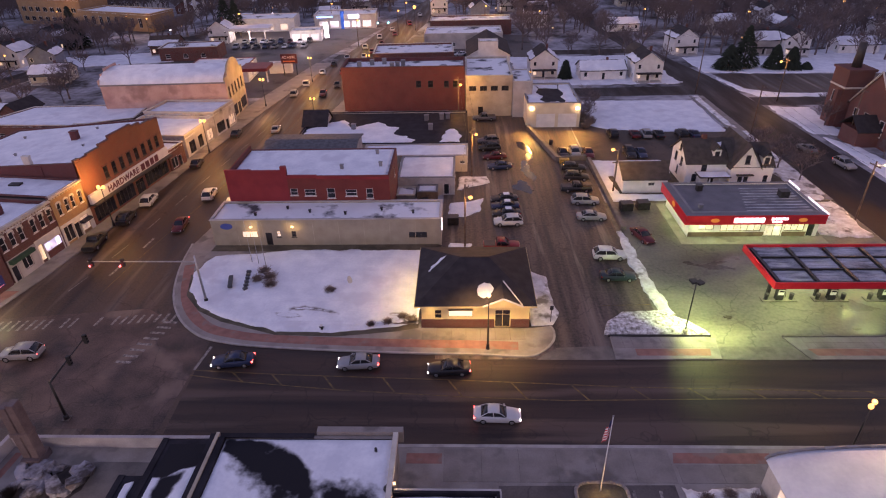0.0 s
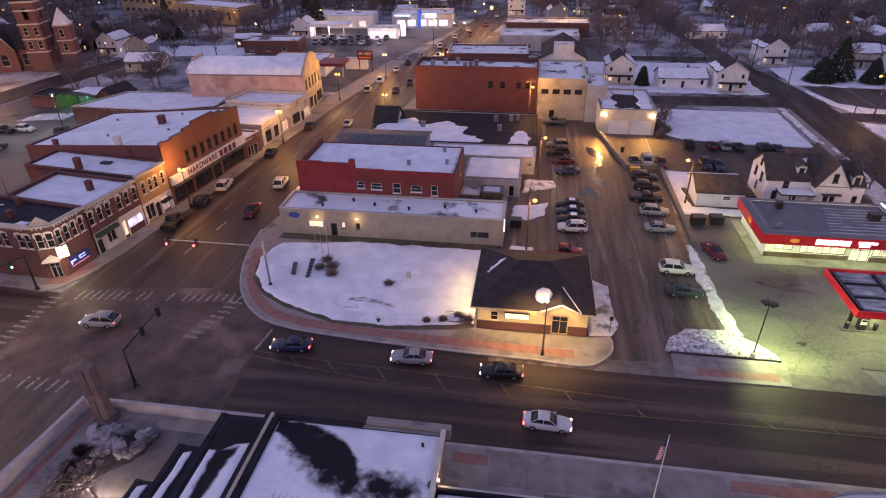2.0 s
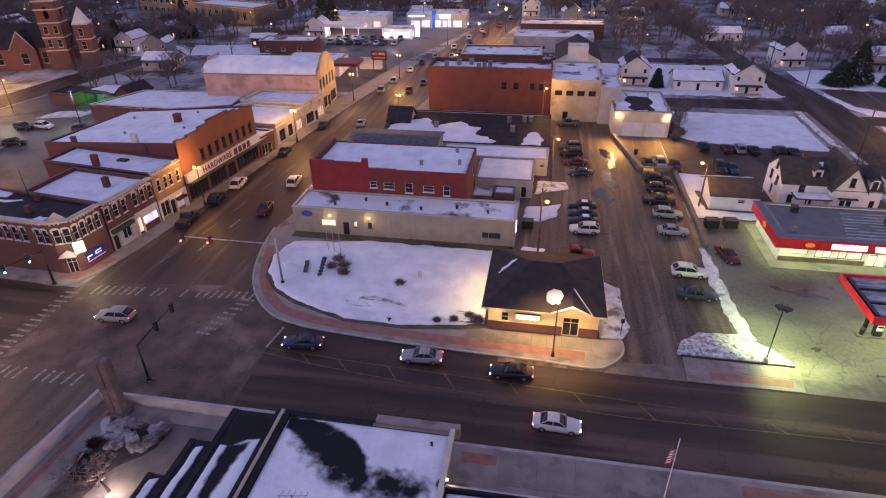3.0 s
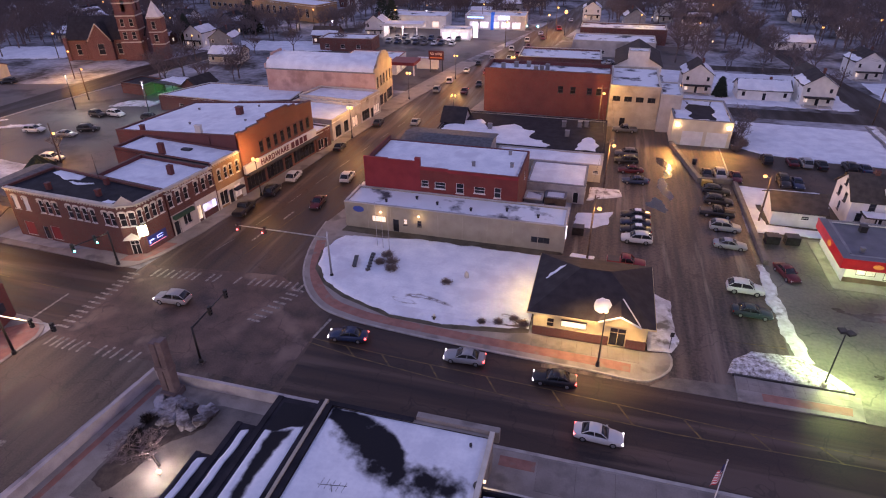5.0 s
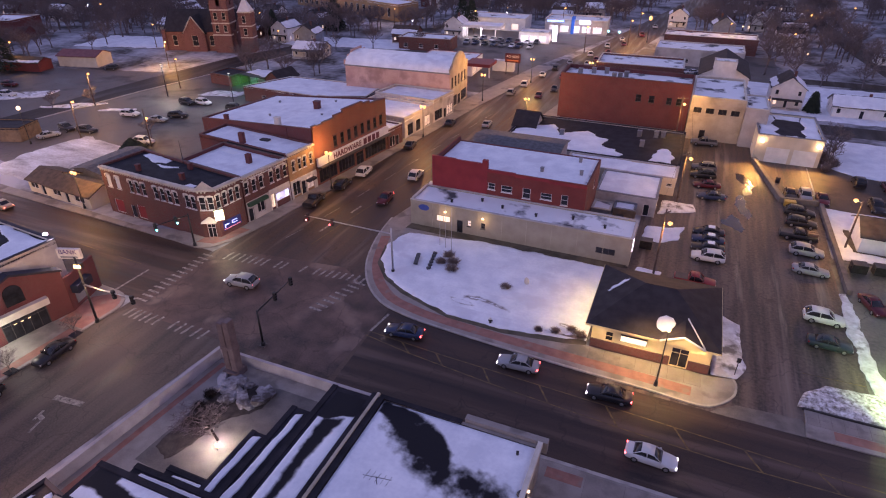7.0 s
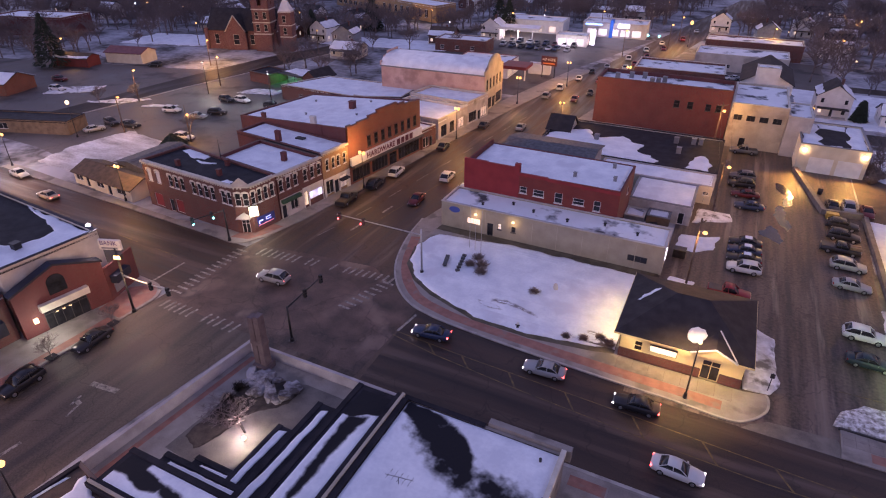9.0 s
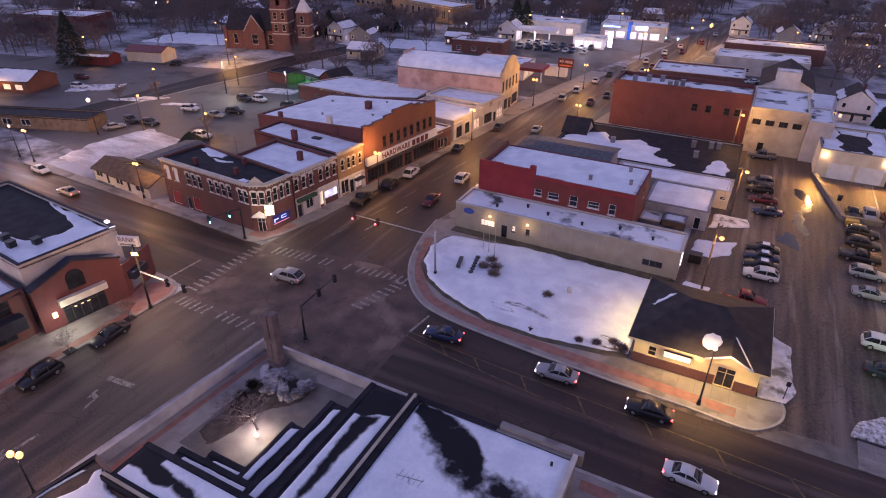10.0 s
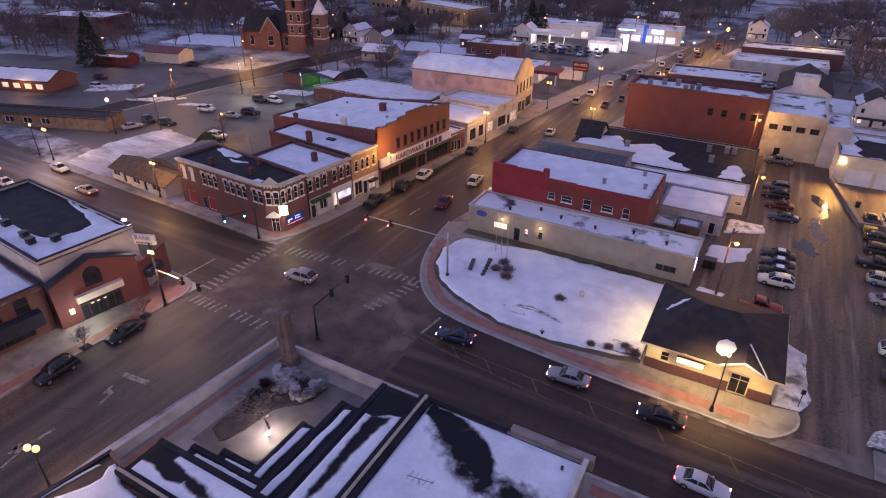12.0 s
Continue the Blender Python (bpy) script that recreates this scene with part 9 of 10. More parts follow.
# flagpole with its flag hanging
pole = thing("flagpole", "white flagpole with a small striped flag", "flagpole", pose(12.2, 34.3, 0.14))
bm = bmesh.new()
tube(bm, (0, 0, 0), (0, 0, 9.3), 0.07, 0.035, 8)
part("pole", bm, WHITE_PAINT, pole)
bm = bmesh.new()
globe(bm, (0, 0, 9.36), 0.08)
part("finial", bm, STEEL, pole)
FLAG = [surface("flag_red", (0.45, 0.03, 0.04), (0.5, 0.04, 0.05), 2, 0.8, 0), surface("flag_white", (0.7, 0.7, 0.7), (0.78, 0.78, 0.78), 2, 0.8, 0), surface("flag_blue", (0.03, 0.04, 0.14), (0.04, 0.05, 0.18), 2, 0.8, 0)]
bm = bmesh.new()
for k in range(11):
    for j in range(6):
        def at(u, v):
            return (-0.06 - 0.75 * u * (0.45 + 0.3 * v), 0.12 * math.sin(7 * u + 2 * v), 8.9 - 1.9 * v - 0.9 * u)
        f = bm.faces.new([bm.verts.new(at(a / 6, b / 11)) for a, b in ((j, k), (j + 1, k), (j + 1, k + 1), (j, k + 1))])
        f.material_index, f.smooth = (2 if k < 5 and j < 3 else k % 2), True
part("flag", bm, FLAG, pole, "faded striped flag hanging limp")
ring = [(2.3 * math.copysign(abs(math.cos(a)) ** 0.6, math.cos(a)), 1.45 * math.copysign(abs(math.sin(a)) ** 0.6, math.sin(a))) for a in (2 * math.pi * k / 28 for k in range(28))]
bm = bmesh.new()
for a, b in zip(ring, ring[1:] + ring[:1]):
    tube(bm, (*a, 0.15), (*b, 0.15), 0.17, 0.17, 6)
planter = thing("planter", "oval concrete planter edge round the flagpole", "planter", pose(12.3, 33.7, 0.142))
part("rim", bm, CONCRETE, planter)
part("soil", prism([(x * 0.95, y * 0.95) for x, y in ring], 0.0, 0.12), GRASS, planter, "dark winter soil")
lamp(12.2, 33.2, 0.75, 60, WARM, 0.1)
bm = bmesh.new()
globe(bm, (0, 0, 0), 0.12)
tagged(part("ground_light", bm, BULB_WHITE, None, "", pose(12.2, 33.2, 0.37)), "small ground light at the flagpole", "lamp")

# ---- park memorial, stones, hydrant ----
for x, y, tall in ((-31.0, 73.0, 7.5), (-29.9, 72.6, 7.0), (-28.6, 71.8, 7.5)):
    ob = thing("flagpole", "bare thin flagpole in the snowy park", "flagpole", pose(x, y, 0.2), "park flagpoles")
    bm = bmesh.new()
    tube(bm, (0, 0, 0), (0, 0, tall), 0.05, 0.03, 6)
    part("pole", bm, STEEL, ob)
    bm = bmesh.new()
    globe(bm, (0, 0, tall + 0.04), 0.06, 1, 6)
    part("finial", bm, STEEL, ob)
DARK_STONE = surface("dark_granite", (0.03, 0.03, 0.035), (0.07, 0.07, 0.075), 2, 0.4, 0.1, 8)
for k in range(6):
    tagged(part("memorial_stone", boxes((-0.3, 0.3, -0.2, 0.2, 0, 0.35)), DARK_STONE, None, "", pose(-30.6 + 0.16 * k, 70.2 - 0.85 * k, 0.3, 0, 0, 10 * k)), "small dark granite memorial stone in snow", "memorial", "memorial stones")
tagged(part("memorial_bench", boxes((-0.3, 0.3, -1.5, 1.5, 0.35, 0.5), (-0.25, 0.25, -1.2, -1.0, 0, 0.349), (-0.25, 0.25, 1.0, 1.2, 0, 0.349)), DARK_STONE, None, "", pose(-32.3, 67.4, 0.3, 0, 0, 15)), "dark granite bench in the snowy park", "bench")


def shrub(x, y, r, h, seed, label, material=None, z=0.2):
    g = random.Random(seed)
    bm = bmesh.new()
    for k in range(230):
        a, b = g.uniform(0, 6.28), g.uniform(0.1, 1.0)
        q = Vector((math.cos(a) * r * b, math.sin(a) * r * b, h * g.uniform(0.45, 1.0) * (1.15 - 0.5 * b)))
        tube(bm, (q.x * 0.15, q.y * 0.15, 0), q, 0.025, 0.008, 3)
        tube(bm, q * 0.6, q * 0.8 + Vector((g.uniform(-0.3, 0.3), g.uniform(-0.3, 0.3), 0.2)), 0.015, 0.006, 3)
    return tagged(part("shrub", bm, material or SHRUB, None, "", pose(x, y, z)), label, "shrub", "bare shrubs")


for k, (x, y, r) in enumerate(((-28.4, 70.4, 1.3), (-27.2, 68.8, 1.4), (-28.8, 68.2, 1.1), (-26.6, 67.0, 1.3), (-18.0, 65.6, 1.0), (-6.5, 58.9, 1.2), (-7.6, 59.6, 0.8), (-9.4, 58.5, 0.8), (-11.4, 58.0, 0.7), (21.2, 33.4, 0.9), (23.4, 33.8, 0.8), (25.6, 33.3, 0.9), (-39.8, 29.5, 1.0), (-40.6, 31.4, 1.0), (-40.9, 33.2, 0.9), (-39.4, 31.0, 0.8))):
    shrub(x, y, r, 1.1 if x < -20 else 0.75, k, "bare dark shrub in the paved court" if x < -39 else "bare brown shrub poking out of snow", DARK_BARK if x < -39 else None)
for k, (x, y, r) in enumerate(((28.6, 131.2, 1.3), (29.4, 133.0, 1.5), (28.8, 135.2, 1.6), (30.2, 136.4, 1.3), (29.2, 138.6, 1.5), (30.8, 134.4, 1.1))):
    shrub(x, y, r, 2.2, 40 + k, "brown bare brush beside the pale garage", None, 0.0)
stone = bmesh.new()
bmesh.ops.create_icosphere(stone, subdivisions=2, radius=0.45)
for v in stone.verts:
    v.co = Vector((v.co.x * 0.8, v.co.y * 0.5, v.co.z * 1.5)) * (1 + 0.2 * noise.noise(v.co * 2))
tagged(part("standing_stone", stone, LIMESTONE, None, "", pose(-15.6, 67.6, 0.75)), "small pale standing stone in the park", "stone")
hyd = thing("fire_hydrant", "small dark fire hydrant with white cap", "fire hydrant", pose(-17.4, 57.2, 0.16))
bm = bmesh.new()
tube(bm, (0, 0, 0), (0, 0, 0.75), 0.17, 0.15, 10)
part("barrel", bm, DARK_METAL, hyd)
bm = bmesh.new()
globe(bm, (0, 0, 0.78), 0.18)
part("bonnet", bm, WHITE_PAINT, hyd)
for s in (-1, 1):
    bm = bmesh.new()
    tube(bm, (0, 0, 0.5), (s * 0.3, 0, 0.5), 0.08, 0.08, 8)
    part("nozzle", bm, DARK_METAL, hyd)
for x, y in ((27.9, 90.0), (30.8, 90.4)):
    bin_ = thing("dumpster", "dark green steel dumpster with plastic lids", "dumpster", pose(x, y, 0.02, 0, 0, 4), "dumpsters")
    part("tub", boxes((-1.0, 1.0, -0.75, 0.75, 0.0, 1.3)), DARK_METAL, bin_)
    for s in (-1, 1):
        part("lid", boxes((s * 0.5 - 0.48, s * 0.5 + 0.48, -0.8, 0.78, 1.303, 1.37)), DARK_TRIM, bin_)
    part("rail", boxes((-1.1, -1.003, -0.3, 0.3, 0.7, 0.85), (1.003, 1.1, -0.3, 0.3, 0.7, 0.85)), DARK_METAL, bin_)
bin_ = thing("dumpster", "small dark dumpster beside melting snow", "dumpster", pose(-1.4, 85.4, 0.02), "dumpsters")
part("tub", boxes((-0.9, 0.9, -0.7, 0.7, 0.0, 1.3)), DARK_METAL, bin_)
part("lid", boxes((-0.92, 0.92, -0.75, 0.72, 1.303, 1.37)), DARK_TRIM, bin_)
post = thing("sign_post", "thin dark sign post beside the lot entrance", "sign post", pose(11.0, 58.6, 0.2))
bm = bmesh.new()
tube(bm, (0, 0, 0), (0, 0, 2.6), 0.05, 0.05, 6)
part("post", bm, DARK_METAL, post)
part("plate", boxes((-0.22, 0.22, -0.07, -0.055, 2.0, 2.6)), DARK_METAL, post)
for x, y in ((-63.9, 35.4), (-64.6, 27.7)):
    tagged(part("tree_grate", boxes((-0.6, 0.6, -0.6, 0.6, 0, 0.02)), TAR, None, "", pose(x, y, 0.152)), "square dark tree grate in the pavement", "tree grate", "tree grates")


# ---- trees ----
def bare_tree(seed, h=9.0, spread=0.5, levels=4):
    g = random.Random(seed)
    trunk, crown = bmesh.new(), bmesh.new()

    def twig(bm, a, b, r):
        q = (b - a).to_track_quat("Z", "Y")
        base = [bm.verts.new(a + q @ Vector((r * math.cos(2.09 * i), r * math.sin(2.09 * i), 0))) for i in range(3)]
        tip = bm.verts.new(b)
        for i in range(3):
            bm.faces.new((base[i], base[(i + 1) % 3], tip))

    def grow(bm, p, d, length, r, level):
        if level >= levels:
            twig(bm, p, p + d * length * (1.25 if levels < 4 else 1.0), max(r, 0.036 if levels > 3 else 0.075))
            return
        steps = 2 if level < 2 else 1
        for k in range(steps):
            q = p + d * length / steps
            tube(bm, p, q, r * (1 - 0.25 * k), r * (0.78 - 0.25 * k), 6 if level < 2 else 3)
            p = q
            d = (d + Vector((g.uniform(-1, 1), g.uniform(-1, 1), g.uniform(-0.3, 0.5))) * 0.13).normalized()
        for k in range((5, 5, 5, 6)[level]):
            side = Vector((math.cos(k * 2.4 + g.uniform(-0.5, 0.5)), math.sin(k * 2.4 + g.uniform(-0.5, 0.5)), 0))
            nd = (d * g.uniform(0.5, 1.0) + side * g.uniform(spread, spread * 2) + Vector((0, 0, 0.25))).normalized()
            start = p if k < 2 else p - d * length * g.uniform(0.05, 0.45)
            grow(crown, start, nd, length * g.uniform(0.55, 0.8), r * g.uniform(0.45, 0.62), level + 1)

    grow(trunk, Vector((0, 0, -0.1)), Vector((0, 0, 1)), h * 0.34, h * 0.022, 0)
    return trunk, crown


TREES = []
for s, h in ((1, 10.5), (2, 12.5), (3, 9.0), (4, 14.0), (5, 11.5)):
    trunk, crown = bare_tree(s, h, 0.45 + 0.08 * (s % 3))
    ob = thing("bare_tree", "leafless winter tree with fine twigs", "tree", pose(-60, 300 + 3 * s, 0), "bare trees")
    part("trunk", trunk, BARK, ob)
    part("crown", crown, BARK, ob, "fine bare twigs")
    TREES.append(ob)


def tree(x, y, k=0, s=1.0, turn=0.0, label=None):
    ob = copy_thing(TREES[k % 5], pose(x, y, 0, 0, 0, turn))
    ob.scale = (s, s, s)
    if label:
        ob["label"] = label
    return ob


ob = thing("bare_tree", "small bare tree lit from below in the court", "tree", pose(-36.2, 28.9, 0.1, -8, -14, 40))
trunk, crown = bare_tree(9, 6.6, 1.0)
part("trunk", trunk, DARK_BARK, ob)
part("crown", crown, BARK, ob, "brown bare twigs")
tree(-63.9, 35.4, 2, 0.36, 10, "slim bare street tree in a grate"), tree(-64.6, 27.7, 0, 0.34, 80, "slim bare street tree in a grate")
tree(61.0, 107.0, 1, 0.7), tree(62.2, 101.0, 0, 0.75), tree(59.6, 113.0, 2, 0.8)
tree(30.6, 138.0, 2, 0.8), tree(29.6, 134.6, 0, 0.6, 50), tree(31.5, 143, 4, 0.7, 120)
tree(84.0, 112, 2, 0.5), tree(82.4, 131, 0, 0.7), tree(86, 137, 2, 0.8, 90)
tree(-112, 94, 2, 0.6), tree(-152, 100, 0, 0.6), tree(-147, 108, 2, 0.6, 70), tree(-128, 150, 4, 1.0), tree(-135, 156, 1, 1.0), tree(-110, 158, 2, 1.0)


def conifer(x, y, h, r, seed):
    g = random.Random(seed)
    ob = thing("conifer", "dense dark evergreen tree", "tree", pose(x, y, 0), "evergreen trees")
    bm = bmesh.new()
    tube(bm, (0, 0, 0), (0, 0, h * 0.9), r * 0.09, 0.03, 7)
    part("trunk", bm, BARK, ob)
    bm = bmesh.new()
    for k in range(1000):
        t = g.random() ** 1.4
        z = h * (0.06 + 0.94 * t)
        rr = r * (1 - t) ** 0.85 * g.uniform(0.55, 1.08) + 0.08
        a = g.uniform(0, 6.283)
        p = Vector((math.cos(a) * rr, math.sin(a) * rr, z))
        out = Vector((math.cos(a), math.sin(a), -0.35)) * g.uniform(0.5, 0.95)
        side = Vector((-math.sin(a), math.cos(a), 0)) * g.uniform(0.22, 0.45)
        v = [bm.verts.new(q) for q in (p - out * 0.8, p + side, p + out, p - side, p + Vector((0, 0, 0.22)))]
        for q in ((0, 1, 4), (1, 2, 4), (2, 3, 4), (3, 0, 4)):
            bm.faces.new([v[i] for i in q])
    part("crown", bm, NEEDLES, ob)
    return ob


for k, (x, y, h, r) in enumerate(((-205, 123, 17, 5.2), (81.5, 184.5, 7.0, 4.0), (87, 187, 12, 4.2), (95, 184, 7.0, 2.8), (99.5, 183.0, 6.4, 2.8), (30.8, 176.0, 5.2, 1.6), (-148, 232, 15, 4.6), (-100, 262, 14, 4.5), (-94, 258, 13, 4.0), (-196, 212, 14, 4.2), (-160, 205, 11, 3.4))):
    conifer(x, y, h, r, k)
for k, (x, y, r) in enumerate(((104, 182.6, 1.6), (-109.4, 86.2, 2.6), (90.4, 119.5, 1.7))):
    conifer(x, y, 2.6 if k else 2.0, r, 40 + k)["label"] = "low dark evergreen shrub"

# ---- churches, school, far shops ----
def church(x, y, turn, label, tower_at, scale=1.0, brick=None):
    ob = gabled("church", label, "church", x, y, turn, 26 * scale, 14 * scale, 7 * scale, 6.5 * scale, brick or RED_BRICK, SHINGLE, "x", {"S": rows_of(5, 2.5, 4.6, 1.8, 1.6, 3.6, "arch"), "W": [(5, 2.0, 3.4, 4.2, "arch")]}, trim=LIMESTONE)
    tx, ty, tw, th, spire = tower_at
    part("tower", wall_bm(tw, th, [(tw / 2 - 0.7, th - 5, 1.4, 3.4)]), brick or RED_BRICK, ob, "", pose(tx, ty, 0))
    for a, (px, py) in ((90, (tx + tw, ty)), (180, (tx + tw, ty + tw)), (270, (tx, ty + tw))):
        part("tower", wall_bm(tw, th, [(tw / 2 - 0.7, th - 5, 1.4, 3.4)]), brick or RED_BRICK, ob, "", pose(px, py, 0, 0, 0, a))
    part("tower_band", boxes((tx - 0.2, tx + tw + 0.2, ty - 0.2, ty + tw + 0.2, th, th + 0.5)), LIMESTONE, ob)
    bm = bmesh.new()
    bmesh.ops.create_cone(bm, cap_ends=True, segments=4, radius1=tw * 0.72, radius2=0.05, depth=spire, matrix=pose(tx + tw / 2, ty + tw / 2, th + 0.5 + spire / 2, 0, 0, 45))
    part("spire", bm, SHINGLE, ob)
    for q in ((-0.9, -0.9), (26 * scale - 0.3, -0.9)):
        part("buttress", boxes((q[0], q[0] + 1.2, q[1], q[1] + 1.2, 0, 7.5 * scale)), brick or RED_BRICK, ob)
    gx = 7.5 * scale
    part("gable", gable_end_bm(8 * scale, 5.5 * scale), brick or RED_BRICK, ob, "", pose(gx, -1.6, 6.5 * scale))
    part("wall", wall_bm(8 * scale, 6.5 * scale, [(3, 2.0, 2.2, 3.6)]), brick or RED_BRICK, ob, "", pose(gx, -1.6, 0))
    window(ob, pose(gx + 3, -1.6, 2.0), 2.2, 3.6, "arch", LIMESTONE)
    part("wall", boxes((gx, gx + 0.3, -1.3, 0, 0, 6.5 * scale), (gx + 8 * scale - 0.3, gx + 8 * scale, -1.3, 0, 0, 6.5 * scale)), brick or RED_BRICK, ob)
    part("roof", gable_bm(8 * scale, 8.0, 5.5 * scale, 0.3, 0.2, "y"), SHINGLE, ob, "", pose(gx, -1.6, 6.52 * scale))
    bm = bmesh.new()
    for s in (0, 1):
        tube(bm, (gx + s * 8 * scale, -1.75, 6.5 * scale), (gx + 4 * scale, -1.75, 12.2 * scale), 0.2, 0.2, 4)
    part("gable_coping", bm, LIMESTONE, ob, "snowy stone gable coping")
    return ob


left = church(-182, 170, 20, "large red brick church with square towers", (19.5, -3.0, 6.5, 21, 7), 1.0, CHURCH_BRICK)
part("tower", boxes((29, 33.5, -2.0, 2.5, 0, 14)), CHURCH_BRICK, left)
for z in (6.0, 10.0, 14.5, 18.5):
    part("tower_band", boxes((19.35, 26.15, -3.15, 3.65, z, z + 0.4)), LIMESTONE, left)
for z in (5.0, 9.0, 13.6):
    part("tower_band", boxes((28.88, 33.62, -2.12, 2.62, z, z + 0.35)), LIMESTONE, left)
for u, v, z in ((20.6, -3.0, 7.2), (23.6, -3.0, 7.2), (20.6, -3.0, 11.4), (23.6, -3.0, 11.4), (30.4, -2.0, 6.0), (30.4, -2.0, 10.2)):
    window(left, pose(u, v - 0.16, z), 1.3, 2.4, "arch", LIMESTONE)
bm = bmesh.new()
bmesh.ops.create_cone(bm, cap_ends=True, segments=4, radius1=3.2, radius2=0.05, depth=5, matrix=pose(31.25, 0.25, 16.5, 0, 0, 45))
part("spire", bm, WHITE_PAINT, left, "snow-covered spire")
lamp(-176, 166, 3, 160, SODIUM, 0.3)
right = gabled("church", "brick church with steep dark roof and square tower", "church", 85.8, 115, 0, 30, 15, 6, 8, DARK_BRICK, SHINGLE, "x", {"W": [(5.6, 2, 3.4, 3.4, "arch")], "S": rows_of(4, 3, 5, 1.6, 1.6, 3, "arch")}, trim=LIMESTONE)
part("tower", boxes((-1.8, 3.6, 15.4, 21.0, 0, 12.2), (-2.1, 3.9, 15.1, 21.3, 12.2, 12.7)), DARK_BRICK, right)
part("buttress", boxes((-3.0, -1.81, 15.6, 16.8, 0, 8.5)), DARK_BRICK, right)
bm = bmesh.new()
tube(bm, (0.9, 18.2, 12.7), (0.9, 18.2, 18), 1.1, 0.8, 6)
part("belfry", bm, DARK_TRIM, right)
bm = bmesh.new()
for s in (0, 15):
    tube(bm, (-0.25, s, 6.1), (-0.25, 7.5, 14.2), 0.22, 0.22, 4)
part("gable_coping", bm, LIMESTONE, right, "pale stone gable coping")
for v in (2.2, 11.2):
    window(right, pose(-0.02, v + 1.5, 0, 0, 0, 270) @ pose(0, -0.16, 2.2), 1.5, 3.2, "arch", WHITE_PAINT)
part("tower_band", boxes((-1.95, 3.75, 15.25, 21.15, 8.6, 8.95)), LIMESTONE, right)
window(right, pose(-1.8, 19.6, 0, 0, 0, 270) @ pose(0.4, -0.16, 5.2), 1.2, 2.4, "arch", WHITE_PAINT)
part("porch", boxes((-4.5, -0.02, 2.5, 8.5, 0, 3.4)), DARK_BRICK, right)
part("porch_roof", gable_bm(4.7, 6.4, 2.4, 0.3, 0.15, "x"), SHINGLE, right, "", pose(-4.6, 2.3, 3.42))
bm = snow_sheet([(0.5, 0.2), (12, 0.2), (10, 1.6), (3, 1.8)], 0, 0.15, 0.4, 0.7, 0.25, 9)
for v in bm.verts:
    v.co.z += 6.22 + v.co.y * 8 / 7.5
part("roof_snow", bm, SNOW, right, "snow left along the eaves")

school = lot_building("school", "large pale brick school with long window rows", "school", [(-209, 292), (-172, 280), (-168, 296), (-204, 308)], 11, YELLOW_BRICK, 0.6, {0: [(2 + 4.4 * k, 1.5 + 4.2 * j, 2.6, 2.0, "grid") for k in range(8) for j in range(2)]})
lot_building("school", "lower school wing with tall windows", "school", [(-172, 277), (-132, 262), (-128, 276), (-166, 291)], 7, YELLOW_BRICK, 0.5, {0: [(3 + 4.6 * k, 1.6, 2.0, 3.8, "grid") for k in range(8)]}, snow_inset=0.05)
for x, y in ((-140, 257), (-180, 274), (-128, 250)):
    wood_pole(x, y, 7.5, 0.6, 180, 500, False, "pole with a bright lamp before the school", lamp_z=7.2)
tower = thing("water_tower", "pale steel water tower legs", "water tower", pose(-128, 300, 0))
for k in range(6):
    a = math.pi * k / 3
    bm = bmesh.new()
    tube(bm, (5 * math.cos(a), 5 * math.sin(a), 0), (3.6 * math.cos(a), 3.6 * math.sin(a), 26), 0.3, 0.25, 6)
    part("leg", bm, WHITE_PAINT, tower)
bm = bmesh.new()
globe(bm, (0, 0, 29), 5.5, 0.8, 16)
part("tank", bm, WHITE_PAINT, tower)
bm = bmesh.new()
tube(bm, (0, 0, 0), (0, 0, 25), 0.7, 0.7, 8)
part("riser", bm, WHITE_PAINT, tower)

far_shop = building("auto_parts_store", "long white shop with bright front and blue tower", "shop", -62, 262, 4, 26, 14, 5.2, GREY_RENDER, 0.5, {"S": rows_of(5, 2, 4.6, 0.6, 3.6, 2.6, "shop", BRIGHT_SHOP)}, coping=WHITE_PAINT)
# tower is plain blue cladding; faint emission is added to brighten it
part("sign_tower", boxes((11.2, 12.5, -0.6, 3, 0, 6.8)), glow("brightened_blue_panel", (0.06, 0.24, 0.9), 0.16, (0.03, 0.11, 0.42)), far_shop, "blue entrance tower brightened by a faint added glow")
part("sign_bar", boxes((14.5, 19, -0.3, -0.02, 4.2, 5.6)), glow("cyan_white", (0.8, 0.95, 1.0), 3), far_shop, "bright white sign shown as bars")
part("sign_bar", boxes((1, 8, -0.3, -0.02, 4.6, 5.2)), glow("cyan_strip", (0.2, 0.5, 1.0), 2), far_shop, "blue sign shown as bars")
lamp(-49, 258, 4, 420, (0.9, 0.95, 1.0), 0.4)
can = thing("far_fuel_canopy", "bright white fuel canopy far up the street", "canopy", pose(-92, 236, 0, 0, 0, 6))
part("deck", boxes((0, 18, 0, 8, 4.2, 5.2)), WHITE_PAINT, can)
part("light_panel", boxes((0.5, 17.5, 0.5, 7.5, 4.1, 4.195)), glow("canopy_panel", (1.0, 0.97, 0.75), 2.6), can)
part("roof_snow", snow_sheet([(0.2, 0.2), (17.8, 0.2), (17.8, 7.8), (0.2, 7.8)], 5.203, 0.15, 0.1, 1, 0.2, 1), SNOW, can)
for x in (3, 9, 15):
    part("column", boxes((x - 0.2, x + 0.2, 3.8, 4.2, 0, 4.098)), WHITE_PAINT, can)
lamp(-83, 240, 3.4, 500, (1.0, 0.95, 0.7), 1.0)
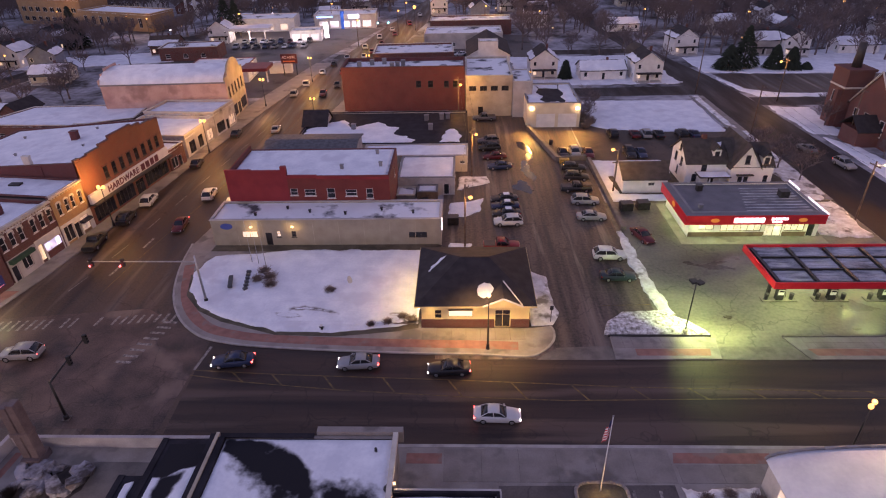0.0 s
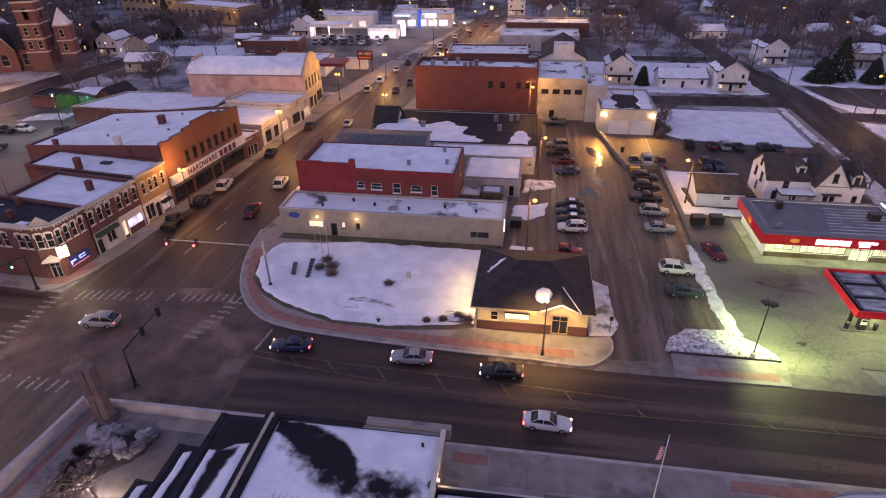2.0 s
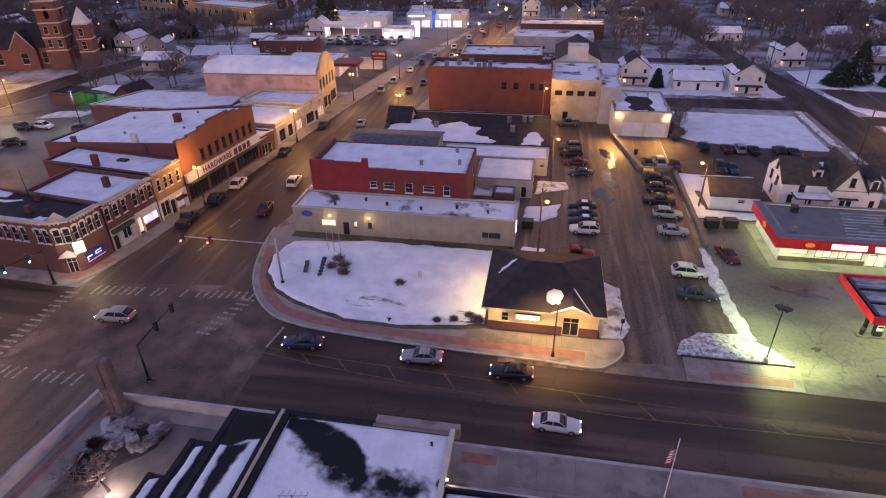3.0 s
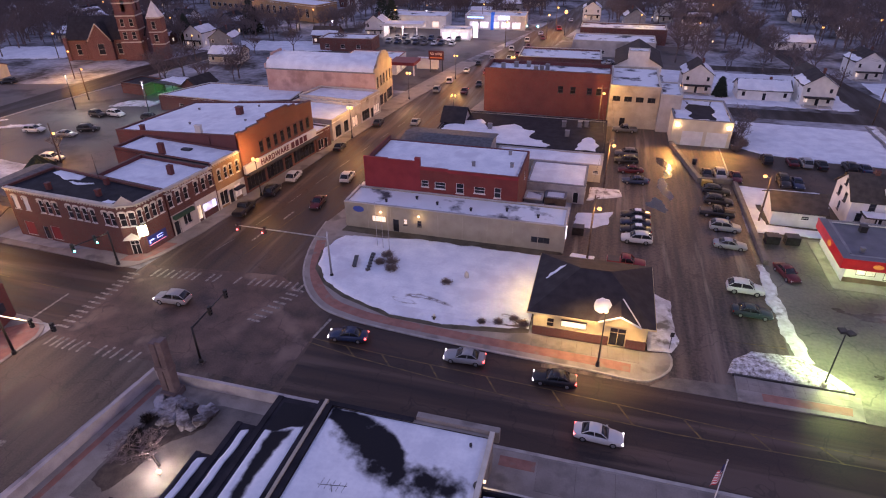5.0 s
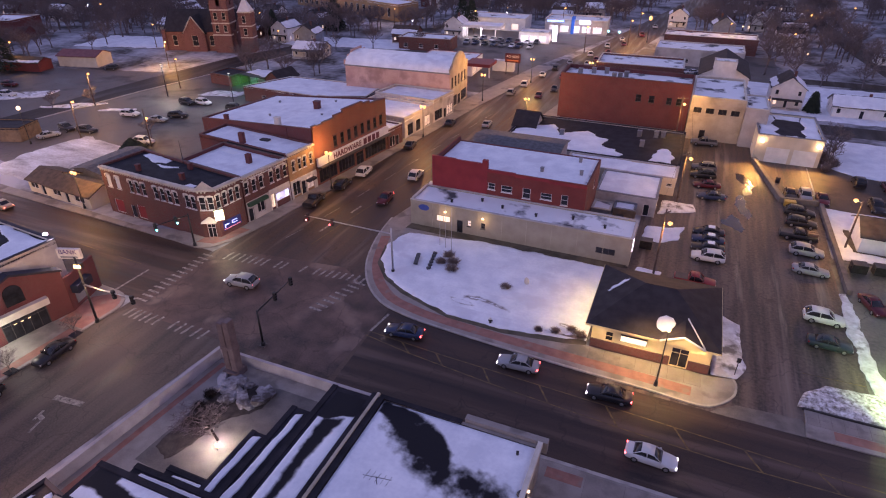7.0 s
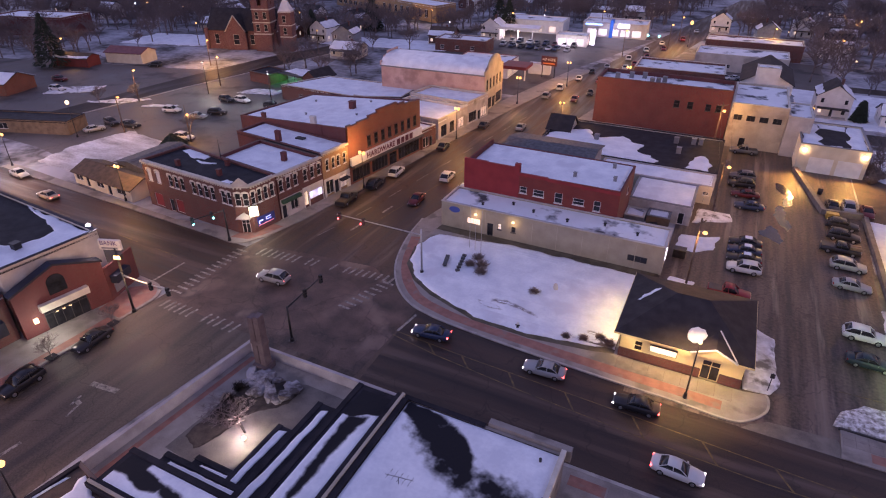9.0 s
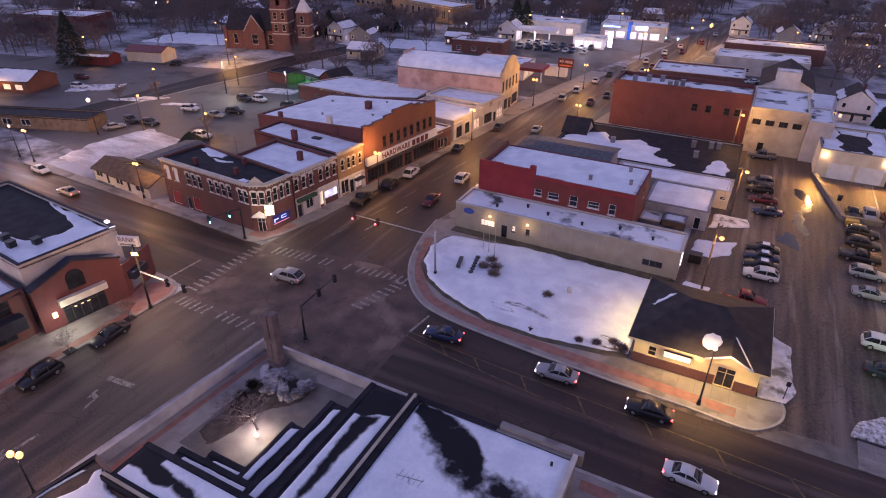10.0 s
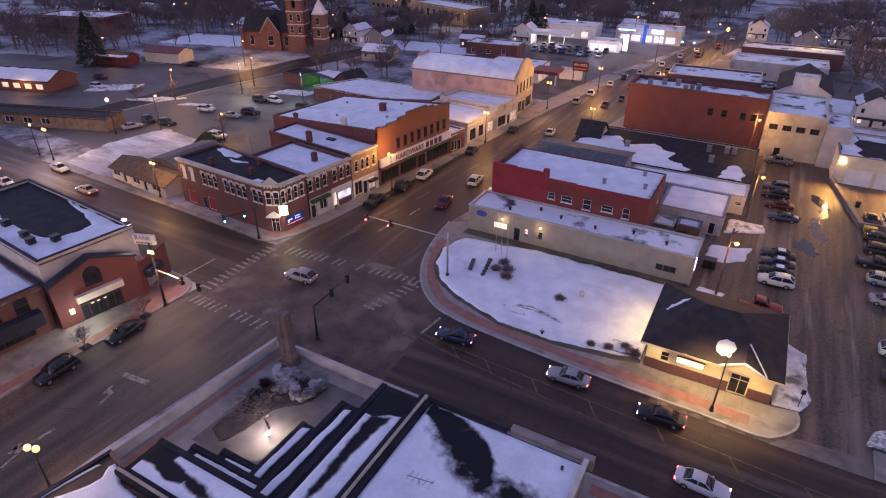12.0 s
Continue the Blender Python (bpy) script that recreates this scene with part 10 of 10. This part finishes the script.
st = building("far_station", "small bright station shop far up the street", "shop", -66, 236, 6, 12, 8, 3.6, WHITE_PAINT, 0.5, {"S": rows_of(3, 0.8, 3.6, 0.5, 3.0, 2.4, "shop", BRIGHT_SHOP), "E": rows_of(2, 0.8, 3.4, 0.5, 2.8, 2.4, "shop", BRIGHT_SHOP)})
part("price_sign", boxes((13.5, 15.2, -2, -1.7, 1.5, 7)), glow("price_sign_glow", (1.0, 0.98, 0.9), 3.0), st, "bright white roadside sign panel")
lamp(-60, 230, 4, 700, (1.0, 0.95, 0.75), 0.6)
DULL_RED = surface("weathered_red_metal", (0.16, 0.018, 0.022), (0.22, 0.03, 0.032), 0.8, 0.5, 0.05, 10)
rs = building("red_roofed_station", "low station with red canopy edge", "shop", -82, 176, 3, 18, 12, 4.4, WHITE_PAINT, 0.3, {"E": [(1, 0.5, 4, 2.4, "shop", LIT_WHITE), (7, 0.5, 3, 2.4, "shop", LIT_WHITE)], "S": [(12, 0.5, 4, 2.2, "shop", LIT)]}, coping=DULL_RED)
part("canopy", boxes((17, 25, -4, 4, 4.0, 4.9)), DULL_RED, rs, "red canopy over the forecourt")
part("column", boxes((23.5, 23.9, -0.2, 0.2, 0, 4.0)), WHITE_PAINT, rs)
lamp(-60, 178, 3.4, 60, (1, 0.95, 0.8), 0.4)
building("white_trailer", "white box trailer parked beside the billboard", "trailer", -60.5, 187, 4, 7, 2.6, 3.2, WHITE_PAINT, 0.02, {})
building("far_building", "low tan building with snowy roof", "building", -13, 219, 0, 28, 14, 5.0, GREY_RENDER, 0.3, {"S": [(10, 1, 1.2, 1.2), (20, 1, 1.2, 1.2)]})
building("far_building", "long dark brick building with snowy roof", "building", -12, 244, 0, 32, 12, 5.2, DARK_BRICK, 0.4, {"S": [(2, 0.5, 3, 2.4, "shop", LIT), (22, 1, 2, 2)], "W": [(3, 0.5, 4, 2.4, "shop", AMBER_SHOP)]})
building("far_building", "low dark-roofed building before the fuel canopy", "building", -104, 206, 5, 20, 10, 4.2, DARK_BRICK, 0.3, {"S": rows_of(3, 2, 6, 1, 1.6, 1.4)})
building("far_building", "wide white store with snowy roof", "building", -96, 258, 4, 26, 14, 4.8, WHITE_PAINT, 0.3, {"S": rows_of(4, 2, 6, 0.6, 3, 2.4, "shop", LIT)})
building("far_building", "low red-brown shop behind the brick block", "building", -26, 178, 2, 24, 14, 7.0, DARK_BRICK, 0.5, {"W": rows_of(3, 1, 4.2, 0.5, 3, 2.4, "shop", LIT)})
for s in (-39.5, -35.5):
    bm = bmesh.new()
    globe(bm, (0, 0, 0), 0.3, 1, 8)
    tagged(part("signal_lens", bm, glow("far_green_lens", (0.1, 1.0, 0.8), 14), None, "", pose(s + 8, 236, 6.5)), "green traffic light far up the street", "traffic light")


# ---- houses ----
def house_kind(seed, wall, roof, w, d, h, rise, axis, snowy, label, porch=True):
    g = random.Random(seed)
    lit = LIT if seed % 2 else None
    holes = {"S": [(0.8, 1.0, 1.0, 1.4, "plain", lit), (w - 1.9, 1.0, 1.0, 1.4), (w / 2 - 0.5, 0.05, 1.0, 2.1, "door")] + ([(0.9, 3.6, 0.9, 1.3), (w - 1.8, 3.6, 0.9, 1.3)] if h > 5 else []), "W": [(1.2, 1.0, 1.0, 1.4), (d - 2.4, 1.0, 1.0, 1.4)] + ([(d / 2 - 0.5, 3.6, 0.9, 1.3)] if h > 5 else []), "E": [(1.2, 1.0, 1.0, 1.4, "plain", lit), (d - 2.4, 1.0, 1.0, 1.4)]}
    ob = gabled("house", label, "house", -60, 300 + seed, 0, w, d, h, rise, wall, roof, axis, holes, snowy=snowy, far=True)
    if porch:
        part("porch_roof", boxes((0.5, w - 0.5, -1.9, -0.02, 2.5, 2.66)), roof, ob)
        part("porch_floor", boxes((0.5, w - 0.5, -1.9, -0.02, 0, 0.4)), GREY_RENDER, ob)
        for x in (0.6, w / 2, w - 0.75):
            part("porch_post", boxes((x, x + 0.15, -1.85, -1.7, 0.4, 2.5)), WHITE_PAINT, ob)
    part("chimney", boxes((w * 0.6, w * 0.6 + 0.6, d * 0.5 - 0.3, d * 0.5 + 0.3, h + rise * 0.6, h + rise + 0.8)), DARK_BRICK, ob)
    return ob


BLUE_SIDING = surface("blue_grey_siding", (0.16, 0.19, 0.24), (0.22, 0.25, 0.31), 1, 0.7, 0.1)
KINDS = [house_kind(1, WHITE_PAINT, SHINGLE, 8, 9, 5.4, 2.8, "y", (0.7, 0.3), "white two-storey gabled house with porch"),
         house_kind(2, CREAM, SHINGLE_GREY, 11, 8, 3.0, 2.2, "x", (0.9, 0.6), "cream bungalow with snowy roof"),
         house_kind(3, BLUE_SIDING, SHINGLE, 8.5, 9, 5.4, 3.0, "y", (0.4, 0.7), "blue-grey two-storey house with snowy roof"),
         house_kind(4, WHITE_PAINT, SHINGLE_GREY, 13, 7.5, 2.8, 2.0, "x", (0.95, 0.8), "long white ranch house under snow", False),
         house_kind(5, DARK_BRICK, BROWN_ROOF, 10, 9, 3.4, 2.6, "x", (0.5, 0.3), "brown brick house with pitched roof"),
         house_kind(6, GREY_RENDER, SHINGLE, 9, 8, 4.8, 2.6, "x", (0.8, 0.5), "grey house with snow on its roof")]
PLACED = [(20.5, 176.5, 0, 0), (35, 173.5, 3, 2), (49.5, 171, 0, 0), (71, 204, 0, 5), (95, 202, 5, -4), (104.5, 199, 0, -3), (124, 202, 3, 0), (-98, 236, 0, 6), (-132, 178, 1, 10), (-112, 216, 4, 8), (-141, 192, 2, 14), (-14, 296, 0, 3), (18, 300, 0, 0), (30, 278, 5, 0)]
used = []
for x, y, k, turn in PLACED:
    copy_thing(KINDS[k], pose(x, y, -0.02, 0, 0, turn))
    used.append((x + 5, y + 4))
for k, ob in enumerate(KINDS):
    x, y = ((150, 226), (-230, 215), (-160, 226), (58, 246), (-66, 292), (96, 236))[k]
    ob.matrix_basis = pose(x, y, -0.02, 0, 0, 4 * k - 8)
    used.append((x + 5, y + 4))


def free(x, y):
    """Clear of streets, lots and the town centre."""
    if x > 0.78 * y + 12 or x < -2.3 * y - 10 or math.hypot(x, y) > 400:
        return False
    if main_west(y) - 8 < x < main_east(y) + 8 or (56 < x < 84 and y < 420 and x < 84 - (y - 165) * 0.05):
        return False
    if y < 168 or (-145 < x < 62 and y < 232) or (-110 < x < 24 and y < 284):
        return False
    if (x > 80 and y < 196) or (x < -100 and y < 190) or (-215 < x < -120 and 245 < y < 312):
        return False
    return not (-192 < x < -140 and y < 198)


rng = random.Random(11)
for row in range(7):
    y0 = 202 + row * 27
    for col in range(34):
        x = -345 + col * 21 + rng.uniform(-4, 4)
        y = y0 + rng.uniform(-4, 4)
        if free(x, y) and free(x + 10, y) and all(math.hypot(x + 5 - a, y + 4 - b) > 15 for a, b in used) and rng.random() < 0.72:
            copy_thing(KINDS[rng.randrange(6)], pose(x, y, -0.02, 0, 0, rng.choice((0, 0, 90, 180)) + rng.uniform(-6, 6)))
            used.append((x + 5, y + 4))
spots = []
for k in range(3000):
    x, y = rng.uniform(-345, 330), rng.uniform(150, 385)
    near_lawn = (18 < x < 62 and 168 < y < 230) or (82 < x < 200 and 192 < y < 240) or (-150 < x < -95 and 150 < y < 232) or (-340 < x < -205 and 118 < y < 200)
    if (free(x, y) or (near_lawn and rng.random() < 0.5)) and all(math.hypot(x - a, y - b) > 7.5 for a, b in used) and all(math.hypot(x - a, y - b) > 4.6 for a, b in spots):
        spots.append((x, y))
        tree(x, y, rng.randrange(5), rng.uniform(0.75, 1.2), rng.uniform(0, 360))
    if len(spots) > 268:
        break
for k, ob in enumerate(TREES):
    ob.matrix_basis = pose((-58, 30, -118, 118, -75)[k], (330, 262, 268, 262, 300)[k], 0)
verts, faces, sources = [], [], []
for s in range(4):
    got = []
    for bm in bare_tree(20 + s, 11.5 + s, 0.55, 3):
        bm.verts.index_update()
        got.append(([v.co.copy() for v in bm.verts], [tuple(v.index for v in f.verts) for f in bm.faces]))
        bm.free()
    sources.append(got)
wood = []
for k in range(30000):
    x, y = rng.uniform(-345, 250), rng.uniform(118, 395)
    if (free(x, y) or (x < -215 and y > 122 and (y < 148 or y > 180))) and all(math.hypot(x - a, y - b) > 6.5 for a, b in used) and all(math.hypot(x - a, y - b) > 3.0 for a, b in spots) and all(math.hypot(x - a, y - b) > 2.7 for a, b in wood):
        wood.append((x, y))
        m = pose(x, y, 0, 0, 0, rng.uniform(0, 360)) @ Matrix.Scale(rng.uniform(0.75, 1.15), 4)
        for vs, fs in sources[rng.randrange(4)]:
            start = len(verts)
            verts.extend([(m @ v)[:] for v in vs])
            faces.extend([tuple(i + start for i in f) for f in fs])
    if len(wood) >= 1700:
        break
data = bpy.data.meshes.new("far_woods")
data.from_pydata(verts, [], faces)
data.materials.append(BARK)
tagged(new("far_woods", data), "leafless winter trees between far houses", "trees", "", "stuff")
# small far window and porch lights
for k in range(190):
    x, y = rng.uniform(-330, 300), rng.uniform(205, 390)
    if free(x, y):
        ob = thing("porch_light", "tiny warm porch light on a post", "lamp", pose(x, y, 0), "far lights")
        bm = bmesh.new()
        tube(bm, (0, 0, 0), (0, 0, 3.4), 0.04, 0.03, 4)
        part("post", bm, DARK_METAL, ob)
        bm = bmesh.new()
        globe(bm, (0, 0, 3.5), (0.2, 0.26, 0.34)[k % 3], 1, 8)
        part("bulb", bm, (BULB, BULB_WHITE, PALE_BULB)[k % 3], ob)


# ---- pavement slabs ----
def paved(x0, x1, y0, y1, size, z=0.14):
    """Concrete slabs with open joints, laid on a pavement."""
    nx, ny = max(1, round((x1 - x0) / size)), max(1, round((y1 - y0) / size))
    w, d = (x1 - x0) / nx, (y1 - y0) / ny
    base = tagged(part("pavement_joints", boxes((x0, x1, y0, y1, z, z + 0.003)), OLD_CONCRETE, None), "dark open joints between pavement slabs", "pavement", "", "structure")
    data = cached(("slab", round(w, 3), round(d, 3)), lambda: boxes((0.02, w - 0.02, 0.02, d - 0.02, 0, 0.012)), [CONCRETE_SLAB])
    for i in range(nx):
        for j in range(ny):
            share("slab", data, base, "", pose(x0 + i * w, y0 + j * d, z + 0.0035))


CONCRETE_SLAB = surface("worn_concrete_slab", (0.185, 0.162, 0.148), (0.285, 0.255, 0.236), 0.5, 0.7, 0.2, 6, c3=(0.14, 0.123, 0.113), spread=0.7)
paved(17.9, 29.3, 53.85, 55.9, 1.1), paved(40.2, 63.8, 53.85, 55.7, 1.1)
paved(-4.9, 7.6, 55.35, 57.5, 1.8)
paved(-1.8, 19.4, 35.2, 38.9, 3.6), paved(19.8, 27.6, 35.2, 37.2, 3.6)
